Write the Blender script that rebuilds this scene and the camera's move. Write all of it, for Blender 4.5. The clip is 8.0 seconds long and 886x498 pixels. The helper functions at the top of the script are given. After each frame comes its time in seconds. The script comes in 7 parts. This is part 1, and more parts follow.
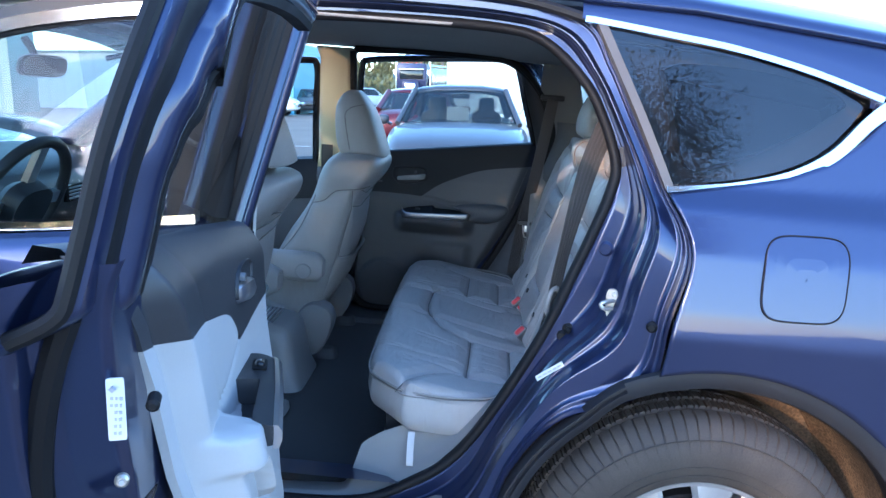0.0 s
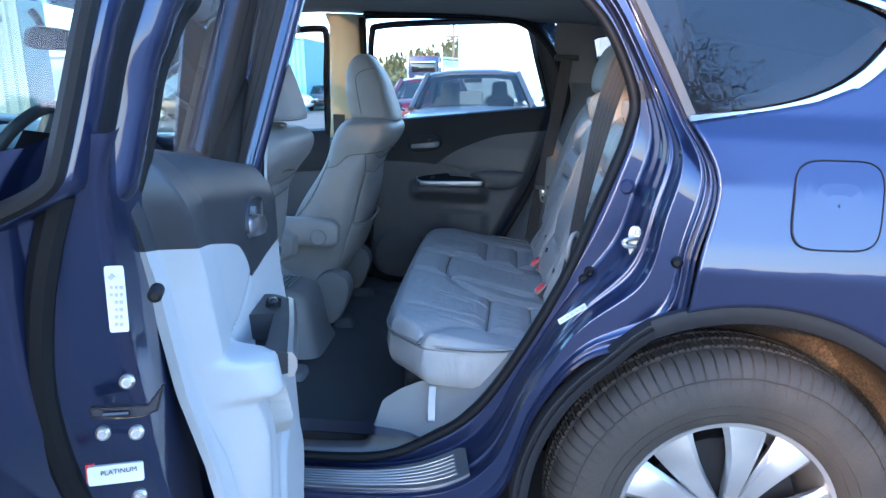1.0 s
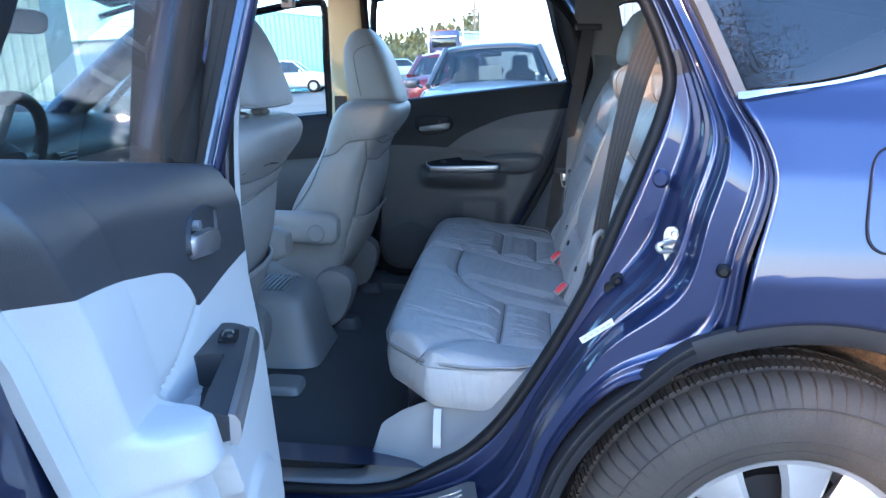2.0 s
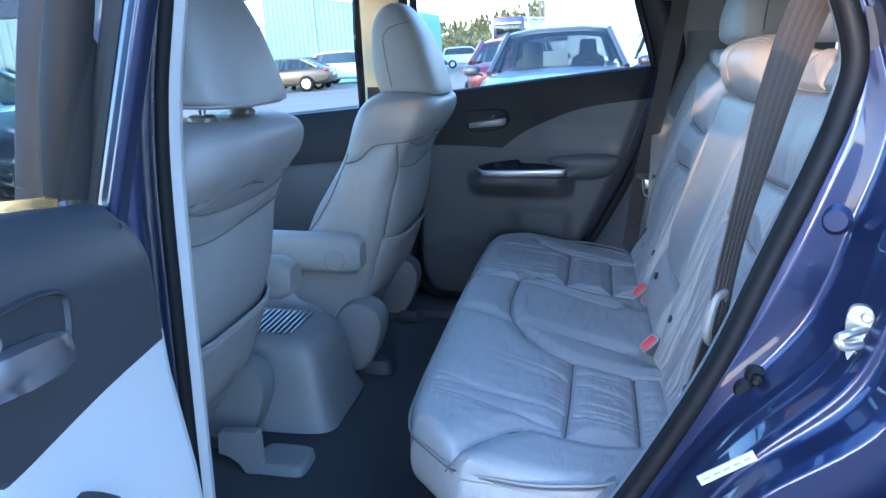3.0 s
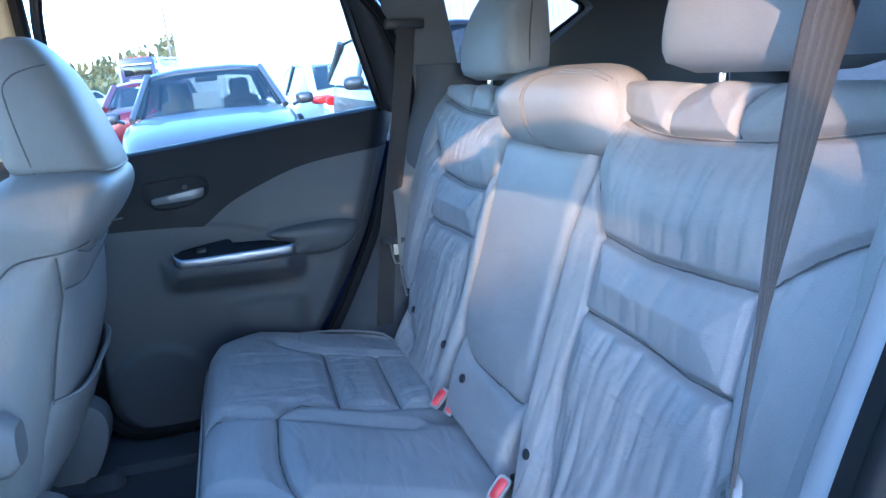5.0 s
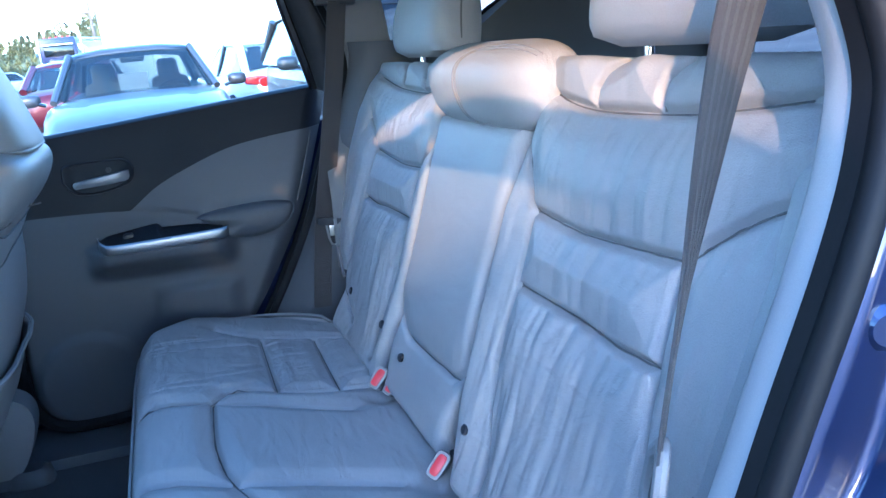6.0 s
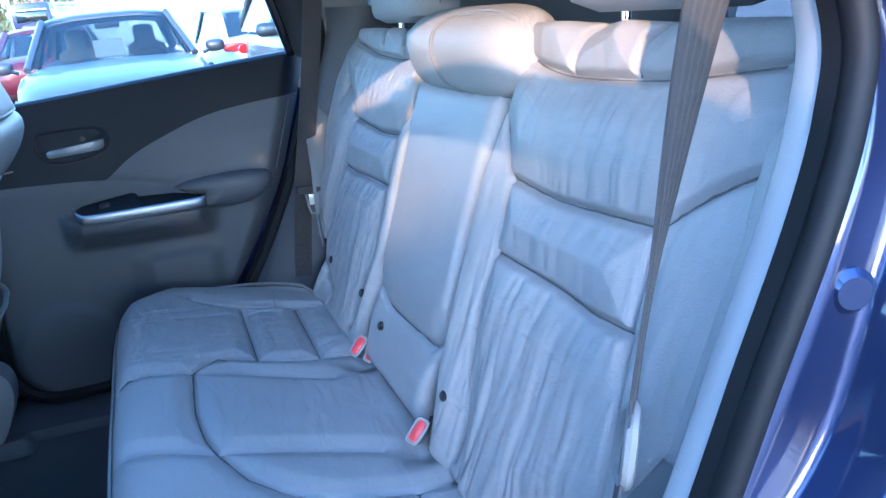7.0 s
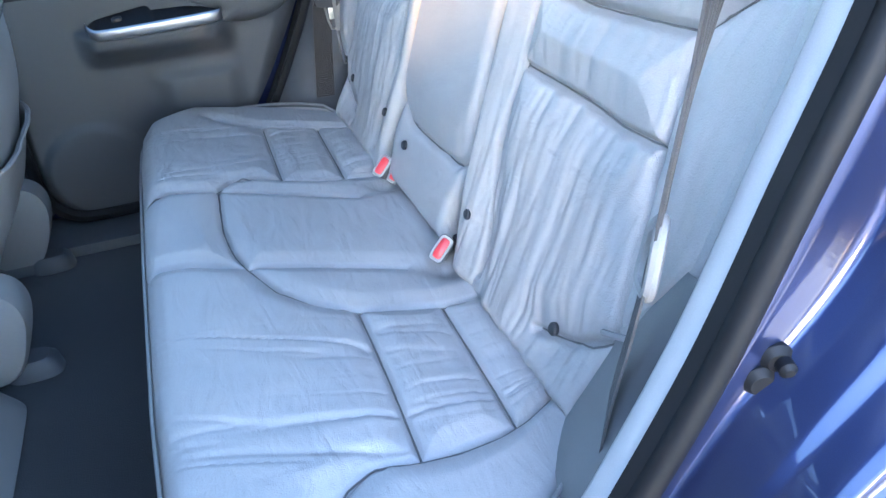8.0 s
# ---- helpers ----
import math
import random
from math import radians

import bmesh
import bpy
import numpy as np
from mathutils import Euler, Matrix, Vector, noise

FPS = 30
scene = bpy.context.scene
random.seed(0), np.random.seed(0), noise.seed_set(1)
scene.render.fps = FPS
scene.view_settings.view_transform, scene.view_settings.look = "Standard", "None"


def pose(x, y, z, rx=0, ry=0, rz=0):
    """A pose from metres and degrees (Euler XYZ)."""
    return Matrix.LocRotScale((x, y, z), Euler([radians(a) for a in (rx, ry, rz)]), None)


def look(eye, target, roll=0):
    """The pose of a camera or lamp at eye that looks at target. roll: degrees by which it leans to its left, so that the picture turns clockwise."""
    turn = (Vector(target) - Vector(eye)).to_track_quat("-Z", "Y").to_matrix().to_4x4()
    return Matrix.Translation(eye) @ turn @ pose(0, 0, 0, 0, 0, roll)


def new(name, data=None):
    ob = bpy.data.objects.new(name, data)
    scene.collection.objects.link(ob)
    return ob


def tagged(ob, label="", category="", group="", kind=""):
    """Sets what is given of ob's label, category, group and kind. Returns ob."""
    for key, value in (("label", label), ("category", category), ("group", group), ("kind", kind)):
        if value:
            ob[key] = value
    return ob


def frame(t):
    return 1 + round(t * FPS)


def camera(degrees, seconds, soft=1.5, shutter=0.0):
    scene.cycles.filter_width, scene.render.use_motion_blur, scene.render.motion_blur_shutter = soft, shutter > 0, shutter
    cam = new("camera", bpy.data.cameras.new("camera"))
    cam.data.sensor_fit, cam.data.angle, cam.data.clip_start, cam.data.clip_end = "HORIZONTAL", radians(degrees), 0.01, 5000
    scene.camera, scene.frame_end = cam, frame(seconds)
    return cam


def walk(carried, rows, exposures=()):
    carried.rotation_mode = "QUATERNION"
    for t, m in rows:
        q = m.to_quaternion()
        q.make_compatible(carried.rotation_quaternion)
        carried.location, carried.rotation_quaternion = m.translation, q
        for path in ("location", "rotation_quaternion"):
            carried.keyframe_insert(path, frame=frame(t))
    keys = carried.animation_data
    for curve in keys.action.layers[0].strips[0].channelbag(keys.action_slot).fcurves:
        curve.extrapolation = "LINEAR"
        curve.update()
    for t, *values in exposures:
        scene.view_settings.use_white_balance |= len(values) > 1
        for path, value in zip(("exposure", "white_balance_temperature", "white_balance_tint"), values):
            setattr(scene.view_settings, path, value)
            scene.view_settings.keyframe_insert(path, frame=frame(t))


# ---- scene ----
cam = camera(63.0, 8.0, soft=1.5)
PATH = [
    (0, (-0.526, -1.338, 1.306), (-0.593, 0.615, 0.880), 4.5),
    (0.5, (-0.530, -1.333, 1.270), (-0.620, 0.616, 0.832), 3.5),
    (1, (-0.518, -1.320, 1.197), (-0.632, 0.626, 0.751), 2.4),
    (1.2, (-0.509, -1.308, 1.195), (-0.641, 0.633, 0.733), 2.0),
    (2.3, (-0.489, -0.962, 1.205), (-0.698, 0.958, 0.686), 0.6),
    (2.5, (-0.500, -0.874, 1.206), (-0.745, 1.041, 0.683), 0.4),
    (3, (-0.504, -0.621, 1.184), (-0.856, 1.271, 0.641), -0.2),
    (3.5, (-0.515, -0.389, 1.197), (-0.855, 1.510, 0.671), -0.2),
    (4, (-0.583, -0.200, 1.216), (-0.575, 1.749, 0.768), -2.1),
    (4.5, (-0.641, -0.130, 1.201), (-0.316, 1.790, 0.749), -2.7),
    (5, (-0.664, -0.122, 1.198), (-0.121, 1.744, 0.726), -2.6),
    (6.5, (-0.649, -0.120, 1.189), (0.057, 1.670, 0.645), -2.8),
    (7, (-0.647, -0.124, 1.189), (0.072, 1.639, 0.577), -2.6),
    (7.5, (-0.641, -0.113, 1.167), (-0.036, 1.532, 0.203), -2.9),
    (8, (-0.640, -0.111, 1.165), (-0.079, 1.506, 0.130), -3.5),

]
# the car stands nose up on the lot's slope; camera rows and cabin are written in the car's own upright frame
TILT = Matrix.Rotation(radians(3.4), 4, "Y")
walk(cam, [(t, TILT @ look(eye, target, roll)) for t, eye, target, roll in PATH],
     exposures=[(0.0, 2.47, 4880, 12), (2.5, 2.92, 5000, 12), (3.0, 3.03, 4850, 12), (3.5, 3.33, 4900, 12), (4.0, 3.15, 4950, 11), (4.5, 3.05, 4700, 11), (5.0, 3.2, 4500, 11), (7.0, 3.48, 4450, 11), (7.5, 4.08, 5350, 12), (8.0, 4.15, 5450, 12)])

# ---- world and sun ----
SUN = TILT.to_3x3() @ Vector((-0.59, -1.0, 0.365)).normalized()   # towards the sun
world = bpy.data.worlds.new("world")
scene.world = world
world.use_nodes = True
wn = world.node_tree.nodes
sky = wn.new("ShaderNodeTexSky")
sky.sky_type, sky.sun_disc = "NISHITA", False
sky.sun_elevation = math.asin(SUN.z)
sky.sun_rotation = math.atan2(SUN.x, SUN.y)
sky.air_density, sky.dust_density, sky.ozone_density = 1.0, 0.5, 1.0
world.node_tree.links.new(sky.outputs[0], wn["Background"].inputs[0])
wn["Background"].inputs[1].default_value = 0.20
sun_data = bpy.data.lights.new("sun", "SUN")
sun_data.energy, sun_data.angle, sun_data.color = .85, radians(0.6), (1.0, 0.54, 0.22)
new("sun", sun_data).matrix_world = look((0, 0, 20), Vector((0, 0, 20)) - SUN)


# ---- helpers of this scene ----
def part(name, bm, material, parent=None, label="", smooth=True):
    me = bpy.data.meshes.new(name)
    bmesh.ops.recalc_face_normals(bm, faces=bm.faces[:])
    bm.to_mesh(me)
    bm.free()
    if smooth:
        me.shade_smooth()
        me.set_sharp_from_angle(angle=radians(42))
    if material:
        me.materials.append(material)
    ob = new(name, me)
    if parent:
        ob.parent = parent
        if parent.type == "EMPTY":
            ob.matrix_parent_inverse = Matrix.Translation(parent.location).inverted()
    if label:
        ob["label"] = label
    return ob


def thing(name, label, category, at=(0, 0, 0), group="", kind=""):
    ob = new(name)
    ob.empty_display_size = 0.1
    ob.location = at
    bpy.context.view_layer.update()
    return tagged(ob, label, category, group, kind)


def cr(points, n):
    """n points on the smooth curve through the given ones."""
    P = [Vector(p) for p in points]
    out = []
    for i in range(n):
        f = i / (n - 1) * (len(P) - 1)
        k = min(int(f), len(P) - 2)
        t = f - k
        p0, p1, p2, p3 = P[max(k - 1, 0)], P[k], P[k + 1], P[min(k + 2, len(P) - 1)]
        out.append(0.5 * ((2 * p1) + (p2 - p0) * t + (2 * p0 - 5 * p1 + 4 * p2 - p3) * t * t
                          + (3 * p1 - p0 - 3 * p2 + p3) * t ** 3))
    return out


def grid(rows, bm=None, close=False):
    """A sheet from rows of points; close joins the last row's ends."""
    bm = bm or bmesh.new()
    vs = [[bm.verts.new(p) for p in row] for row in rows]
    for a, b in zip(vs, vs[1:]):
        n = len(a)
        for j in range(n if close else n - 1):
            k = (j + 1) % n
            bm.faces.new((a[j], a[k], b[k], b[j]))
    return bm, vs


def loft(loops, bm=None, caps=True):
    bm, vs = grid(loops, bm, close=True)
    if caps:
        bm.faces.new(vs[0])
        bm.faces.new(vs[-1])
    return bm


def tube(path, r, seg=10, bm=None, closed=False):
    P = [Vector(p) for p in path]
    loops = []
    n = len(P)
    side = None
    for i, p in enumerate(P):
        if closed:
            d = (P[(i + 1) % n] - P[i - 1]).normalized()
        else:
            d = (P[min(i + 1, n - 1)] - P[max(i - 1, 0)]).normalized()
        if side is None:
            side = d.cross(Vector((0.13, 0.27, 0.95))).normalized()
        side = (side - d * side.dot(d)).normalized()
        up = d.cross(side)
        rr = r[i] if isinstance(r, (list, tuple)) else r
        loops.append([p + (side * math.cos(a) + up * math.sin(a)) * rr
                      for a in (2 * math.pi * k / seg for k in range(seg))])
    if closed:
        loops.append(loops[0])
        bm, vs = grid(loops[:-1], bm, close=True)
        a, b = vs[-1], vs[0]
        for j in range(seg):
            k = (j + 1) % seg
            bm.faces.new((a[j], a[k], b[k], b[j]))
        return bm
    return loft(loops, bm)


def strap(path, width_dir, width, thick, bm=None):
    """A flat band along a path; width_dir: one direction or one a point."""
    P = [Vector(p) for p in path]
    loops = []
    for i, p in enumerate(P):
        d = (P[min(i + 1, len(P) - 1)] - P[max(i - 1, 0)]).normalized()
        w = Vector(width_dir[i] if isinstance(width_dir, list) else width_dir)
        w = (w - d * w.dot(d)).normalized()
        u = d.cross(w)
        a, b = w * width / 2, u * thick / 2
        loops.append([p - a - b, p + a - b, p + a + b, p - a + b])
    return loft(loops, bm)


def box(lo, hi, bevel=0.0, seg=2, bm=None):
    bm = bm or bmesh.new()
    m = Matrix.LocRotScale([(a + b) / 2 for a, b in zip(lo, hi)], None, [abs(b - a) for a, b in zip(lo, hi)])
    g = bmesh.ops.create_cube(bm, size=1, matrix=m)
    if bevel:
        es = list({e for v in g["verts"] for e in v.link_edges})
        bmesh.ops.bevel(bm, geom=es, offset=bevel, segments=seg, affect="EDGES", profile=0.6)
    return bm


def disc(center, axis, r, depth, bm=None, seg=24, bevel=0.0):
    bm = bm or bmesh.new()
    q = Vector(axis).to_track_quat("Z", "Y").to_matrix().to_4x4()
    loops = []
    b = min(bevel, r * 0.5, depth * 0.5)
    prof = [(r, -depth / 2), (r, depth / 2 - b), (r - b, depth / 2)] if b else [(r, -depth / 2), (r, depth / 2)]
    for rr, h in prof:
        loops.append([Matrix.Translation(center) @ q @ Vector((rr * math.cos(a), rr * math.sin(a), h))
                      for a in (2 * math.pi * k / seg for k in range(seg))])
    return loft(loops, bm)


def revolve(center, prof, seg, fn=None, bm=None):
    """Rings about the y axis: prof of (radius, y); fn(radius, y, angle index, ring) may alter the radius."""
    c = Vector(center)
    loops = []
    for i, (r, y) in enumerate(prof):
        loop = []
        for k in range(seg):
            a = 2 * math.pi * k / seg
            rr = fn(r, y, k, i) if fn else r
            loop.append(c + Vector((rr * math.cos(a), y, rr * math.sin(a))))
        loops.append(loop)
    bm, vs = grid(loops, bm, close=True)
    return bm


def seloop(c, a, b, e, n, ua=(1, 0, 0), ub=(0, 1, 0)):
    """A rounded-rectangle loop (superellipse) of half sizes a, b and power e."""
    c, ua, ub = Vector(c), Vector(ua), Vector(ub)
    out = []
    for k in range(n):
        t = 2 * math.pi * k / n
        ct, st = math.cos(t), math.sin(t)
        out.append(c + ua * (a * math.copysign(abs(ct) ** (2 / e), ct)) + ub * (b * math.copysign(abs(st) ** (2 / e), st)))
    return out


def interp(x, pts):
    """Piecewise linear through (x, y) pairs in x order."""
    if x <= pts[0][0]:
        return pts[0][1]
    for (x0, y0), (x1, y1) in zip(pts, pts[1:]):
        if x <= x1:
            return y0 + (y1 - y0) * (x - x0) / (x1 - x0)
    return pts[-1][1]


def smooth01(t):
    t = max(0.0, min(1.0, t))
    return t * t * (3 - 2 * t)


def dist_line(x, y, line):
    best = 9.0
    for (x0, y0), (x1, y1) in zip(line, line[1:]):
        dx, dy = x1 - x0, y1 - y0
        t = max(0.0, min(1.0, ((x - x0) * dx + (y - y0) * dy) / (dx * dx + dy * dy + 1e-12)))
        best = min(best, math.hypot(x - x0 - t * dx, y - y0 - t * dy))
    return best


def solid(ob, thick, offset=-1.0):
    m = ob.modifiers.new("thickness", "SOLIDIFY")
    m.thickness, m.offset = thick, offset
    return ob


# ---- materials ----
def material(name, color, rough=0.5, metal=0.0, coat=0.0, vary=0.12, scale=6.0, fine=0.0, fine_scale=400.0,
             bump=0.0, spec=0.5, sheen=0.0, tint=None, pieces=0.0, rough_vary=0.1, crease=0.0):
    """A surface with large stains (scale), fine grain (fine_scale) and relief."""
    m = bpy.data.materials.new(name)
    m.use_nodes = True
    nt = m.node_tree
    N, L = nt.nodes, nt.links.new
    bs = N["Principled BSDF"]
    bs.inputs["Roughness"].default_value = rough
    bs.inputs["Metallic"].default_value = metal
    bs.inputs["Coat Weight"].default_value = coat
    bs.inputs["Coat Roughness"].default_value = 0.03
    bs.inputs["Specular IOR Level"].default_value = spec
    bs.inputs["Sheen Weight"].default_value = sheen
    co = N.new("ShaderNodeTexCoord")
    big = N.new("ShaderNodeTexNoise")
    big.inputs["Scale"].default_value, big.inputs["Detail"].default_value = scale, 5.0
    L(co.outputs["Object"], big.inputs["Vector"])
    small = N.new("ShaderNodeTexNoise")
    small.inputs["Scale"].default_value, small.inputs["Detail"].default_value = fine_scale, 2.0
    L(co.outputs["Object"], small.inputs["Vector"])
    ramp = N.new("ShaderNodeMapRange")
    ramp.inputs[1].default_value, ramp.inputs[2].default_value = 0.3, 0.7
    ramp.inputs[3].default_value, ramp.inputs[4].default_value = 1 - vary, 1 + vary
    L(big.outputs[0], ramp.inputs[0])
    value = ramp.outputs[0]
    if fine:
        r2 = N.new("ShaderNodeMapRange")
        r2.inputs[1].default_value, r2.inputs[2].default_value = 0.3, 0.7
        r2.inputs[3].default_value, r2.inputs[4].default_value = 1 - fine, 1 + fine
        L(small.outputs[0], r2.inputs[0])
        mul = N.new("ShaderNodeMath")
        mul.operation = "MULTIPLY"
        L(value, mul.inputs[0]), L(r2.outputs[0], mul.inputs[1])
        value = mul.outputs[0]
    if pieces:
        oi = N.new("ShaderNodeObjectInfo")
        r3 = N.new("ShaderNodeMapRange")
        r3.inputs[3].default_value, r3.inputs[4].default_value = 1 - pieces, 1 + pieces
        L(oi.outputs["Random"], r3.inputs[0])
        mul = N.new("ShaderNodeMath")
        mul.operation = "MULTIPLY"
        L(value, mul.inputs[0]), L(r3.outputs[0], mul.inputs[1])
        value = mul.outputs[0]
    mix = N.new("ShaderNodeMix")
    mix.data_type, mix.blend_type = "RGBA", "MULTIPLY"
    mix.inputs[0].default_value = 1.0
    mix.inputs[6].default_value = (*color, 1)
    if tint:
        m2 = N.new("ShaderNodeMix")
        m2.data_type = "RGBA"
        L(big.outputs[0], m2.inputs[0])
        m2.inputs[6].default_value, m2.inputs[7].default_value = (*color, 1), (*tint, 1)
        L(m2.outputs[2], mix.inputs[6])
    L(value, mix.inputs[7])
    L(mix.outputs[2], bs.inputs["Base Color"])
    if rough_vary:
        rr = N.new("ShaderNodeMapRange")
        rr.inputs[1].default_value, rr.inputs[2].default_value = 0.3, 0.7
        rr.inputs[3].default_value, rr.inputs[4].default_value = max(0.0, rough * (1 - rough_vary)), min(1.0, rough * (1 + rough_vary))
        L(big.outputs[0], rr.inputs[0])
        L(rr.outputs[0], bs.inputs["Roughness"])
    if bump:
        bp = N.new("ShaderNodeBump")
        bp.inputs["Strength"].default_value, bp.inputs["Distance"].default_value = 0.6, bump
        L(small.outputs[0], bp.inputs["Height"])
        L(bp.outputs[0], bs.inputs["Normal"])
        if crease:
            # soft folds of worn leather
            wr_ = N.new("ShaderNodeTexNoise")
            wr_.inputs["Scale"].default_value, wr_.inputs["Detail"].default_value = 15.0, 4.0
            wr_.inputs["Distortion"].default_value = 0.6
            mp = N.new("ShaderNodeMapping")
            mp.inputs["Scale"].default_value = (1.8, 0.6, 0.7)
            L(co.outputs["Object"], mp.inputs["Vector"]), L(mp.outputs[0], wr_.inputs["Vector"])
            b2 = N.new("ShaderNodeBump")
            b2.inputs["Strength"].default_value, b2.inputs["Distance"].default_value = 0.5, crease
            L(wr_.outputs[0], b2.inputs["Height"])
            L(b2.outputs[0], bp.inputs["Normal"])
    return m


def pane(name, tint, gloss=1.45):
    """Window glass: clear or tinted, mirror-like at its surface."""
    m = bpy.data.materials.new(name)
    m.use_nodes = True
    N, L = m.node_tree.nodes, m.node_tree.links.new
    N.remove(N["Principled BSDF"])
    tr, gl, fr, mx = (N.new("ShaderNodeBsdfTransparent"), N.new("ShaderNodeBsdfGlossy"), N.new("ShaderNodeLayerWeight"), N.new("ShaderNodeMixShader"))
    pw, sc = N.new("ShaderNodeMath"), N.new("ShaderNodeMapRange")
    pw.operation = "POWER"
    pw.inputs[1].default_value = 5.0
    fr.inputs[0].default_value = 0.5
    sc.inputs[3].default_value, sc.inputs[4].default_value = ((gloss - 1) / (gloss + 1)) ** 2 * 1.6, 1.0
    L(fr.outputs["Facing"], pw.inputs[0]), L(pw.outputs[0], sc.inputs[0])
    tr.inputs[0].default_value = (*tint, 1)
    gl.inputs["Roughness"].default_value = 0.0
    L(sc.outputs[0], mx.inputs[0]), L(tr.outputs[0], mx.inputs[1]), L(gl.outputs[0], mx.inputs[2])
    L(mx.outputs[0], N["Material Output"].inputs[0])
    return m


PAINT = material("blue_metallic_paint", (0.020, 0.029, 0.083), rough=0.36, metal=0.70, coat=1.0, vary=0.04, scale=3, fine=0.10, fine_scale=1800, rough_vary=0.05)
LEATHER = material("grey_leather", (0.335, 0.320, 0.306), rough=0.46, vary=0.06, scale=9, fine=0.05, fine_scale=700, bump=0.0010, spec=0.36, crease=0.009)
LEATHER_D = material("dark_grey_leather", (0.24, 0.23, 0.22), rough=0.45, vary=0.06, scale=9, fine=0.05, fine_scale=700, bump=0.0006)
# trim plastic darkened for the cabin's dim side; the open door's stays pale
VINYL_SHADE = material("grey_plastic_shaded", (0.063, 0.065, 0.070), rough=0.55, vary=0.05, scale=5, fine=0.05, fine_scale=900, bump=0.0004)
VINYL_P = material("pillar_grey_plastic", (0.16, 0.158, 0.155), rough=0.55, vary=0.05, scale=5, fine=0.05, fine_scale=900, bump=0.0004)
VINYL_F = material("mid_grey_plastic", (0.19, 0.186, 0.183), rough=0.5, vary=0.05, scale=5, fine=0.05, fine_scale=900, bump=0.0004)
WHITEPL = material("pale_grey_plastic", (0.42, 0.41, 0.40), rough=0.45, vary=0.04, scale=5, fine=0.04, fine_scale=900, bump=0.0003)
SILLGREY = material("sill_grey_plastic", (0.21, 0.206, 0.203), rough=0.5, vary=0.05, scale=5, fine=0.05, fine_scale=900, bump=0.0004)
# satin silver dimmed for the shaded far rail; the open door's stays bright
SATIN_SHADE = material("satin_silver_shaded", (0.34, 0.34, 0.35), rough=0.38, metal=1.0, vary=0.04)
# the bench's leather darkened, as less daylight reaches the front seats
FRONTLEATHER_SHADE = material("front_leather_shaded", (0.255, 0.244, 0.234), rough=0.46, vary=0.06, scale=9, fine=0.05, fine_scale=700, bump=0.0006, spec=0.36, crease=0.005)
# one door-top black twice: darker for the shaded far doors, lighter outdoors
SHADEDBLACK = material("black_door_top_shaded", (0.008, 0.0085, 0.011), rough=0.5, spec=0.22, vary=0.08, scale=6, fine=0.12, fine_scale=900, bump=0.0005)
LITBLACK = material("black_door_top_lit", (0.031, 0.031, 0.034), rough=0.42, spec=0.5, vary=0.08, scale=6, fine=0.12, fine_scale=900, bump=0.0005)
BLACKPL = material("black_soft_plastic", (0.023, 0.023, 0.026), rough=0.44, spec=0.45, vary=0.08, scale=6, fine=0.12, fine_scale=900, bump=0.0005)
TRIMPL = material("unpainted_black_plastic", (0.013, 0.013, 0.015), spec=0.25, rough=0.55, vary=0.15, scale=8, fine=0.1, fine_scale=600, bump=0.0005)
GLOSSBLK = material("gloss_black_plastic", (0.012, 0.012, 0.013), rough=0.12, vary=0.05, coat=0.5)
RUBBER = material("black_rubber", (0.007, 0.007, 0.008), rough=0.6, spec=0.22, vary=0.15, scale=10, fine=0.1)
CHROME = material("chrome", (0.85, 0.85, 0.86), rough=0.08, metal=1.0, vary=0.03)
SATIN = material("satin_silver", (0.55, 0.55, 0.56), rough=0.3, metal=1.0, vary=0.04)
ALLOY = material("silver_alloy", (0.44, 0.435, 0.43), rough=0.36, metal=0.75, vary=0.06, scale=12, coat=0.3)
TYRE = material("dusty_tyre_rubber", (0.030, 0.027, 0.025), rough=0.7, vary=0.18, scale=10, fine=0.12, fine_scale=300, tint=(0.055, 0.046, 0.037), bump=0.0006, spec=0.3)
HANDLE = material("grey_metallic_plastic", (0.20, 0.20, 0.205), rough=0.4, metal=0.5)
CARPET = material("dark_carpet", (0.011, 0.011, 0.013), rough=0.95, vary=0.15, scale=7, fine=0.45, fine_scale=500, bump=0.003, sheen=0.2)
LINER = material("grey_headliner_cloth", (0.30, 0.29, 0.27), rough=0.9, vary=0.05, fine=0.1, fine_scale=600, bump=0.001)
WEBBING = material("grey_webbing", (0.070, 0.062, 0.057), rough=0.6, vary=0.06, fine=0.15, fine_scale=900, bump=0.0008)
WEBBING_L = material("pale_webbing_stripe", (0.09, 0.083, 0.076), rough=0.55, vary=0.06, fine=0.2, fine_scale=900, bump=0.001)
for m in (WEBBING, WEBBING_L):
    N, L = m.node_tree.nodes, m.node_tree.links.new
    wave, tc, bp = N.new("ShaderNodeTexWave"), N.new("ShaderNodeTexCoord"), N.new("ShaderNodeBump")
    wave.bands_direction = "Z"
    wave.inputs["Scale"].default_value, wave.inputs["Distortion"].default_value = 420.0, 0.3
    bp.inputs["Strength"].default_value, bp.inputs["Distance"].default_value = 0.6, 0.001
    L(tc.outputs["Object"], wave.inputs["Vector"]), L(wave.outputs["Fac"], bp.inputs["Height"])
    L(bp.outputs[0], N["Principled BSDF"].inputs["Normal"])
# trim coloured taupe to stand for the sun's reflection on it
TRIM_SUNLIT = material("sunlit_window_trim", (0.10, 0.086, 0.074), rough=0.42, vary=0.06, scale=9)
RED = material("red_button", (0.55, 0.035, 0.04), rough=0.35, vary=0.05)
LABEL = material("white_paper_label", (0.50, 0.51, 0.50), rough=0.5, vary=0.05)
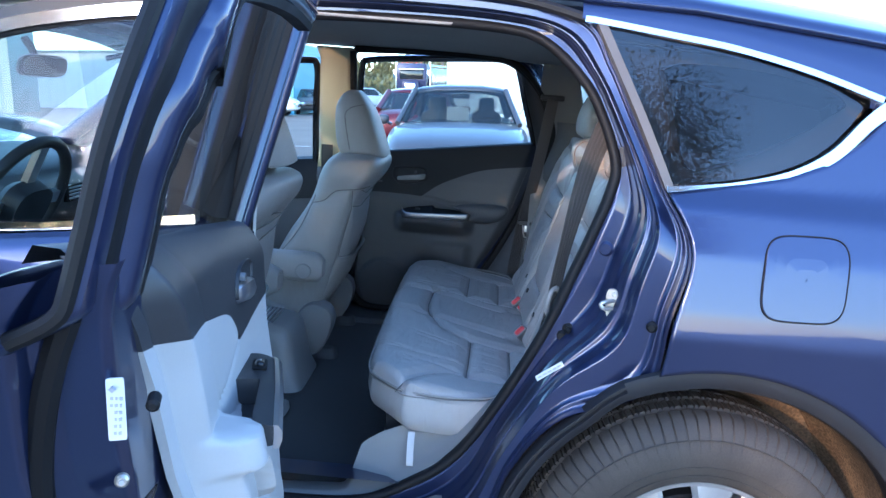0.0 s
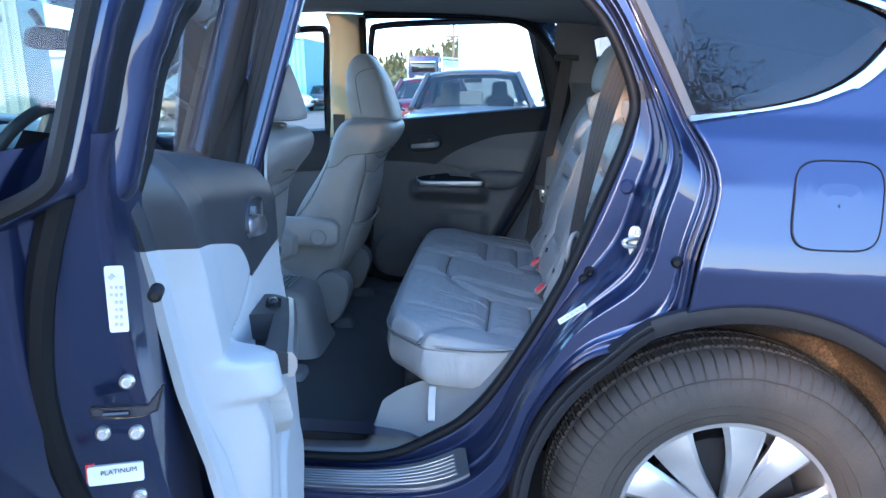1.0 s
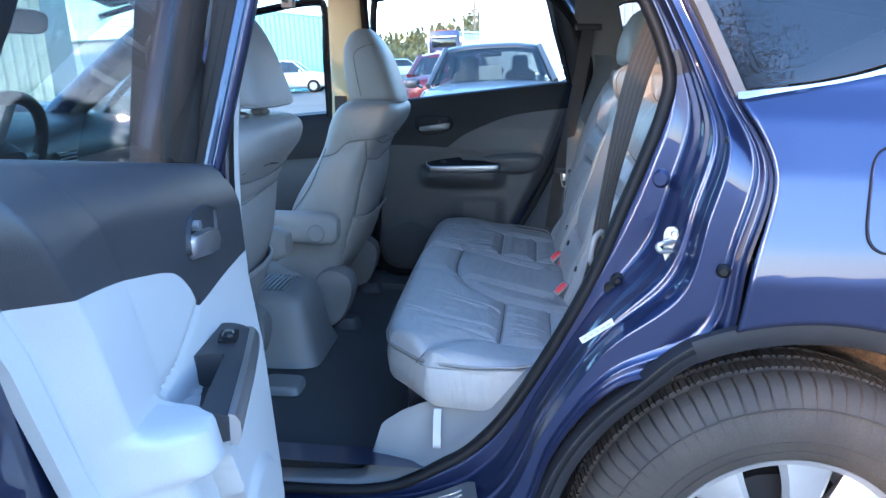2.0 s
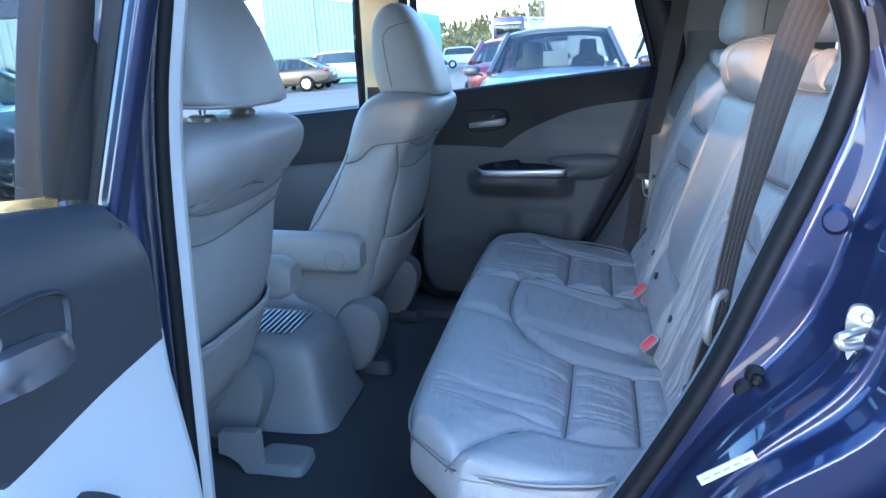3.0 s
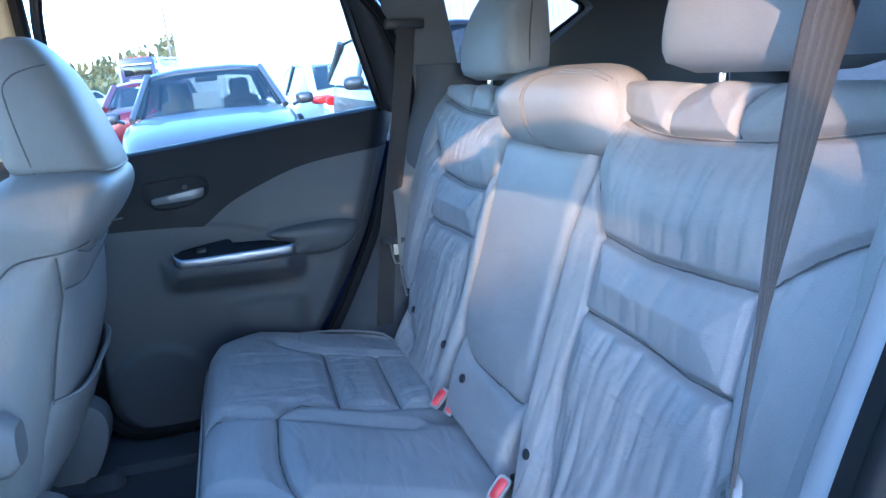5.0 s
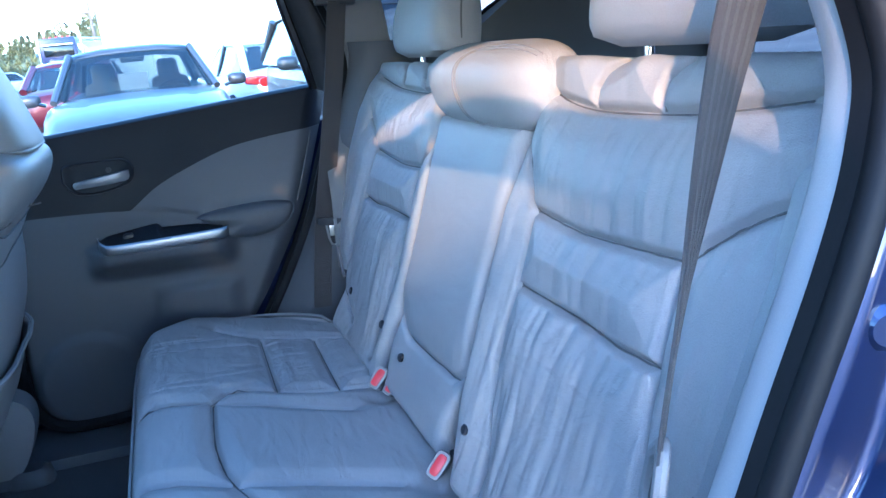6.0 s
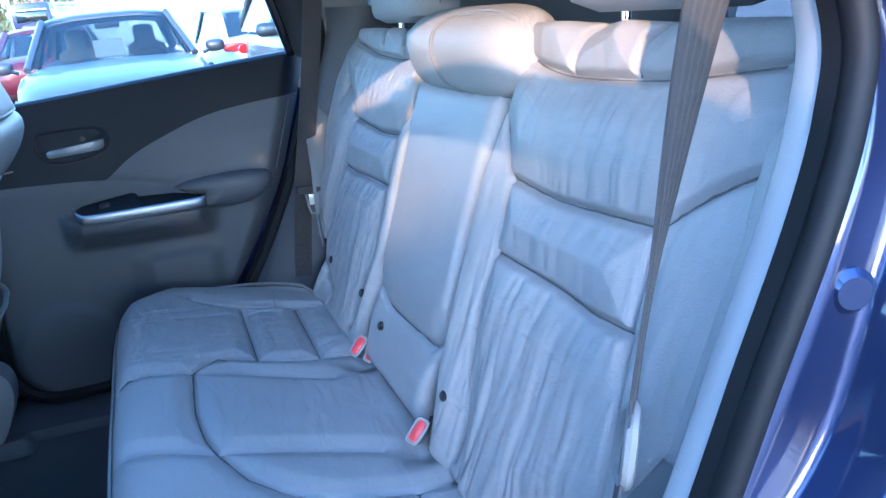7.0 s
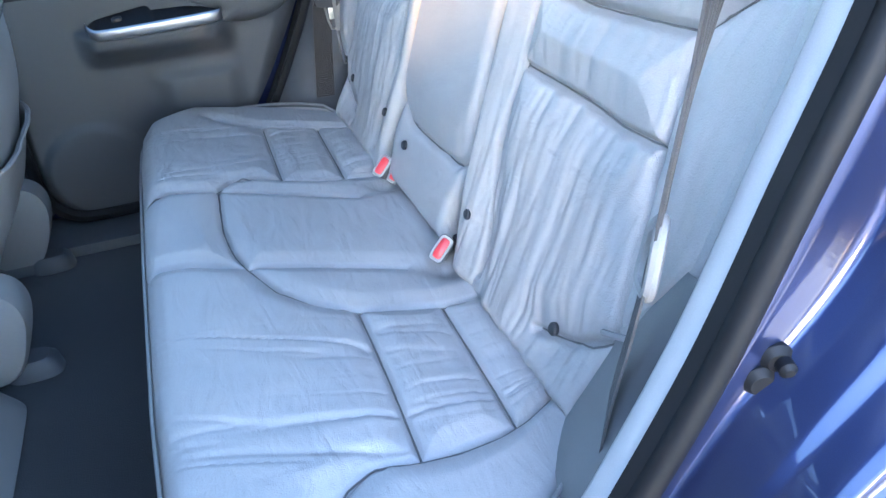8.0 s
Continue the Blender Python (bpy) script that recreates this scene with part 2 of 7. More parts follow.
INK = material("grey_print", (0.30, 0.30, 0.31), rough=0.6)
SEAM = material("dark_thread", (0.11, 0.105, 0.10), rough=0.7)
MIRROR = material("mirror_glass", (0.40, 0.41, 0.42), rough=0.03, metal=1.0, vary=0.02)
INKDARK = material("dark_print", (0.02, 0.02, 0.03), rough=0.6)
ZINC = material("zinc_plated_steel", (0.55, 0.53, 0.48), rough=0.35, metal=0.9, vary=0.1, scale=20)
LINERMUD = material("dusty_arch_liner", (0.012, 0.011, 0.010), rough=0.95, vary=0.5, scale=5, fine=0.5, fine_scale=160, tint=(0.20, 0.135, 0.078), bump=0.004)
GLASS = pane("clear_glass", (0.72, 0.79, 0.76), 1.35)
WINDSCREEN = pane("windscreen_glass", (0.62, 0.70, 0.66), 1.3)
PRIVACY = pane("privacy_glass", (0.27, 0.285, 0.305), 1.5)
DOORGLASS = pane("tinted_door_glass", (0.56, 0.62, 0.62), 1.40)
CARGLASS = pane("car_window_glass", (0.45, 0.49, 0.48), 1.5)
ROOFGLASS = pane("tinted_roof_glass", (0.46, 0.46, 0.44), 1.45)
ASPHALT = material("worn_asphalt", (0.18, 0.16, 0.132), rough=0.9, vary=0.2, scale=0.35, fine=0.25, fine_scale=60, bump=0.004)

# ================= the SUV's body =================
YC = 0.91                      # centre line of the car
NS = 120


def mirror(p):
    return Vector((p[0], 2 * YC - p[1], p[2]))


# the rear door's opening: the seal's line and the outer shut line, from the sill's front round to the roof's front
SEAL = [(-1.02, .205, .336), (-.75, .205, .346), (-.61, .203, .408), (-.512, .20, .490), (-.43, .20, .62), (-.341, .20, .803),
        (-.29, .20, .95), (-.256, .20, 1.05), (-.235, .205, 1.12), (-.228, .215, 1.18), (-.26, .235, 1.27), (-.31, .255, 1.35),
        (-.398, .275, 1.424), (-.50, .285, 1.447), (-.75, .29, 1.45), (-1.02, .29, 1.44)]
SHUT = [(-1.05, .06, .29), (-.75, .06, .29), (-.56, .05, .29), (-.455, .04, .37), (-.40, .03, .55), (-.31, .02, .68),
        (-.152, .015, .755), (-.122, .02, .90), (-.098, .035, 1.04), (-.148, .095, 1.15), (-.21, .14, 1.27), (-.265, .175, 1.38),
        (-.32, .20, 1.465), (-.48, .215, 1.497), (-.75, .22, 1.505), (-1.05, .22, 1.50)]
SEAL_L, SHUT_L = cr(SEAL, NS), cr(SHUT, NS)
# profile between shut line (0) and seal (1): share of the way, and depth's share
STEPS = [(0.0, 0.0), (.012, .10), (.035, .125), (.11, .120), (.13, .155), (.16, .175), (.42, .18), (.455, .25), (.475, .36), (.50, .40), (.545, .405),
         (.57, .46), (.59, .60), (.62, .66), (.645, .80), (.67, .90), (.70, .925), (.90, .925), (.95, .95), (1.0, 1.0)]


def creased(steps, w=.006):
    """Two points in place of each corner, so that the flats stay flat."""
    out = [steps[0]]
    for a, b, c in zip(steps, steps[1:], steps[2:]):
        for p, ws in ((a, (3 * w, w)), (c, (w, 3 * w))):
            l = math.hypot(p[0] - b[0], p[1] - b[1])
            for q in ws:
                t = q / l
                if t < .45:
                    out.append((b[0] + (p[0] - b[0]) * t, b[1] + (p[1] - b[1]) * t))
    return out + [steps[-1]]


STEPS = creased(STEPS)


def between(i, f, g):
    a, b = SHUT_L[i], SEAL_L[i]
    return Vector((a.x + (b.x - a.x) * f, a.y + (b.y - a.y) * g, a.z + (b.z - a.z) * f))


def ybody(z):
    """The body side's place across the car at height z."""
    return interp(z, [(.25, .06), (.40, .035), (.60, .018), (.76, .008), (.88, .0), (.93, .008), (1.04, .03), (1.12, .06), (1.16, .10), (1.50, .215), (1.56, .33)])


suv = thing("suv", "dark blue metallic SUV with its rear door open on asphalt", "car", (-1.31, YC, 0))

bm, _ = grid([[between(i, f, g) for i in range(NS)] for f, g in STEPS])
aperture = part("door_opening_frame", bm, PAINT, suv, "glossy blue stepped metal frame of the rear door opening")
bm, _ = grid([[Vector((2 * between(i, f, g).x - between(i, f, g).x, 2 * YC - between(i, f, g).y, between(i, f, g).z)) for i in range(NS)] for f, g in STEPS[::3] + [STEPS[-1]]])
part("door_opening_frame", bm, PAINT, suv)
# rubber seals round both openings
for flip in (False, True):
    path = [mirror(p) for p in SEAL_L[9:]] if flip else SEAL_L
    sg = -1 if flip else 1
    part("door_seal", tube([p + Vector((0, -0.007 * sg, 0)) for p in path], .016 if flip else .011, 10), RUBBER, suv, "black rubber door seal")
    part("seal_lip", strap([p + Vector((-.004, .002 * sg, 0)) for p in path], (0, 1, 0), .024, .010), RUBBER, suv)


# quarter panel: from the shut line back over the wheel arch
def xshut(z):
    pts = sorted((p.z, p.x) for p in SHUT_L if .74 < p.z < 1.16 and p.x > -.2)
    return interp(z, pts)


ARCH = (0.0, 0.352)            # the wheel's centre, x and z


def z_arch(x, r):
    d = r * r - (x - ARCH[0]) ** 2
    return ARCH[1] + math.sqrt(d) if d > 0 else 0.30


BELT = [(-.16, 1.140), (-.05, 1.160), (.087, 1.19), (.17, 1.225), (.235, 1.275), (.30, 1.35), (.60, 1.37), (.95, 1.37)]
rows = []
for v in range(41):
    row = []
    for u in range(81):
        x = xshut(0.9) + (0.98 - xshut(0.9)) * (u / 80)
        for _ in range(4):
            zb = max(z_arch(x, 0.465), 0.42 if x > 0 else .3)
            z = zb + (interp(x, BELT) - zb) * v / 40
            xl = xshut(z)
            x = xl + (0.98 - xl) * (u / 80) ** 1.15
        row.append(Vector((x, ybody(z) + (0.5 * max(0, x - .45)) ** 2, z)))
    rows.append(row)
bm, _ = grid(rows)
quarter = solid(part("quarter_panel", bm, PAINT, suv), 0.006, 1)

# the arch's plastic band with its lip turned in
rows = []
for r, y in ((0.470, .006), (0.467, -.004), (0.460, -.007), (0.440, -.007), (0.430, -.004), (0.426, .006), (0.428, .05)):
    row = []
    for k in range(70):
        a = radians(-6 + 121 * k / 69)
        row.append(Vector((ARCH[0] + r * math.cos(a), y + 0.010, ARCH[1] + r * math.sin(a))))
    rows.append(row)
bm, _ = grid(rows)
part("arch_trim", bm, TRIMPL, suv, "black unpainted plastic wheel arch trim")
# the arch's foot along the opening, painted lip and band
rows = []
for r, y in ((0.440, .040), (0.438, .024), (0.434, .017), (0.430, .0165), (0.427, .022), (0.424, .0225), (0.421, .0165), (0.412, .017), (0.403, .024), (0.401, .06)):
    row = []
    for k in range(50):
        a, s = radians(113 + 74 * k / 49), 1 - smooth01(k / 12)
        rr = r + .026 * s
        row.append(Vector((ARCH[0] + rr * math.cos(a), y - .012 * s, ARCH[1] + rr * math.sin(a))))
    rows.append(row)
bm, _ = grid(rows)
part("arch_trim", bm, TRIMPL, suv)
# wheel housing liner
rows = []
for y, r in ((.03, .427), (.08, .435), (.30, .435), (.36, .41)):
    rows.append([Vector((ARCH[0] + r * math.cos(a), y, ARCH[1] + r * math.sin(a))) for a in (radians(-20 + 220 * k / 59) for k in range(60))])
rows.append([Vector((ARCH[0] + .02 * math.cos(a), .37, ARCH[1] + .02 * math.sin(a))) for a in (radians(-20 + 220 * k / 59) for k in range(60))])
bm, _ = grid(rows)
part("wheel_housing", bm, LINERMUD, suv, "dusty dark wheel housing with dried mud")

# fuel flap: a rounded square set in a thin gap
fc = Vector((.115, ybody(1.01) - .002, 1.01))
loop = seloop(fc, .079, .080, 4.5, 48, (1, 0, 0.02), (0.03, 0, 1))
for p in loop:
    p.y = ybody(p.z) - .006
bm = loft([[p + Vector((0, d, 0)) + (fc - p) * s for p in loop] for d, s in ((.006, 0), (-.001, 0), (-.003, .03))], caps=False)
for a, b in ((.03, .25), (.25, .5), (.5, .75), (.75, .97)):
    grid([[Vector((q.x, ybody(q.z) - .009, q.z)) for q in (p + (fc - p) * s for p in loop)] for s in (a, b)], bm, close=True)
flap = part("fuel_flap", bm, PAINT, suv)
part("gap", tube([p + Vector((0, -.0018, 0)) for p in loop], 0.0014, 6, closed=True), RUBBER, flap)

# rear bumper's seam and corner behind the arch
bm = tube([Vector((x, ybody(z) - .001, z)) for x, z in ((.19, .805), (.30, .90), (.40, .97))], .0022, 6)
part("bumper_seam", bm, RUBBER, suv)

# sill below the opening, and the step plate on it
prof = [(.06, .29), (.045, .27), (.05, .20), (.12, .17), (.30, .17), (.30, .38), (.22, .395), (.20, .40)]
bm, _ = grid([[Vector((x, y, z)) for x in (-2.1, -1.6, -1.02, -.8, -.62, -.50)] for y, z in prof])
part("sill", bm, PAINT, suv)
def on_sill(i, h, lift):
    """A point on the sill's slope at share h of the plate's width, lifted off it."""
    return between(i, .44 + .28 * h, .31 + .45 * h) + Vector((0, -.007 - lift * .5, .006 + lift))


SILL_I = [k for k in range(3, 60) if SEAL_L[k].x < -.545]
def end_in(k):
    return .5 * (1 - math.sqrt(max(0, 1 - max(0, (k - len(SILL_I) + 4) / 3) ** 2)))


rows = []
for h, lift in ((0, -.006), (.0, .0), (.03, .003), (.5, .004), (.97, .003), (1.0, .0), (1.0, -.006)):
    rows.append([on_sill(i, h * (1 - .3 * end_in(k)), lift) for k, i in enumerate(SILL_I)])
plate = part("step_plate", grid(rows)[0], SATIN, suv, "ribbed silver step plate on the door sill")
for h in (.2, .32, .44, .56, .68, .80):
    part("rib", tube([on_sill(i, h, .0045) for i in SILL_I[:-2]], .0016, 6), SATIN, plate)


# quarter window: glass, black frame and the chrome band round it
def yglass(z):
    return .10 + (z - 1.15) * .285


QG = [(-.149, 1.159), (-.02, 1.178), (.087, 1.208), (.165, 1.255), (.222, 1.325), (.215, 1.348), (.12, 1.388), (-.028, 1.420), (-.16, 1.438), (-.295, 1.455), (-.22, 1.305)]
qg = cr([(x, yglass(z) + .004, z) for x, z in QG] + [(QG[0][0], yglass(QG[0][1]) + .004, QG[0][1])], 60)[:-1]
bm = bmesh.new()
bm.faces.new([bm.verts.new(p) for p in qg])
bmesh.ops.triangulate(bm, faces=bm.faces[:])
part("quarter_window", bm, PRIVACY, suv, "dark privacy glass quarter window", smooth=False)


def band(line, w0, w1, name, mat, out=.006, label=""):
    """A flat raised strip along a line of (x, z), from offset w0 to w1 across it."""
    P = cr([(x, 0, z) for x, z in line], 60)
    rows = [[], [], [], []]
    wide = w1 if isinstance(w1, tuple) else (w1, w1)
    for i, p in enumerate(P):
        d = (P[min(i + 1, 59)] - P[max(i - 1, 0)]).normalized()
        n = Vector((-d.z, 0, d.x))
        w1 = wide[0] + (wide[1] - wide[0]) * i / 59
        for k, (w, o) in enumerate(((w0, .012), (w0 + (w1 - w0) * .12, -out), (w0 + (w1 - w0) * .88, -out), (w1, .012))):
            q = p + n * w
            rows[k].append(Vector((q.x, yglass(q.z) + o, q.z)))
    bm, _ = grid(rows)
    return part(name, bm, mat, suv, label)


LOWER = [(-.146, 1.159), (-.02, 1.176), (.087, 1.206), (.165, 1.252), (.225, 1.318), (.262, 1.352), (.31, 1.385), (.37, 1.41)]
UPPER = [(.262, 1.347), (.12, 1.391), (-.028, 1.424), (-.16, 1.442), (-.30, 1.459), (-.33, 1.461)]
band(LOWER, .0, (-.014, -.048), "window_chrome", CHROME, label="broad chrome strip under the quarter window")
band(UPPER, .0, -.016, "window_chrome", CHROME)
band([(-.148, 1.150), (-.205, 1.27), (-.262, 1.38), (-.305, 1.462)], .002, -.020, "window_pillar_trim", TRIM_SUNLIT, .005, "upright trim at the window's front in a sunlit taupe")

# upper body over the quarter window, roof and rails
rows = []
for k in range(30):
    x = -2.0 + 3.05 * k / 29
    zr = interp(x, [(-2.0, 1.36), (-1.6, 1.455), (-1.2, 1.50), (-.6, 1.51), (-.1, 1.495), (.3, 1.455), (.7, 1.40), (1.05, 1.30)])
    crown = interp(x, [(-2.0, .04), (-1.4, .10), (-.5, .12), (.5, .12), (1.05, .11)])
    row = []
    for j in range(25):
        f = j / 24
        y = .205 + (2 * YC - .41) * f
        s = abs(2 * f - 1)
        row.append(Vector((x, y, zr + crown * (1 - s ** 3.2))))
    rows.append(row)
bm, _ = grid(rows)
geom = [f for f in bm.faces if -1.76 < f.calc_center_median().x < -1.16 and .40 < f.calc_center_median().y < 1.42]
bmesh.ops.delete(bm, geom=geom, context="FACES")
solid(part("roof", bm, PAINT, suv), .012, 1)
for flip in (0, 1):
    rows = []
    for k in range(31):
        x = -.335 + 1.38 * k / 30
        zt = interp(x, [(-2.0, 1.36), (-1.2, 1.50), (-.6, 1.51), (-.1, 1.495), (.3, 1.455), (.7, 1.40), (1.05, 1.30)])
        zl = interp(x, [(-.335, 1.470), (-.16, 1.456), (-.028, 1.440), (.12, 1.406), (.24, 1.368), (.30, 1.35), (1.05, 1.26)])
        row = [Vector((x, yglass(z) if z < 1.5 else .2, z)) for z in (zl, zl + (zt - zl) * .35, zl + (zt - zl) * .7)] + [Vector((x, .208, zt))]
        rows.append([mirror(p) for p in row] if flip else row)
    bm, _ = grid(rows)
    part("roof_side", bm, PAINT, suv)
    # side roof moulding above the doors
    pts = [(-2.05, .20, 1.33), (-1.6, .21, 1.445), (-1.2, .215, 1.495), (-.75, .22, 1.51), (-.48, .215, 1.502), (-.32, .203, 1.47)]
    line = cr(pts, 40)
    part("roof_moulding", tube([mirror(p) if flip else p for p in line], .011, 8), TRIMPL if not flip else PAINT, suv)

# D pillar sides and tailgate with its window
for flip in (0, 1):
    rows = [[Vector((x, ybody(z) + (0.5 * max(0, x - .45)) ** 2 + .02 * max(0, z - 1.2), z)) for x in (.245, .5, .8, .98)] for z in (1.26, 1.30, 1.36)]
    rows = [[mirror(p) if flip else p for p in r] for r in rows]
    bm, _ = grid(rows)
    part("pillar_panel", bm, PAINT, suv)
bm, _ = grid([[Vector((x, y, z)) for y in (.1, .5, .91, 1.32, 1.72)] for x, z in ((.98, .35), (1.0, .6), (1.0, .95), (.97, 1.06))])
part("tailgate", bm, PAINT, suv)
bm, _ = grid([[Vector((x, YC + w * s, z)) for s in (-1, -.5, 0, .5, 1)] for x, z, w in ((.97, 1.06, .66), (.87, 1.24, .62), (.755, 1.43, .56))])
part("rear_window", bm, PRIVACY, suv)
for s in (-1, 1):
    part("rear_window_frame", strap([(.98, YC + s * .74, 1.04), (.89, YC + s * .70, 1.22), (.80, YC + s * .64, 1.40)], (0, 1, 0), .14, .05), PAINT, suv)

# front door, shut: outer skin, window, chrome
rows = []
for v in range(21):
    z0 = .30 + .70 * v / 20
    row = []
    for u in range(31):
        x = -2.25 + (2.25 - 1.065) * u / 30
        zt = interp(x, [(-2.25, .885), (-1.5, .955), (-1.065, 1.005)])
        z = .29 + (zt - .29) * v / 20
        y = ybody(z) + .03 * smooth01((z - .88) / .12)
        row.append(Vector((x, y, z)))
    rows.append(row)
bm, _ = grid(rows)
front_door = solid(part("front_door", bm, PAINT, suv), .01, 1)


def yfw(z):
    d = z - .97
    return .105 + .17 * d + .22 * d * abs(d)


FW = [(-1.085, 1.020), (-1.5, .972), (-2.2, .905), (-1.98, 1.10), (-1.75, 1.25), (-1.56, 1.337), (-1.40, 1.382), (-1.24, 1.407), (-1.115, 1.418)]
FW_TOP = sorted(FW[2:])
rows = []
for k in range(41):
    x = -2.198 + (2.198 - 1.145) * k / 40
    z0, z1 = interp(x, [(-2.2, .905), (-1.5, .972), (-1.085, 1.020)]), interp(x, FW_TOP)
    rows.append([Vector((x, yfw(z), z)) for z in [z0 + (z1 - z0) * v / 14 for v in range(15)]])
part("window_pane", grid(rows)[0], GLASS, front_door)
rows = [[Vector((x, yfw(z) - .005 - d, z + (x + 1.08) * .1)) for z in [1.012 + .41 * k / 10 for k in range(11)]] for x, d in ((-1.153, -.012), (-1.152, .0), (-1.148, .002), (-1.116, .003), (-1.084, .002), (-1.080, .0), (-1.079, -.02))]
part("pillar_garnish", grid(rows)[0], TRIMPL, front_door, "satin black strip behind the front window")
lower = [(x, yfw(z) - .004, z) for x, z in ((-2.25, .892), (-1.5, .960), (-1.36, .974), (-1.09, 1.009))]
part("chrome_strip", strap(cr(lower, 20), (0, .1, 1), .018, .012), CHROME, front_door)
upper = [(x, yfw(z) - .006, z) for x, z in ((-2.2, .93), (-1.98, 1.122), (-1.75, 1.272), (-1.56, 1.362), (-1.40, 1.402), (-1.24, 1.427), (-1.08, 1.438))]
part("chrome_strip", strap(cr(upper, 40), (.1, .1, 1), .026, .012), CHROME, front_door)
part("window_seal", tube([Vector(p) + Vector((0, .004, -.018)) for p in cr(upper, 40)], .006, 6), RUBBER, front_door)
inner = [(x, yfw(z) + .03, z) for x, z in ((-2.2, .95), (-1.98, 1.14), (-1.75, 1.29), (-1.56, 1.38), (-1.40, 1.42), (-1.24, 1.445), (-1.05, 1.455))]
part("window_frame", strap(cr(inner, 40), (.1, .1, 1), .05, .03), BLACKPL, front_door)
for a, b, c in (((-2.35, .28, .86), (-2.0, .31, 1.13), (-1.72, .34, 1.33)), ((-2.35, 1.54, .86), (-2.0, 1.51, 1.13), (-1.72, 1.48, 1.33))):
    part("windscreen_pillar", tube(cr([a, b, c], 12), .045, 10), PAINT, suv)
    part("pillar_cover", tube([p + Vector((.045, 0, -.012)) for p in cr([a, b, c], 12)], .032, 10), VINYL_SHADE, suv)

# added black tube: fills the dark gap behind the middle pillar, keeps sun out
part("gap_filler", tube(cr([(-1.021, .058, 1.03), (-1.016, .073, 1.15), (-1.005, .112, 1.30), (-.994, .160, 1.45)], 14), .041, 12), RUBBER, suv, "black filler in the dark gap behind the middle pillar")
# B pillar (left)
bm, _ = grid([[Vector((x, y, z)) for x, y in ((-1.075, .145 + .25 * max(0, z - 1.0)), (-1.05, .135 + .25 * max(0, z - 1.0)), (-1.03, .19 + .22 * max(0, z - 1.0)), (-1.06, .22 + .2 * max(0, z - 1.0)), (-1.17, .22 + .2 * max(0, z - 1.0)), (-1.185, .165 + .25 * max(0, z - 1.0)))]
             for z in (.30, .6, .9, 1.05, 1.25, 1.45)], close=True)
part("pillar", bm, PAINT, suv)
PILLAR_EDGE = cr([(-1.006, .212, .40), (-1.006, .212, .75), (-1.004, .212, 1.0), (-.996, .212, 1.12), (-.985, .216, 1.20), (-.972, .224, 1.28), (-.945, .238, 1.38), (-.92, .25, 1.44)], 30)
bm, _ = grid([[p + Vector((-.012, -.022, 0)), p + Vector((.004, -.014, 0)), p + Vector((.010, -.004, 0)), p + Vector((.006, .010, 0)), p + Vector((-.020, .026, 0)), p + Vector((-.060, .032, 0)), p + Vector((-.085, .026, 0))] for p in PILLAR_EDGE])
solid(part("pillar_cover", bm, WHITEPL, suv, "pale grey plastic pillar cover"), .004)
part("door_seal", tube([p + Vector((.002, -.036, 0)) for p in PILLAR_EDGE], .011, 10), RUBBER, suv, "black rubber door seal")
rows = [[p + Vector((dx, dy, 0)) for p in PILLAR_EDGE] for dx, dy in ((.002, -.160), (.028, -.146), (.034, -.138), (.035, -.130), (.030, -.112), (.026, -.106), (.025, -.092), (.020, -.076), (.008, -.056), (-.006, -.040))]
part("pillar_flange", grid(rows)[0], PAINT, suv, "blue painted flange of the middle pillar")

# bonnet, windscreen and nose
bm, _ = grid([[Vector((x, YC + s * w, z - .05 * abs(s) ** 3)) for s in (-1, -.7, -.35, 0, .35, .7, 1)] for x, z, w in ((-3.45, .78, .70), (-3.2, .90, .78), (-2.8, .97, .80), (-2.45, 1.0, .78))])
part("bonnet", bm, PAINT, suv)
bm, _ = grid([[Vector((x, YC + s * w, z - .02 * s * s)) for s in (-1, -.5, 0, .5, 1)] for x, z, w in ((-2.45, .99, .70), (-2.1, 1.24, .64), (-1.80, 1.43, .57))])
part("windscreen", bm, WINDSCREEN, suv)
for flip in (0, 1):
    bm, _ = grid([[Vector((x, y, z)) for z, y in ((.35, .05), (.7, .01), (.86, .05), (.93, .12))] for x in (-3.45, -3.0, -2.25)])
    if flip:
        for v in bm.verts:
            v.co = mirror(v.co)
    part("wing", bm, PAINT, suv)
bm, _ = grid([[Vector((-3.45 - .05 * math.cos(s * 1.5), YC + s * .85, z)) for s in (-1, -.5, 0, .5, 1)] for z in (.25, .5, .80)])
part("nose", bm, PAINT, suv)
# underbody
part("underbody", box((-3.3, .30, .17), (.95, 1.52, .34), .02), RUBBER, suv)

# ---- rear wheel ----
WC = Vector((0.0, 0.0, .352))


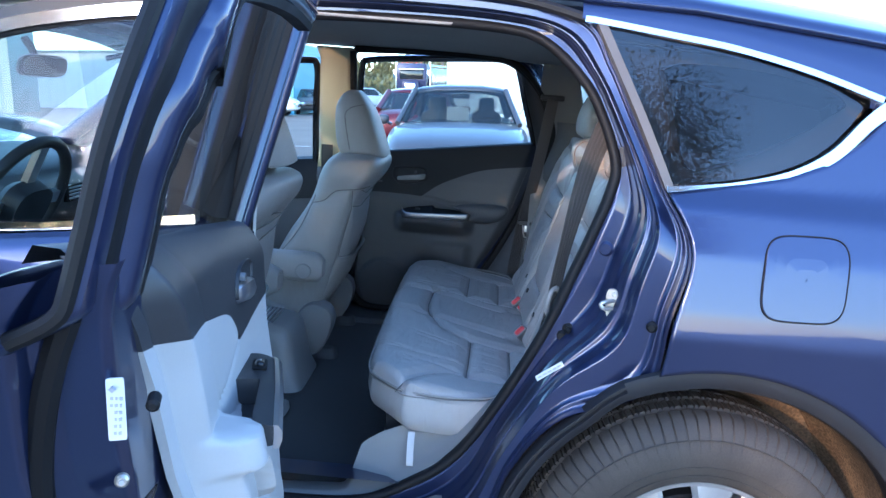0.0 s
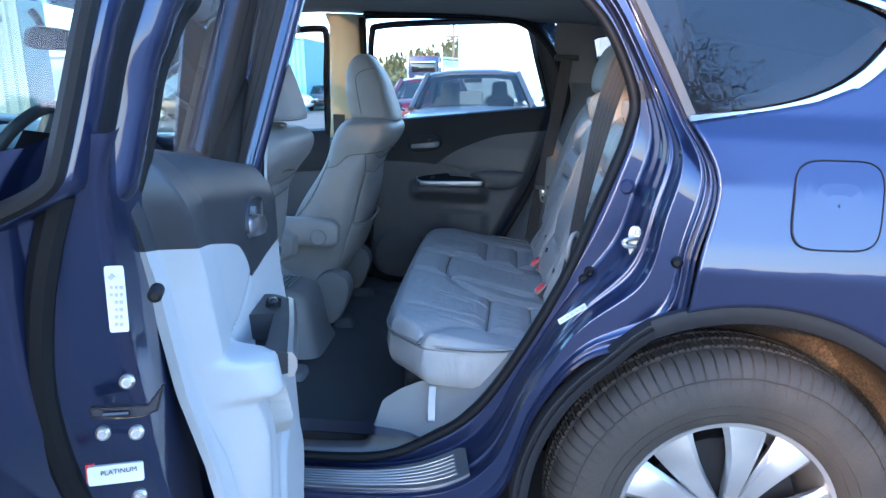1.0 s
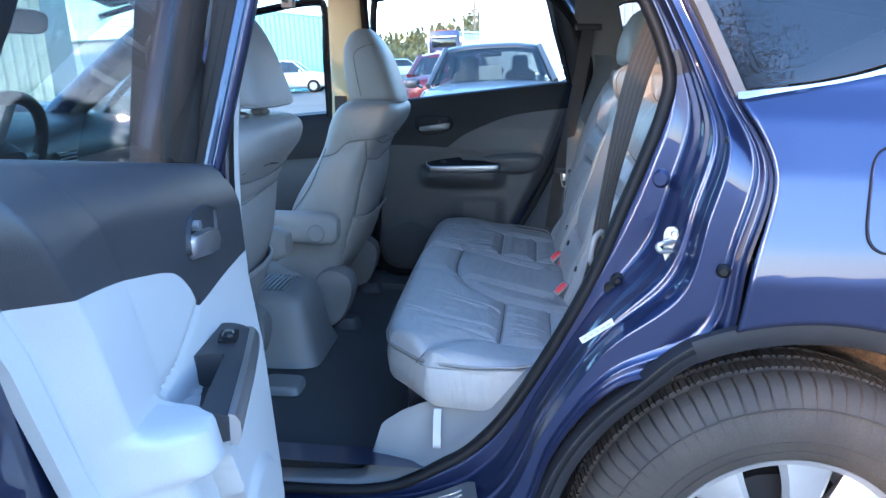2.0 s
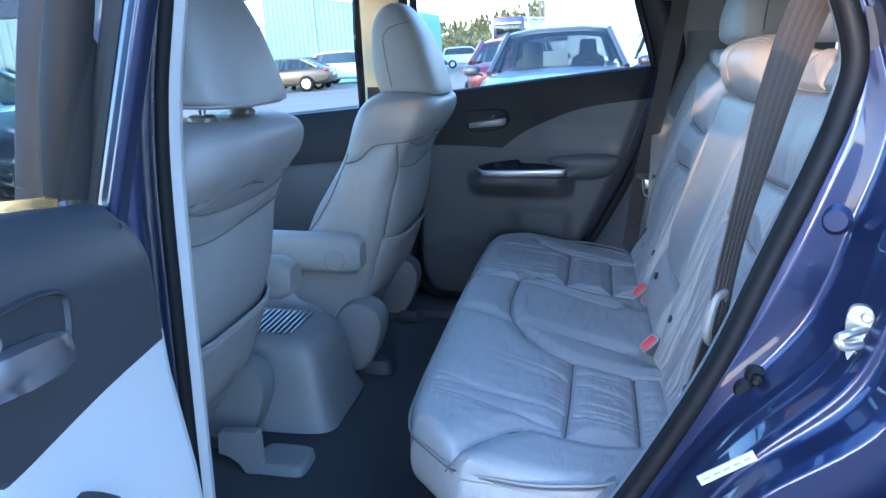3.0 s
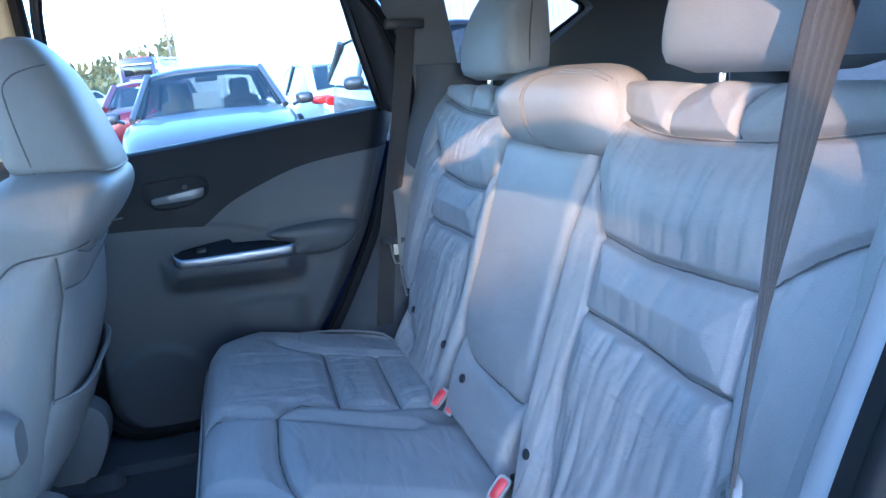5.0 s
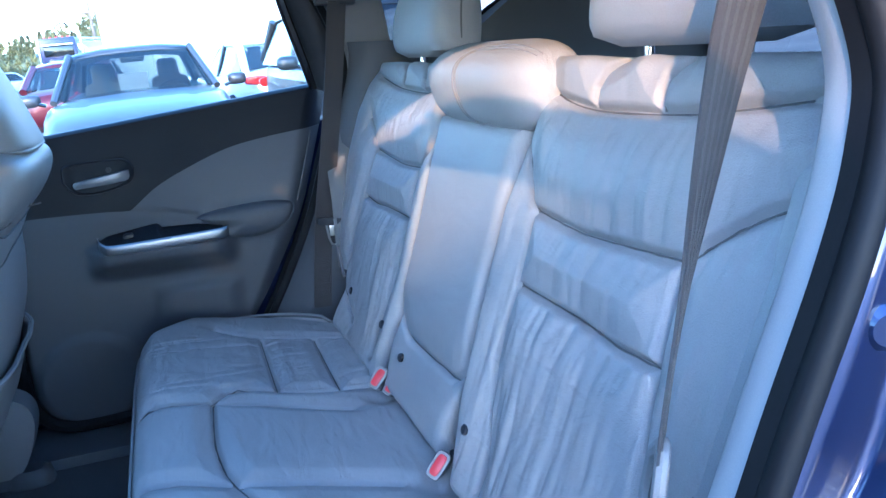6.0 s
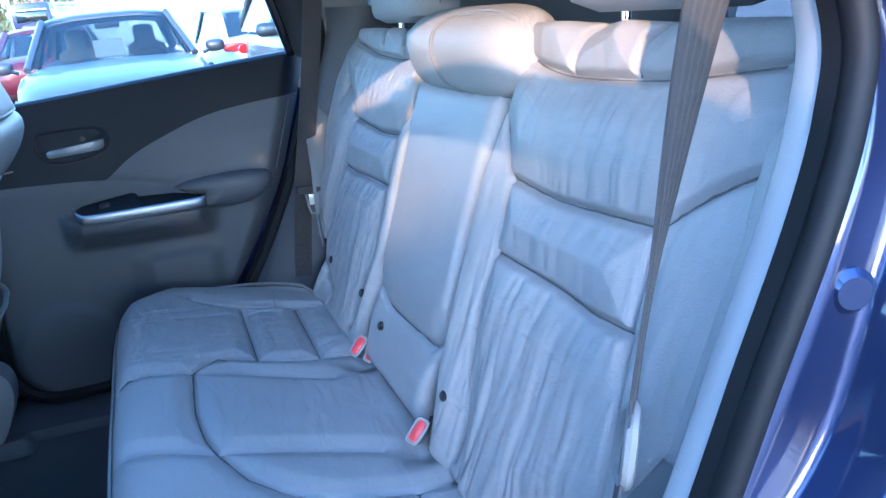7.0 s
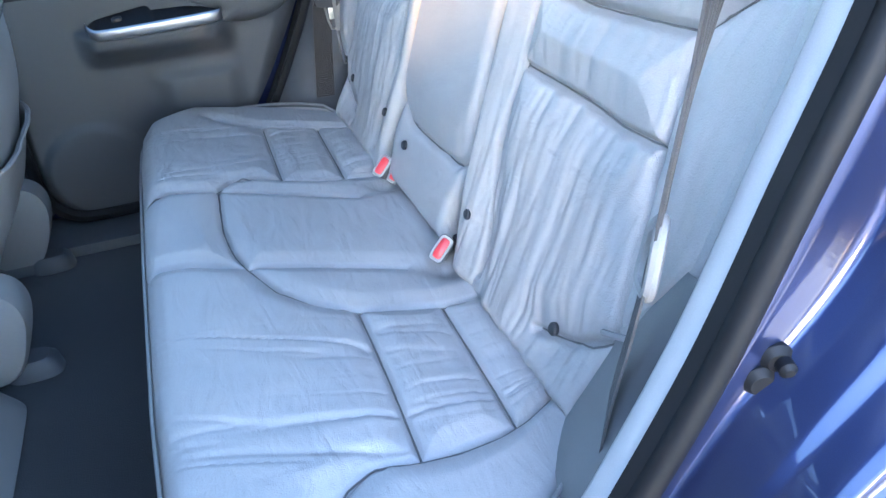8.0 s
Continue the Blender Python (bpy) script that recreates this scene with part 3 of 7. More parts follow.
def wheel(x, side):
    """A wheel on the left (side 1) or right (side -1) of the car; y grows inwards from its face."""
    w = part("wheel", disc((0, .13, .352), (0, 1, 0), .16, .10), TRIMPL, suv)
    R = .362

    def tread(r, y, k, i):
        # cuts across the shoulders and the blocks between the grooves
        if 5 <= i <= 8 or 19 <= i <= 21:
            return r - (.0055 if k % 10 == 0 else 0)
        if i in (11, 12, 15, 16):
            return r - (.006 if k % 10 in (3, 7) else 0)
        return r
    prof = [(.212, .038), (.222, .020), (.236, .012), (.27, .004), (.30, .006), (.33, .018), (.348, .034), (.356, .048), (.3585, .070), (.350, .072), (.350, .082), (.360, .084),
            (.362, .112), (.352, .114), (.352, .124), (.362, .126), (.360, .158), (.350, .160), (.350, .170), (.3585, .172), (.354, .205), (.33, .235), (.25, .24), (.212, .225)]
    part("tyre", revolve(WC, prof, 900, tread), TYRE, w, "dusty black tyre with a worn tread")
    # rings on the sidewall
    bm = bmesh.new()
    for r, y in ((.262, .0055), (.318, .0105), (.242, .0095)):
        tube([WC + Vector((r * math.cos(a), y, r * math.sin(a))) for a in (2 * math.pi * k / 96 for k in range(96))], .0016, 5, bm, closed=True)
    part("sidewall_ring", bm, TYRE, w)
    rim = part("rim", revolve(WC, [(.214, .05), (.223, .026), (.220, .020), (.212, .022), (.206, .034), (.200, .06), (.190, .14), (.185, .20), (.02, .21)], 96), ALLOY, w, "silver five-spoke alloy rim")
    for s in range(5):
        mid = 2 * math.pi * s / 5 + radians(70)
        bm = bmesh.new()
        for sg in (-1, 1):
            loops = []
            for r, off, hw, y, d in ((.030, .25, .012, .034, .03), (.06, .235, .017, .028, .034), (.10, .225, .023, .023, .034), (.14, .235, .030, .022, .032), (.18, .255, .039, .024, .03), (.210, .272, .047, .029, .026)):
                a = mid + sg * off
                c = WC + Vector((r * math.cos(a), 0, r * math.sin(a)))
                t = Vector((-math.sin(a), 0, math.cos(a)))
                loops.append([c - t * hw + Vector((0, y + .010, 0)), c - t * hw * .72 + Vector((0, y, 0)), c + t * hw * .72 + Vector((0, y, 0)), c + t * hw + Vector((0, y + .010, 0)),
                              c + t * hw * .8 + Vector((0, y + d, 0)), c - t * hw * .8 + Vector((0, y + d, 0))])
            loft(loops, bm)
        part("spoke", bm, ALLOY, rim)
    part("centre_cap", disc(WC + Vector((0, .028, 0)), (0, -1, 0), .030, .02, bevel=.006), ALLOY, rim)
    for k in range(5):
        a = 2 * math.pi * k / 5 + .3
        part("wheel_nut", disc(WC + Vector((.057 * math.cos(a), .040, .057 * math.sin(a))), (0, -1, 0), .010, .022, None, 10, .003), ZINC, rim)
    part("brake_disc", disc(WC + Vector((0, .13, 0)), (0, -1, 0), .15, .02, bevel=.003), ZINC, w)
    part("brake_caliper", box((.06, .09, .36), (.15, .15, .46), .012), RUBBER, w)
    return w


wheel(0, 1)

# warm sunlight put into the colour of the pillar's upper cover
SUNLITPL = material("sunlit_pillar_plastic", (0.50, 0.45, 0.29), rough=.5, vary=.04, scale=5, fine=.04, fine_scale=900, bump=.0003)
# ================= trim panels of the doors and pillars =================
def xrear(z):
    """Where the rear door's inner panel ends towards the rear, at height z."""
    pts = sorted((p.z, p.x) for p in SEAL_L if p.x > -.62 and p.z < 1.19)
    return interp(z, pts) - .012


def zbelt(x):
    return 1.040 + .130 * (x + .915)


ARC = [(p.x, p.z) for p in cr([(-1.05, 0, .874), (-.93, 0, .880), (-.80, 0, .879), (-.742, 0, .876), (-.728, 0, .880), (-.675, 0, .921), (-.609, 0, .955), (-.509, 0, .994), (-.409, 0, 1.014), (-.284, 0, 1.029), (-.18, 0, 1.036)], 120)]


def trim_y(x, z):
    """Depth of the door's inner panel from the car's side, at x and z."""
    y = interp(z, [(.34, .185), (.45, .190), (.70, .198), (.86, .200), (.95, .190), (1.05, .168), (1.12, .150)])
    # armrest swelling behind the pull
    e = math.hypot(max(0.0, abs(x + .485) - .07) / .06, (z - .825) / .042)
    y += .006 * smooth01((1.25 - e) / .8)
    # shelf that carries the pull, undercut below
    f = smooth01((x + .845) / .05) * smooth01((-.50 - x) / .06)
    y += .046 * f * (smooth01((z - .715) / .06) * smooth01((.812 - z) / .022))
    # speaker swelling low at the front
    d = math.hypot(x + .868, z - .485)
    y += .012 * smooth01((.125 - d) / .025)
    # map pocket below the shelf
    y += .014 * smooth01((.700 - z) / .03) * smooth01((x + .72) / .06) * smooth01((-.50 - x) / .05) * smooth01((z - .50) / .06)
    # line of the insert's edge
    zi = interp(x, [(-.735, .874), (-.66, .865), (-.596, .848)])
    y -= .004 * math.exp(-((z - zi) / .005) ** 2) * smooth01((x + .75) / .03) * smooth01((-.58 - x) / .02)
    return y


def door_trim(place, parent, dark, pale):
    """The inner panel of a rear door; place maps a point of the left door, shut, to where it stands."""
    def sheet(zlo, zhi, nu, nv, extra=0.0):
        rows = []
        for v in range(nv + 1):
            row = []
            for u in range(nu + 1):
                x = -1.0 + .7 * u / nu
                for _ in range(4):
                    z = zlo(x) + (zhi(x) - zlo(x)) * v / nv
                    xr = xrear(z)
                    x = -1.005 + (xr + 1.005) * u / nu
                edge = min(1.0, (1 - u / nu) / .085, (u / nu) / .04)
                row.append(place(Vector((x, trim_y(x, z) - .045 * (1 - edge) ** 2, z))))
            rows.append(row)
        return grid(rows)[0]
    arc = lambda x: interp(x, ARC)
    low = lambda x: interp(x, [(-1.0, .40), (-.96, .372), (-.80, .360), (-.62, .42), (-.50, .51), (-.40, .66), (-.3, .90)])
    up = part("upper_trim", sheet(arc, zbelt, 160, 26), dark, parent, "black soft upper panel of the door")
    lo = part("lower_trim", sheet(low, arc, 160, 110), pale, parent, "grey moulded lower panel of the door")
    # ledge at the window
    rows = [[place(Vector((x, trim_y(x, zbelt(x)) + d, zbelt(x) + h))) for x in [-1.0 + .72 * k / 24 for k in range(25)]] for d, h in ((0, 0), (-.008, .006), (-.05, .006), (-.06, -.01))]
    part("window_ledge", grid(rows)[0], dark, parent)
    # pull: black tray sloping up to the panel, with a silver rail on its edge
    XT_ = [-.804 + .262 * k / 52 for k in range(53)]
    back = lambda x: interp(x, [(-.804, .818), (-.79, .825), (-.764, .830), (-.690, .842), (-.680, .842), (-.673, .832), (-.60, .831), (-.542, .822)])
    lip = lambda x: interp(x, [(-.804, .817), (-.795, .812), (-.776, .810), (-.542, .820)])
    out = lambda x: interp(x, [(-.804, .226), (-.795, .236), (-.776, .243), (-.66, .246), (-.542, .245)])
    rows = []
    for f in (-.35, 0, .25, .5, .75, 1.0):
        rows.append([place(Vector((x, .205 + (out(x) - .205) * f, back(x) + (lip(x) - back(x)) * max(0, f) - (.012 if f < 0 else 0)))) for x in XT_])
    part("pull_tray", grid(rows)[0], dark, parent, "gloss black window switch tray")
    loops = []
    for p in cr([(-.809, .214, .812), (-.806, .228, .808), (-.797, .239, .802), (-.776, .2455, .799), (-.66, .248, .804), (-.56, .247, .809), (-.535, .240, .811), (-.530, .226, .812)], 48):
        loops.append([place(p + Vector((0, a, b))) for a, b in ((-.010, .010), (-.001, .0125), (.004, .009), (.0055, .0), (.003, -.009), (-.004, -.0125), (-.012, -.0125))])
    part("pull_rail", loft(loops), SATIN_SHADE, parent, "satin silver pull rail")
    sw0 = Vector((-.745, .222, .825))
    part("window_switch", loft([[place(p) for p in seloop(sw0 + Vector((0, .25, 1)) * t, .011 * k, .007 * k, 4, 16, (1, 0, .1), (0, 1, -.35))] for t, k in ((-.004, 1), (.002, .95), (.004, .7))]), BLACKPL, parent)
    # padded armrest behind the pull
    ol = cr([(-.598, 0, .842), (-.561, 0, .856), (-.455, 0, .865), (-.392, 0, .862), (-.374, 0, .850), (-.378, 0, .828), (-.397, 0, .806), (-.439, 0, .787), (-.498, 0, .783), (-.533, 0, .797), (-.550, 0, .816), (-.575, 0, .830), (-.598, 0, .842)], 73)[:-1]
    cp = Vector((-.470, 0, .826))
    rows = [[place(Vector((q.x, trim_y(q.x, q.z) + d, q.z))) for q in (p.lerp(cp, k) for p in ol)] for k, d in ((-.04, .0), (-.015, -.002), (.0, -.001), (.02, .004), (.06, .008), (.14, .012), (.35, .016), (.7, .018), (.98, .018))]
    part("armrest_pad", grid(rows, close=True)[0], pale, parent, "grey padded armrest")
    part("stitched_seam", tube([place(Vector((x, trim_y(x, z) + .0005, z))) for x, z in [(-.308 - .052 * k / 12, 1.018 - .160 * k / 12) for k in range(13)]], .0014, 5), SEAM, lo)
    # inside handle in its recess
    ring = cr([(x, 0, z) for x, z in ((-.858, .950), (-.852, .984), (-.80, .990), (-.745, .992), (-.722, .984), (-.716, .960), (-.735, .936), (-.79, .922), (-.835, .924), (-.858, .950))], 50)[:-1]
    cr0 = Vector((-.788, 0, .957))
    rows = [[place(Vector((q.x, trim_y(q.x, q.z) + d, q.z))) for q in (p.lerp(cr0, k) for p in ring)] for k, d in ((-.04, .0005), (.0, .004), (.05, .004), (.10, .001), (.5, .0008), (.97, .0008))]
    part("handle_recess", grid(rows, close=True)[0], dark, parent, "black handle recess")
    hb = []
    for x, z, h, d in ((-.840, .942, .004, .002), (-.834, .942, .008, .009), (-.80, .946, .0095, .012), (-.76, .951, .011, .012), (-.735, .955, .0115, .010), (-.724, .957, .010, .003)):
        hb.append([place(Vector((x, trim_y(x, z) + a, z + b))) for a, b in ((.0, -h), (d * .8, -h * .9), (d, 0), (d * .8, h * .9), (.0, h))])
    part("inside_handle", loft(hb), HANDLE, parent, "satin silver inside door handle")
    lk = [place(Vector((x, trim_y(x, z) + d, z))) for x, d, z in ((-.765, .002, .970), (-.765, .008, .970))]
    part("lock_knob", tube(lk, .006, 10), BLACKPL, parent)
    return lo


rdoor = part("rear_door", box((-.98, 1.66, .36), (-.36, 1.80, .99), .02), PAINT, suv, "blue rear door, shut")
# both trim colours here are shaded copies of the open door's
door_trim(mirror, rdoor, SHADEDBLACK, VINYL_SHADE)
# window bars and glass of the shut right doors
bm, _ = grid([[mirror(Vector((x, .14 + .26 * (z - 1.05), z))) for x, z in ((-.99, zb), (-.65, zb + .05), (-.28, zb + .09))] for zb in (1.03, 1.2, 1.41)])
part("window_pane", bm, GLASS, rdoor)
frame_line = [(-1.00, .155, 1.02), (-1.005, .20, 1.20), (-1.00, .235, 1.37), (-.96, .245, 1.405), (-.70, .25, 1.428), (-.46, .25, 1.442), (-.395, .245, 1.425), (-.345, .215, 1.28), (-.288, .17, 1.12)]
part("window_frame", tube([mirror(p) for p in cr(frame_line, 60)], .013, 8), GLOSSBLK, rdoor)
rows = []
fl = cr(frame_line[5:], 24)
for i, p in enumerate(fl):
    q = min(SEAL_L[50:], key=lambda s: (s - p).length)
    rows.append([mirror(p), mirror(p.lerp(q, .5) + Vector((0, .01, 0))), mirror(q)])
solid(part("window_surround", grid(rows)[0], BLACKPL, rdoor), .004)
# front right door: trim and window
fdoor = part("front_door", box((-2.15, 1.66, .36), (-1.10, 1.80, .94), .02), PAINT, suv, "blue front passenger door, shut")
rows = [[mirror(Vector((x, trim_y(-.95, z + .10) if z > .5 else .19, z + zo * (x + 1.1)))) for x in [-2.2 + 1.1 * k / 20 for k in range(21)]] for z, zo in [(.36, 0), (.5, 0), (.62, .02), (.70, .04), (.78, .06), (.84, .09)]]
part("lower_trim", grid(rows)[0], VINYL_SHADE, fdoor)
rows = [[mirror(Vector((x, yy, z + .115 * (x + 1.1)))) for x in [-2.2 + 1.1 * k / 20 for k in range(21)]] for z, yy in [(.84, .205), (.90, .20), (.97, .17), (1.00, .15), (1.008, .11)]]
part("upper_trim", grid(rows)[0], SHADEDBLACK, fdoor)
bm, _ = grid([[mirror(Vector((x, .14 + .26 * (z - 1.0), z))) for x in (-1.16, -1.6, -2.15)] for z in (.93, 1.2, 1.40)])
part("window_pane", bm, GLASS, fdoor)
ff = [(-1.19, .15, .98), (-1.185, .205, 1.20), (-1.178, .24, 1.355), (-1.22, .25, 1.385), (-1.45, .25, 1.345), (-1.66, .24, 1.285), (-1.95, .2, 1.10), (-2.15, .15, .90)]
part("window_frame", tube([mirror(p) for p in cr(ff, 60)], .014, 8), GLOSSBLK, fdoor)


# B pillar (right): cover, upper part and belt guide
def skin(rows, name, mat, parent, thick=.006, label=""):
    bm, _ = grid(rows)
    return solid(part(name, bm, mat, parent, label), thick)


rows = []
for z in [.40 + 1.04 * k / 24 for k in range(25)]:
    w = interp(z, [(.40, .10), (.9, .075), (1.05, .066), (1.40, .060), (1.44, .075)])
    yb = .198 + .19 * max(0, z - .98)
    rows.append([mirror(Vector((-1.10 + w * s, yb + dy, z))) for s, dy in ((-1.15, -.05), (-1.0, -.006), (-.75, .006), (0, .010), (.75, .006), (1.0, -.006), (1.15, -.05))])
# upper rows take the sunlit colour, lower rows the shaded grey
skin(rows[13:], "pillar_cover", SUNLITPL, suv, label="middle pillar cover coloured beige as lit by the sun")
skin(rows[:14], "pillar_lower_cover", VINYL_SHADE, suv, label="grey plastic lower cover of the middle pillar")
rows = [[mirror(Vector((x, ybody(z) + .004, z))) for x in (-1.05, -.8, -.5, -.3, -.11)] for z in (.36, .6, .8, .9, 1.0, 1.03)]
part("outer_skin", grid(rows)[0], PAINT, rdoor)
part("door_seal", tube(cr([mirror(p) for p in ((-.80, .20, .385), (-.92, .20, .385), (-.975, .20, .41), (-1.005, .20, .47), (-1.012, .20, .58), (-1.015, .205, .78), (-1.02, .205, .98), (-1.025, .23, 1.2), (-1.03, .285, 1.43))], 60), .014, 8), RUBBER, suv)
part("sill_cover", box((-1.9, 1.50, .30), (-.30, 1.68, .372), .015), VINYL_SHADE, suv)
part("pillar", box((-1.13, 1.70, .30), (-.94, 1.79, 1.02), .02), PAINT, suv)
part("sill", box((-2.1, 1.69, .17), (-.30, 1.80, .37), .02), PAINT, suv)

# C pillar (right) with the quarter window
QR = [(-.150, 1.385), (-.10, 1.40), (.05, 1.395), (.17, 1.372), (.225, 1.345), (.20, 1.318), (.09, 1.246), (.0, 1.205), (-.07, 1.185), (-.10, 1.21), (-.125, 1.30)]


def wall_y(z):
    return .19 + .26 * max(0.0, z - 1.08) + .10 * smooth01((1.1 - z) / .25)


hole = cr([(x, 0, z) for x, z in QR + [QR[0]]], 61)[:-1]
mid = Vector((.03, 0, 1.30))
for flip in (False, True):
    outer = []
    for p in hole:
        d = (p - mid).normalized()
        # out to a rectangle round the window
        t = min((1.0 if d.x > 0 else .325) / max(1e-6, abs(d.x)), (.165 if d.z > 0 else .60 if flip else .13) / max(1e-6, abs(d.z)))
        q = mid + d * t
        if q.z < 1.465 and q.x < 0:
            pts = sorted((e.z, e.x) for e in SEAL_L if e.x > -.6 and e.z > .6)
            q.x = max(q.x, interp(q.z, pts))
        outer.append(q)
    rows = []
    for f in (0.0, .02, .10, .3, .6, 1.0):
        row = []
        for a, b in zip(hole, outer):
            q = a.lerp(b, f)
            yy = wall_y(q.z) - (.035 if f == 0.0 else 0.0)
            v = Vector((q.x, yy, q.z))
            row.append(mirror(v) if flip else v)
        row.append(row[0])
        rows.append(row)
    bm, _ = grid(rows)
    part("pillar_cover", bm, VINYL_P, suv, "grey plastic cover of the rear pillar")
bm = bmesh.new()
bm.faces.new([bm.verts.new(mirror(Vector((p.x, wall_y(p.z) - .035, p.z)))) for p in hole])
bmesh.ops.triangulate(bm, faces=bm.faces[:])
part("quarter_window", bm, PRIVACY, suv, "privacy glass quarter window", smooth=False)
part("window_seal", tube([mirror(Vector((p.x, wall_y(p.z) - .03, p.z))) for p in hole], .006, 6, closed=True), RUBBER, suv)
# lower pillar covers beside the bench
for flip in (0, 1):
    rows = []
    for k in range(30):
        z = .42 + .80 * k / 29
        pts = sorted((q.z, q.x) for q in SEAL_L if q.x > -.62 and q.z < 1.3)
        x0 = interp(z, pts)
        rows.append([Vector((x0 + .012, .206, z)), Vector((x0 + .03, .210 if not flip else .232, z)), Vector((x0 + .10, .212 if not flip else .255, z)), Vector((max(x0 + .2, -.05), .215 if not flip else .265, z))])
    rows = [[mirror(p) if flip else p for p in r] for r in rows]
    part("pillar_lower_cover", grid(rows)[0], VINYL_SHADE, suv, "grey plastic lower pillar cover")
# lower wheel-house sides of the boot and its floor
for flip in (0, 1):
    rows = [[Vector((x, y, z)) for x in (-.08, .1, .4, .95)] for y, z in ((.40, .55), (.40, .75), (.36, .82), (.29, .9))]
    rows = [[mirror(p) if flip else p for p in r] for r in rows]
    part("boot_side", grid(rows)[0], VINYL_P, suv)
part("boot_floor", box((-.30, .40, .60), (.96, 1.42, .64), .01), CARPET, suv)
bm = tube(cr([(-.02, .40, 1.02), (-.02, .9, 1.02), (-.02, 1.42, 1.02)], 12), .022, 10)
part("boot_cover_roller", bm, BLACKPL, suv, "black luggage cover roller behind the seat")
bm, _ = grid([[Vector((x, y, z)) for y in (.30, .91, 1.52)] for x, z in ((-.02, 1.035), (.4, 1.03), (.93, 1.03))])
solid(part("boot_cover", bm, BLACKPL, suv), .004)
bm, _ = grid([[Vector((x, YC + s * w, z)) for s in (-1, 0, 1)] for x, z, w in ((.955, .62, .6), (.955, 1.02, .62))])
part("tailgate_trim", bm, VINYL_P, suv)
bm = bmesh.new()
for s in (-1, 1):
    strap([(.93, YC + s * .70, 1.03), (.85, YC + s * .66, 1.22), (.76, YC + s * .60, 1.40)], (0, 1, 0), .12, .02, bm)
strap([(.765, YC - .62, 1.40), (.765, YC + .62, 1.40)], (1, 0, .1), .10, .02, bm)
part("tailgate_trim", bm, VINYL_P, suv)

# headliner with the sunroof's opening
rows = []
XS = [-1.88, -1.76, -1.74, -1.5, -1.20, -1.18, -1.0, -.6, -.2, .2, .55, .80]
YS = [.27, .32, .37, .42, .44, .91, 1.38, 1.40, 1.45, 1.50, 1.55]
for x in XS:
    zc = interp(x, [(-1.88, 1.425), (-1.6, 1.475), (-1.2, 1.505), (-.5, 1.505), (.2, 1.475), (.80, 1.40)])
    rows.append([Vector((x, y, zc - .055 * abs((y - YC) / .64) ** 4)) for y in YS])
bm, vs = grid(rows)
cut = [f for f in bm.faces if -1.75 < f.calc_center_median().x < -1.19 and .43 < f.calc_center_median().y < 1.39]
bmesh.ops.delete(bm, geom=cut, context="FACES")
liner = solid(part("headliner", bm, LINER, suv, "grey cloth headliner with an open sunroof shade"), .006)
bm = bmesh.new()
for a, b in (((-1.75, .43), (-1.19, .43)), ((-1.19, .43), (-1.19, 1.39)), ((-1.19, 1.39), (-1.75, 1.39)), ((-1.75, 1.39), (-1.75, .43))):
    za = interp(a[0], [(-1.6, 1.475), (-1.2, 1.505)])
    zb = interp(b[0], [(-1.6, 1.475), (-1.2, 1.505)])
    strap([(a[0], a[1], za + .035), (b[0], b[1], zb + .035)], (0, 0, 1), .085, .012, bm)
part("sunroof_frame", bm, WHITEPL, suv)
bm, _ = grid([[Vector((x, y, interp(x, [(-1.78, 1.558), (-1.15, 1.606)]))) for y in (.39, .91, 1.43)] for x in (-1.78, -1.5, -1.15)])
part("sunroof_glass", bm, ROOFGLASS, suv, "dark tinted sunroof glass")

# floor, carpet, tunnel and the rear footwell
floor = tagged(part("footwell_carpet", box((-2.3, .255, .29), (-.60, 1.56, .346), .010), CARPET, None), "dark grey carpet over the car's floor", "carpet")
def sill_z(x):
    return interp(x, [(-1.03, .342), (-.89, .344), (-.75, .352), (-.68, .374), (-.60, .420), (-.512, .494), (-.44, .60)])


rows = []
for k in range(60):
    x = -1.03 + .60 * k / 59
    z0 = sill_z(x)
    up = smooth01((x + .785) / .045)
    yt, zt = .262 + .036 * up, z0 + .001 + (interp(x, [(-.79, .352), (-.765, .40), (-.748, .440), (-.70, .475), (-.66, .494), (-.60, .515), (-.43, .60)]) - z0) * up
    row = [Vector((x, .207, z0 - .012)), Vector((x, .209, z0 - .002)), Vector((x, .216, z0 + .003))]
    for f in (.2, .4, .6, .8, 1.0):
        g = f + (math.sin(f * math.pi / 2) - f) * up
        row.append(Vector((x, .216 + (yt - .216) * g, z0 + .003 + (zt - z0 - .003) * (f + (1 - math.cos(f * math.pi / 2) - f) * up * .8))))
    row += [Vector((x, yt + .006, zt - .003)), Vector((x, yt + .009, zt - .012)), Vector((x, yt + .012, .325))]
    rows.append(row)
part("sill_cover", grid(rows)[0], SILLGREY, suv, "pale grey plastic sill cover rising under the bench")
strap_ = cr([(-.622, .272, .497), (-.622, .262, .478), (-.621, .247, .445), (-.620, .240, .428), (-.620, .250, .424), (-.621, .257, .440)], 18)
part("release_strap", strap(strap_, (1, 0, 0), .016, .004), WHITEPL, suv, "grey seat release strap")
# fillet below the left seal, grey pillar cover behind the bench
rows = []
for i in range(24, 112):
    p = SEAL_L[i]
    rows.append([p + Vector((-.001, .010, .0)), p + Vector((-.006, .015, 0)), p + Vector((-.004, .038, 0)), p + Vector((.004, .046, .0)), p + Vector((.045, .054, -.0)), p + Vector((.13, .050, 0))])
bm, _ = grid(rows)
part("opening_cover", bm, WHITEPL, suv, "pale grey plastic cover along the door opening")
rows = []
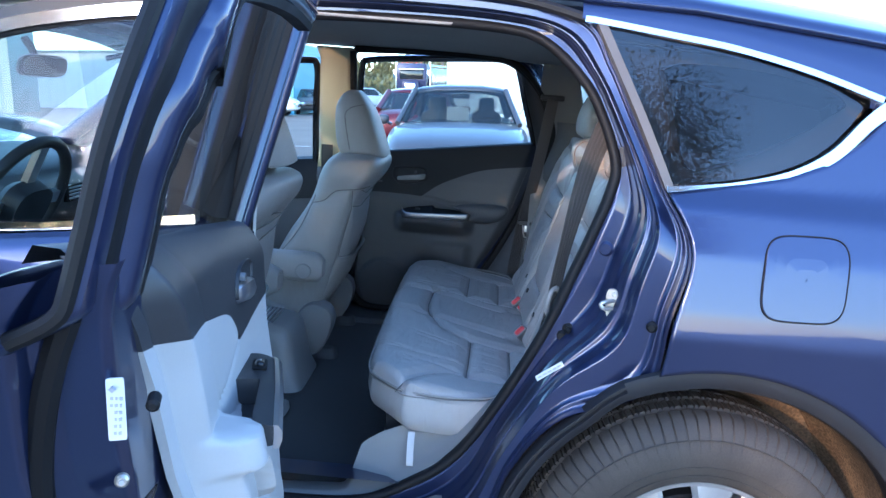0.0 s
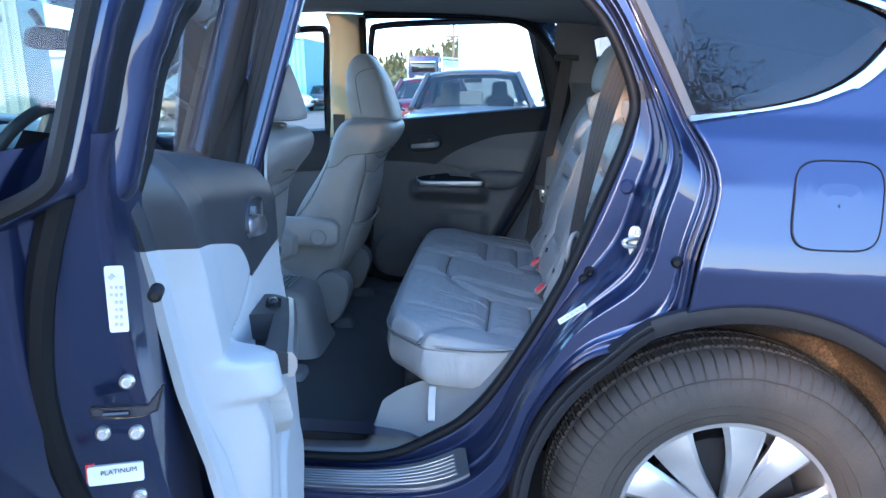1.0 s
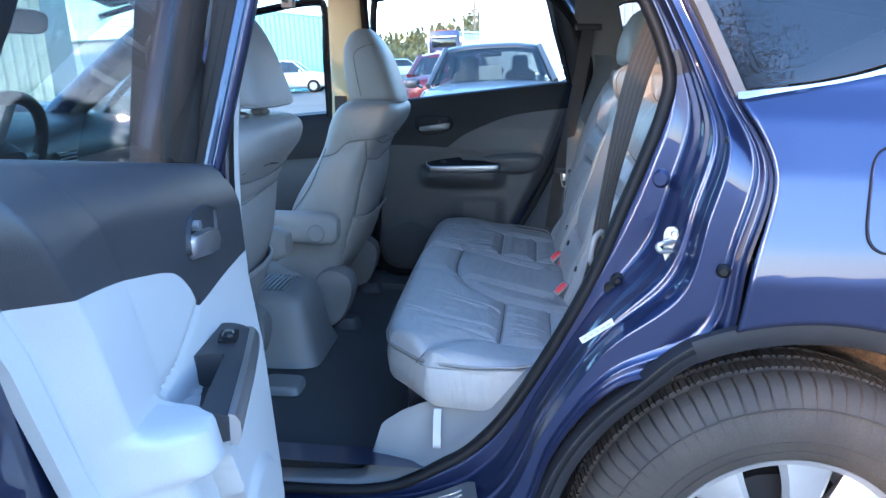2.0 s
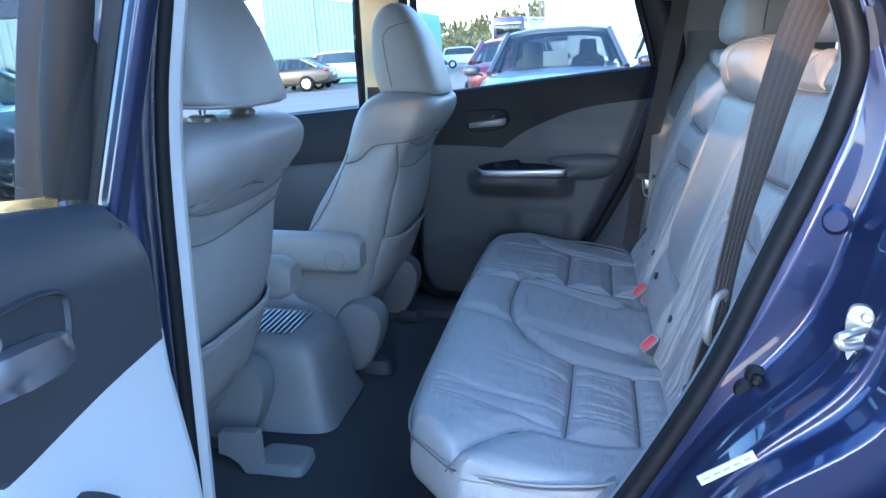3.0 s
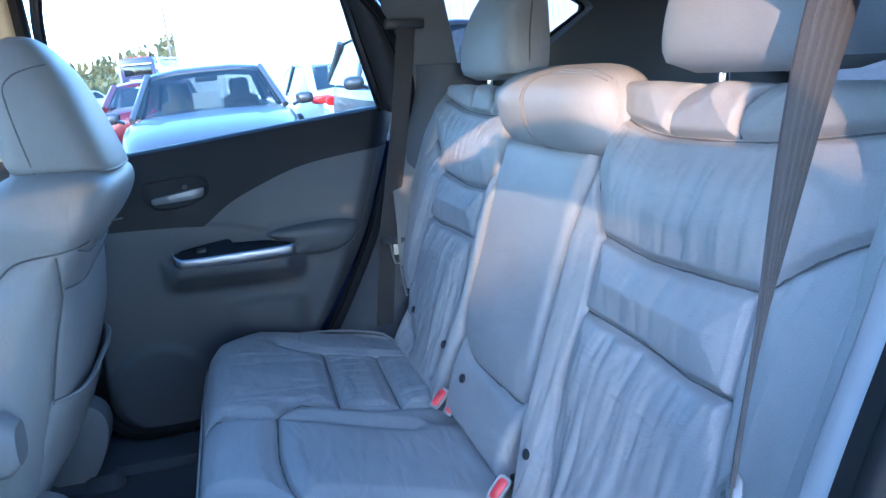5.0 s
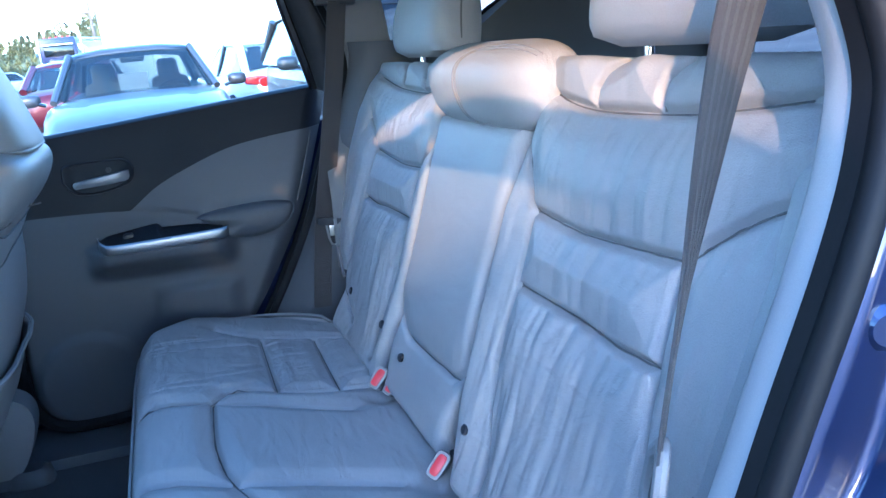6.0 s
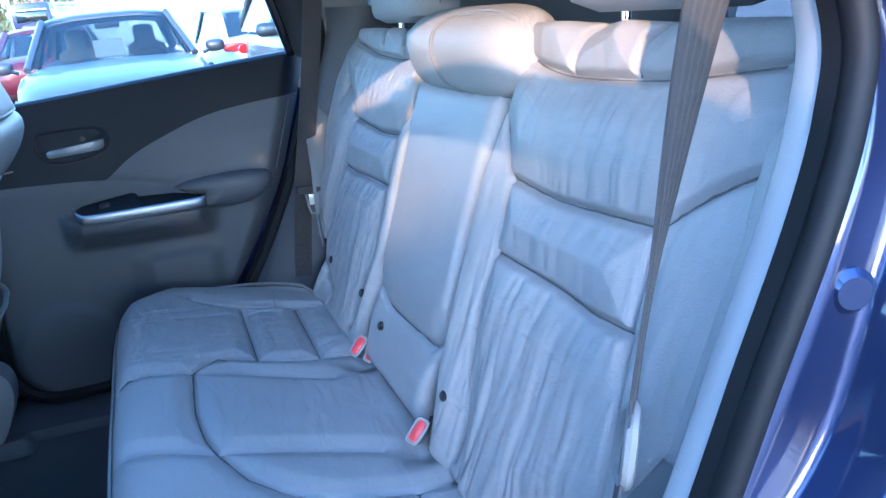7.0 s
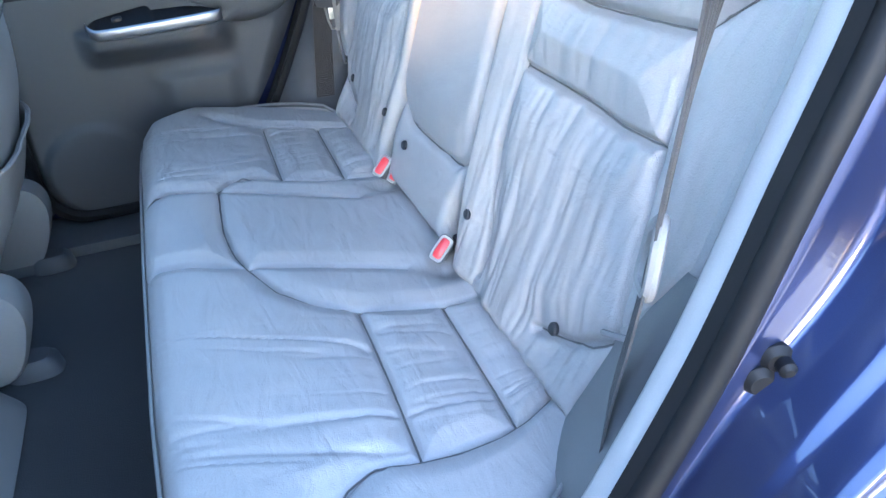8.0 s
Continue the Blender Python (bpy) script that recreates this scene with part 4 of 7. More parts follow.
for k in range(12):
    f = k / 11
    p = Vector((-.405, .262, .60)).lerp(Vector((-.285, .258, .83)), f)
    q = Vector((-.335, .40, .585)).lerp(Vector((-.235, .37, .80)), f)
    rows.append([p.lerp(q, g / 6) + Vector((-.012 * math.sin(math.pi * g / 6), 0, 0)) for g in range(7)])
part("side_panel", grid(rows)[0], VINYL_P, suv, "grey plastic panel beside the bench seat")
# folding grab handle over the front passenger's window
gh = part("grab_handle", tube(cr([(-1.505, 1.485, 1.372), (-1.485, 1.462, 1.385), (-1.45, 1.452, 1.393), (-1.32, 1.452, 1.402), (-1.30, 1.462, 1.395), (-1.285, 1.485, 1.382)], 24), [.010] * 4 + [.013] * 16 + [.010] * 4, 10), LINER, suv, "grey folding grab handle")
for x in (-1.505, -1.285):
    part("handle_mount", box((x - .022, 1.478, 1.36), (x + .022, 1.51, 1.395), .006), LINER, gh)

# ================= rear bench =================
bench = thing("rear_bench_seat", "grey leather rear bench seat with creased cushions", "seat", (-.52, YC, .36))


def wr(x, y, s, seed=0.0):
    return noise.noise(Vector((x * s, y * s, seed)))


def pleat(a, b, seed):
    """Thin creases: 1 in the crease, 0 between; a runs along them."""
    n = noise.noise(Vector((a, b, seed)))
    return max(0.0, 1 - abs(n) * 4.5) ** 2 * smooth01(.5 + 1.6 * noise.noise(Vector((a * .6 + 5, b * .22, seed + 3))))


CS3 = [(-.617, .818), (-.585, .745), (-.545, .703), (-.493, .674), (-.441, .667), (-.380, .655), (-.315, .655)]
CSA = [(-.617, .818), (-.568, .812), (-.518, .803), (-.453, .786), (-.395, .768)]
CLA, CLB = [(-.493, .674), (-.496, .53), (-.502, .395)], [(-.380, .655), (-.383, .52), (-.387, .386)]
CSF = [(-.668, .277), (-.60, .362), (-.565, .391), (-.537, .399), (-.502, .394), (-.435, .390), (-.387, .386), (-.315, .384)]
CSL = [(-.617, .818), (-.687, .838), (-.765, .846)]
CS1 = [(-.765, 1.072), (-.713, 1.100), (-.63, 1.090), (-.605, 1.126), (-.56, 1.138), (-.46, 1.112), (-.31, 1.105)]
CSAR = [(-.63, 1.088), (-.57, 1.076), (-.476, 1.046), (-.40, 1.025)]
CS2 = [(-.63, 1.088), (-.637, .95), (-.63, .865), (-.617, .818)]
CRA, CRB = [(-.514, 1.125), (-.507, 1.40)], [(-.401, 1.110), (-.394, 1.40)]
CSFR = [(-.60, 1.475), (-.554, 1.43), (-.505, 1.41), (-.392, 1.40), (-.33, 1.40)]
SEAMS_C = [CS3, CSA, CLA, CLB, CSF, CSL, CS1, CSAR, CS2, CRA, CRB, CSFR]
SEAMS_SUB = [(min(a for a, b in s) - .05, max(a for a, b in s) + .05, min(b for a, b in s) - .05, max(b for a, b in s) + .05, s) for s in SEAMS_C]


def seam_dist(x, y, table):
    d = 9.0
    for x0, x1, y0, y1, s in table:
        if x0 < x < x1 and y0 < y < y1:
            d = min(d, dist_line(x, y, s))
    return d


def front_x(y):
    """The cushion's front edge over the car's width."""
    e = min(y - .262, 2 * YC - .262 - y)
    return interp(e, [(0, -.56), (.012, -.645), (.10, -.736), (.16, -.750), (.30, -.755), (.65, -.757)])


def tapered(x, y):
    """The cushion's ends curve in towards its back."""
    k = interp(x, [(-.75, 1.0), (-.66, 1.012), (-.52, 1.008), (-.46, .99), (-.41, .955), (-.37, .91), (-.325, .84), (-.305, .80)])
    return YC + (y - YC) * (1 + (k - 1) * smooth01((abs(y - YC) - .36) / .28))


NU, NV = 160, 470
ys = []
for j in range(NV + 1):
    f = j / NV
    ys.append(.262 + (2 * YC - .524) * (f + .012 * math.sin(-2 * math.pi * f)))
rows, R = [], .030
for i in range(NU + 1):
    row = []
    for y in ys:
        xf = front_x(y)
        u = i / NU
        x = xf + (-.305 - xf) * u
        e = min(x - xf, y - .262, 2 * YC - .262 - y) if u < .995 else 0.03
        r = max(0.0, min(1.0, e / R))
        z = .628 - .042 * smooth01((x + .74) / .40) + .004 * math.exp(-((x + .70) / .06) ** 2)
        z -= R * (1 - math.sqrt(1 - (1 - r) ** 2))
        d = seam_dist(x, y, SEAMS_SUB)
        z += .008 * smooth01(d / .035) - .008 * math.exp(-(d / .0042) ** 2)
        left = y < .66 or y > 1.12
        if left:
            # soft creases along the car's width, gathered at the seams
            near = math.exp(-(d / .06) ** 2)
            sy_ = y if y < YC else 2 * YC - y
            z += (.0010 + .0012 * near) * (wr(x * .8 + .3 * y, y * 1.5 - .2 * x, 15, 3.1) + .6 * wr(x * 1.0 + .2 * y, y * 2.2, 24, 8.0)) * smooth01(d / .01)
            # pulled folds from front to back, deepest before the first sewn line
            slack = (.35 + .65 * smooth01((x + .76) / .12)) * (1 if x < -.49 else .55) * smooth01((sy_ - .36) / .08) * smooth01(d / .012)
            z -= .0062 * slack * pleat(x * 2.4 + 1.2 * sy_, (sy_ + .12 * x) * 21, 3.7) + .0040 * slack * pleat(x * 4.5, (sy_ + .22 * x) * 38, 9.2)
        else:
            z += .0012 * wr(x, y, 16, 5.0)
        z += .003 * wr(x, y, 5, 2.0)
        # dips for the buckles
        for bx, by in ((-.345, .742), (-.345, 1.052)):
            z -= .018 * math.exp(-(((x - bx - .005) / .035) ** 2 + ((y - by) / .03) ** 2))
        row.append(Vector((x, tapered(x, y), z)))
    rows.append(row)
bm, vs = grid(rows)
# skirt down the front and the ends
edge = [vs[i][0] for i in range(NU, -1, -1)] + vs[0][1:] + [vs[i][NV] for i in range(1, NU + 1)]
ring = edge
pipe = []
for v in edge[8:-8:3]:
    c = v.co
    toward = Vector((-.30, min(max(c.y, .40), 1.42), 0)) - Vector((c.x, c.y, 0))
    pipe.append(Vector((c.x, c.y, .602 if c.x < -.34 else .587)) - toward.normalized() * .0045)
for dz, inn in ((-.006, -.0035), (-.011, .002), (-.020, -.002), (-.050, -.004), (-.072, -.001), (-.088, .006), (-.098, .018), (-.102, .05)):
    nxt = []
    for v in edge:
        c = v.co
        toward = Vector((-.30, min(max(c.y, .40), 1.42), 0)) - Vector((c.x, c.y, 0))
        toward = toward.normalized() if toward.length > 1e-4 else Vector((1, 0, 0))
        lift = .010 * smooth01((-.63 - c.x) / .11)
        zb = (.600 if c.x < -.34 else .585) + dz + lift * smooth01((-.03 - dz) / .07)
        nxt.append(bm.verts.new((c.x + toward.x * inn, c.y + toward.y * inn, zb + .0012 * wr(c.x + c.y, dz * 3, 9, 4))))
    for a, b, c, d in zip(ring, ring[1:], nxt[1:], nxt):
        bm.faces.new((a, b, c, d))
    ring = nxt
cushion = part("seat_cushion", bm, LEATHER, bench, "grey leather cushion with sewn creased panels")
# dark sewn lines in the grooves
def seam_pts(line, n):
    return [(p.x, p.y) for p in cr([(a, b, 0) for a, b in line], n)]


for line in SEAMS_C:
    pts = []
    for x, y in seam_pts(line, 26):
        j = min(range(NV + 1), key=lambda k: abs(ys[k] - y))
        xf = front_x(ys[j])
        i = min(NU, max(0, round((x - xf) / (-.305 - xf) * NU)))
        pts.append(Vector((x, tapered(x, y), rows[i][j].z + .0006)))
    part("stitched_seam", tube(pts, .0013, 5), SEAM, cushion)
# piping round the cushion's edge
pipe = [sum(pipe[max(0, k - 2):k + 3], Vector()) / len(pipe[max(0, k - 2):k + 3]) for k in range(len(pipe))]
part("piping", tube(pipe, .0026, 6), LEATHER_D, cushion)
part("stitched_seam", tube([p + Vector((0, 0, -.0045)) for p in pipe], .0016, 5), SEAM, cushion)
# black box put in for the shade between cushion and backrest
part("seat_gap", box((-.312, .33, .50), (-.24, 1.49, .612), .004), BLACKPL, bench)
part("seat_base", box((-.70, .36, .345), (-.34, 1.46, .52), .02), BLACKPL, bench)


# backrest: three sections as one creased surface each
def back_x(z):
    return -.305 + .30 * (z - .683)


def back_section(y0, y1, z0, z1, seams, name, puff, crease, label="", top_round=.05, outline=None, thick=.085, ny=170, nz=250):
    table = [(min(a for a, b in s) - .06, max(a for a, b in s) + .06, min(b for a, b in s) - .06, max(b for a, b in s) + .06, s) for s in seams]
    rows = []
    rr = .022
    for i in range(nz + 1):
        row = []
        f = i / nz
        for j in range(ny + 1):
            g = j / ny
            z = z0 + (z1 - z0) * f
            ya, yb = outline(z) if outline else (y0, y1)
            y = ya + (yb - ya) * g
            e = min(y - ya, yb - y, (z1 - z) * 1.0, z - z0)
            r = max(0.0, min(1.0, e / rr))
            out = -rr * (1 - math.sqrt(1 - (1 - r) ** 2))
            d = seam_dist(y, z, table)
            out += puff * smooth01(d / .055) - .012 * math.exp(-(d / .0052) ** 2)
            if crease:
                # soft upright folds, strongest just under the sewn lines
                near = math.exp(-(d / .07) ** 2)
                fold = wr(y * 3.1 + .25 * z, z * .45, 15, 3.3) + .5 * wr(y * 3.4, z * .7, 30, 6.1)
                soft = interp(z, [(.62, .75), (.88, .75), (.90, .45), (.98, .45), (1.0, .55), (1.11, .35), (1.125, .18)])
                out += crease * soft * (.0026 + .0032 * near) * fold * smooth01(d / .012)
                out -= .0056 * crease * soft * pleat(z * 3.0 + .8 * y, (y + .16 * z) * 26, 5.5) * smooth01(d / .010) * (.4 + .6 * math.exp(-(d / .09) ** 2))
            out += .004 * wr(y, z, 5, 7.0)
            row.append(Vector((back_x(z) - out * .96, y, z + out * .29)))
        rows.append(row)
    bm, vs = grid(rows)
    ring = vs[0][::-1] + [vs[i][0] for i in range(1, nz + 1)] + vs[nz][1:] + [vs[i][ny] for i in range(nz - 1, -1, -1)]
    prev = ring
    for t in (.5, 1.0):
        nxt = [bm.verts.new(v.co + Vector((thick * t, 0, -.02 * t if v.co.z > z0 + .1 else 0))) for v in ring]
        for a, b, c, d in zip(prev, prev[1:], nxt[1:], nxt):
            bm.faces.new((a, b, c, d))
        prev = nxt
    ob = part(name, bm, LEATHER, bench, label)
    for line in seams:
        pts = []
        for y, z in seam_pts(line, 24):
            if not z0 + .01 < z < z1 - .004:
                continue
            i = round((z - z0) / (z1 - z0) * nz)
            ya, yb = outline(z) if outline else (y0, y1)
            j = round((y - ya) / (yb - ya) * ny)
            if 1 < j < ny - 1:
                dz = z - (z0 + (z1 - z0) * i / nz)
                pts.append(Vector((rows[i][j].x + .30 * dz - .0006, y, rows[i][j].z + dz)))
        if len(pts) > 3:
            part("stitched_seam", tube(pts, .0013, 5), SEAM, ob)
    return ob


# left seat: its wide bolster narrows downwards
def out_left(z):
    return (interp(z, [(.62, .385), (.70, .37), (.76, .33), (.82, .29), (1.0, .278), (1.10, .280), (1.18, .31)]),
            interp(z, [(.62, .735), (.72, .755), (.95, .760), (1.06, .762), (1.18, .735)]))


SB_L = [[(.690, .987), (.588, .980), (.499, .984), (.410, .990)], [(.684, .892), (.543, .890), (.473, .885), (.400, .889)],
        [(.762, 1.150), (.70, 1.128), (.617, 1.117), (.463, 1.122), (.323, 1.141), (.27, 1.15)],
        [(.405, .990), (.375, 1.017), (.330, 1.047), (.27, 1.075)],
        [(.580, 1.178), (.608, 1.161), (.620, 1.142), (.617, 1.121)], [(.477, 1.174), (.498, 1.157), (.503, 1.141), (.500, 1.123)],
        [(.740, 1.128), (.748, 1.07), (.720, 1.02), (.690, .987), (.684, .892), (.690, .79), (.662, .68), (.66, .62)],
        [(.405, .990), (.400, .889), (.385, .80), (.372, .704), (.43, .66), (.50, .635)]]
back_l = back_section(.28, .76, .588, 1.180, SB_L, "backrest", .012, 1.0, "grey leather backrest with two gathered folds", outline=out_left)


def out_right(z):
    a, b = out_left(z)
    return 2 * YC - b + .012, 2 * YC - a


SB_R = [[(2 * YC - y, z) for y, z in s] for s in SB_L]
back_r = back_section(1.06, 1.54, .588, 1.175, SB_R, "backrest", .012, 1.0, outline=out_right)
SB_C = [[(.775, .735), (.80, .718), (.90, .712), (1.00, .712), (1.05, .735)]]
back_c = back_section(.772, 1.064, .600, 1.085, SB_C, "centre_backrest", .010, .12, "smooth grey leather fold-down centre section", ny=60, nz=110,
                      outline=lambda z: (interp(z, [(.63, .785), (.72, .768), (1.06, .768)]), interp(z, [(.63, 1.052), (.72, 1.066), (1.06, 1.066)])))
# side bolster between backrest and pillar, on both sides
for flip in (0, 1):
    loops = []
    for z, yo, yi, dx, dp in ((.715, .335, .375, .0, .03), (.75, .285, .365, -.005, .06), (.83, .235, .33, -.012, .09), (.95, .215, .315, -.016, .10), (1.06, .215, .315, -.012, .10), (1.12, .225, .33, -.002, .09), (1.155, .25, .34, .012, .07), (1.165, .27, .33, .02, .05)):
        c = Vector((back_x(z) + dx + dp / 2, (yo + yi) / 2, z))
        loops.append([mirror(v) if flip else v for v in seloop(c, dp / 2, (yi - yo) / 2, 3.0, 36)])
    sb = part("side_bolster", loft(loops), LEATHER, bench, "grey leather side bolster beside the door opening")
    edge = [Vector((back_x(z) - .004, y, z)) for y, z in ((.385, .705), (.36, .715), (.32, .735), (.285, .752), (.25, .79), (.235, .83))]
    part("piping", tube([mirror(v) if flip else v for v in cr(edge, 16)], .0035, 6), LEATHER_D, sb)
# snap buttons
for y, z in ((.711, .685), (.99, .683), (.452, .668), (1.115, .70), (1.34, .70)):
    p = Vector((back_x(z) - .012, y, z))
    part("snap_button", disc(p, (-.95, 0, .3), .008, .006, seg=14, bevel=.002), BLACKPL, back_l if y < YC else back_r, "small black snap button")


def headrest(c, w, h, d, parent, tilt=0.0, e=4.2, name="headrest", mat=None, posts=True, taper=.85, post_len=.08, seams=True):
    """A padded headrest; c is the middle of its foot, its depth along x."""
    loops = []
    c = Vector(c)
    n = 44
    for k in range(15):
        f = k / 14
        s = 1 - (2 * abs(f - .5)) ** 9 * .24
        if f in (0.0, 1.0):
            s *= .84
        ww = w * (1 + (taper - 1) * f) * s
        dd = d * (.92 + .16 * math.sin(math.pi * min(1, f * 1.1))) * s * (1 - .25 * f * f)
        ctr = c + Vector((math.sin(radians(tilt)) * h * f - .006 * math.sin(math.pi * f), 0, h * f * math.cos(radians(tilt))))
        loops.append(seloop(ctr, dd / 2, ww / 2, e, n))
    bm = loft(loops)
    ob = part(name, bm, mat or LEATHER, parent)
    if seams:
        for sy in (-1, 1):
            line = []
            for k in range(15):
                f = k / 14
                s = 1 - (2 * abs(f - .5)) ** 7 * .32
                ww = w * (1 + (taper - 1) * f) * s
                ctr = c + Vector((math.sin(radians(tilt)) * h * f - .006 * math.sin(math.pi * f), 0, h * f * math.cos(radians(tilt))))
                line.append(ctr + Vector((0, sy * ww / 2 * 1.002, 0)))
            part("stitched_seam", tube(line[1:-1], .0016, 5), SEAM, ob)
    if posts:
        for sy in (-1, 1):
            part("post", tube([c + Vector((0, sy * w * .24, -post_len)), c + Vector((0, sy * w * .24, .02))], .006, 10), CHROME, ob, "chrome headrest post")
            part("post_guide", disc(c + Vector((0, sy * w * .24, -post_len + .012)), (0, 0, 1), .015, .016, seg=16, bevel=.004), VINYL_SHADE, ob)
    return ob


headrest((-.131, .502, 1.186), .29, .175, .115, bench, 8, taper=.80, post_len=.05)
headrest((-.112, 1.290, 1.180), .29, .175, .115, bench, 8, taper=.80, post_len=.05)
# wide low centre headrest, laid over the backrest's top
loops = []
for k in range(23):
    f = k / 22
    y = .715 + .385 * f
    s = 1 - (2 * abs(f - .5)) ** 6 * .45
    if k in (0, 22):
        s *= .75
    loops.append(seloop((-.155, y, 1.138), .062 * s, .062 * s, 2.6, 32, (.96, 0, .28), (-.28, 0, .96)))
hc = part("centre_headrest", loft(loops), LEATHER, bench, "low rounded grey leather centre headrest")
def rest_point(deg, y):
    """A point on the centre headrest's skin: angle round its length, and place along it."""
    k = .0628 * (1 - (2 * abs((y - .715) / .385 - .5)) ** 6 * .45)
    c_, s_ = math.cos(radians(deg)), math.sin(radians(deg))
    u, v = (math.copysign(abs(q) ** (2 / 2.6), q) * k for q in (c_, s_))
    return Vector((-.155 + .96 * u - .28 * v, y, 1.138 + .28 * u + .96 * v))


for off in (0, .009):
    line = cr([(95 + off * 900, .735, 0), (96 + off * 900, .84, 0), (104 + off * 500, .900 - off * .6, 0), (128, .932 - off, 0), (165, .940 - off, 0), (198, .930 - off, 0), (222 - off * 500, .900 - off * .6, 0), (236 - off * 900, .83, 0)], 60)
    part("stitched_seam", tube([rest_point(p.x, p.y) for p in line], .0010, 5), LEATHER_D, hc)


# ================= front seats =================
# side view of the backrest: height, rear face, front face, width; x from the passenger seat's own origin
BACK_PROFILE = [(.40, -.190, -.335, .36), (.47, -.150, -.345, .41), (.52, -.122, -.345, .43), (.60, -.084, -.330, .455), (.66, -.062, -.305, .47),
                (.72, -.044, -.280, .475), (.78, -.027, -.250, .48), (.84, -.018, -.212, .48), (.89, -.012, -.182, .475), (.93, .003, -.165, .465),
                (.965, .026, -.155, .455), (1.00, .050, -.146, .445), (1.03, .062, -.134, .425), (1.052, .060, -.118, .390), (1.066, .045, -.096, .33), (1.073, .030, -.072, .25)]
REST_PROFILE = [(-.002, -.093, .063, .21), (.006, -.100, .065, .262), (.025, -.108, .060, .272), (.068, -.117, .045, .270), (.118, -.122, .026, .252), (.158, -.121, .006, .226),
                (.188, -.111, -.016, .190), (.208, -.097, -.034, .150), (.219, -.080, -.050, .095)]


def sections(profile, n):
    """n sections along a profile of (z, rear, front, width)."""
    pts = cr([(z, a, b) for z, a, b, w in profile], n)
    wid = cr([(w, 0, 0) for z, a, b, w in profile], n)
    return [(p.x, p.y, p.z, w.x) for p, w in zip(pts, wid)]


def front_seat(yc, x0, name, label, rise=0.0):
    s = thing(name, label, "seat", (x0 - .15, yc, .36), group="front seats")
    E_ = 4.4

    def at_z(z):
        return [interp(z, [(q[0], q[k]) for q in BACK_PROFILE]) for k in (1, 2, 3)]

    def flank(x, z, sy):
        """A point on the backrest's side at x (from the seat's origin) and z."""
        a, b, w = at_z(z)
        u = min(1.0, abs(x - (a + b) / 2) / ((a - b) / 2))
        return Vector((x0 + x, yc + sy * w / 2 * (1 - u ** E_) ** (1 / E_), z))

    def rear(y, z):
        """A point on the backrest's rear face."""
        a, b, w = at_z(z)
        u = min(1.0, abs(y) / (w / 2))
        return Vector((x0 + (a + b) / 2 + (a - b) / 2 * (1 - u ** E_) ** (1 / E_), yc + y, z))
    lines = [[rear(y, z) for y, _, z in cr([(-.198, 0, .958), (-.116, 0, .940), (.015, 0, .932), (.12, 0, .938), (.198, 0, .954)], 40)],
             [rear(y, z) for y, _, z in cr([(-.200, 0, .900), (-.07, 0, .886), (.044, 0, .894), (.14, 0, .902), (.200, 0, .908)], 40)]]
    for sy in (-1, 1):
        lines.append([flank(x, z, sy) for x, _, z in cr([(-.155, 0, .906), (-.113, 0, .919), (-.074, 0, .952), (.0, 0, .962), (.05, 0, .970)], 40)])
        lines.append([flank(x, z, sy) for x, _, z in cr([(-.020, 0, .955), (-.024, 0, .895), (-.041, 0, .819), (-.067, 0, .706), (-.108, 0, .546)], 50)])
        lines.append([flank(x, z, sy) for x, _, z in cr([(-.148, 0, .93), (-.158, 0, .900), (-.190, 0, .825), (-.225, 0, .770), (-.268, 0, .715), (-.295, 0, .66)], 40)])
    dense = np.array([tuple(p) for l in lines for p in l])
    loops = []
    for z, a, b, w in sections(BACK_PROFILE, 90):
        loop = seloop((x0 + (a + b) / 2, yc, z), (a - b) / 2, w / 2, E_, 120)
        mid = Vector((x0 + (a + b) / 2, yc, z))
        for p in loop:
            d = float(np.sqrt(((dense - np.array(tuple(p))) ** 2).sum(1).min()))
            out = .006 * smooth01(d / .05) - .006 * math.exp(-(d / .006) ** 2) + .0022 * wr(p.x * 2 + p.y * 3, p.z, 6, 4.4) + .0012 * wr(p.y + p.x, p.z * .5, 30, 1.4) * math.exp(-(d / .05) ** 2)
            v = (p - mid).normalized()
            p += v * out
        loops.append(loop)
    back = part("backrest", loft(loops), FRONTLEATHER_SHADE, s)
    for l in lines:
        part("stitched_seam", tube([p + (p - Vector((x0 - .1, yc, p.z))).normalized() * -.0012 for p in l], .0016, 5), SEAM, back)
    # map pocket with a slack upper edge
    rows = []
    for v in range(13):
        row = []
        for u in range(31):
            f = 2 * u / 30 - 1
            zt = .722 - .010 * (1 - f * f)
            z = .53 + (zt - .53) * v / 12
            b = .014 * (1 - f ** 6) * smooth01(v / 4) + (.005 * (1 - f ** 4) if v >= 11 else 0) + .0025 * wr(f * 3, z * 8, 1.4, 2.2)
            row.append(rear(.212 * f, z) + Vector((.002 + b, 0, 0)))
        rows.append(row)
    pocket = solid(part("map_pocket", grid(rows)[0], FRONTLEATHER_SHADE, back, "grey leather map pocket"), .004)
    part("pocket_hem", tube([p + Vector((.002, 0, 0)) for p in rows[-1]], .0035, 6), LEATHER_D, pocket)
    # headrest, leaning forwards, on two posts
    zf = 1.066 + rise
    hl = []
    for z, a, b, w in [(z, b_, a_, w) for z, a_, b_, w in sections(REST_PROFILE, 44)]:
        hl.append(seloop((x0 + (a + b) / 2, yc, zf + z), (a - b) / 2, w / 2, 3.6, 64))
    rest = part("headrest", loft(hl), FRONTLEATHER_SHADE, s)

    def rest_at(x, z, sy):
        a, b, w = [interp(z, [(q[0], q[k]) for q in REST_PROFILE]) for k in (2, 1, 3)]
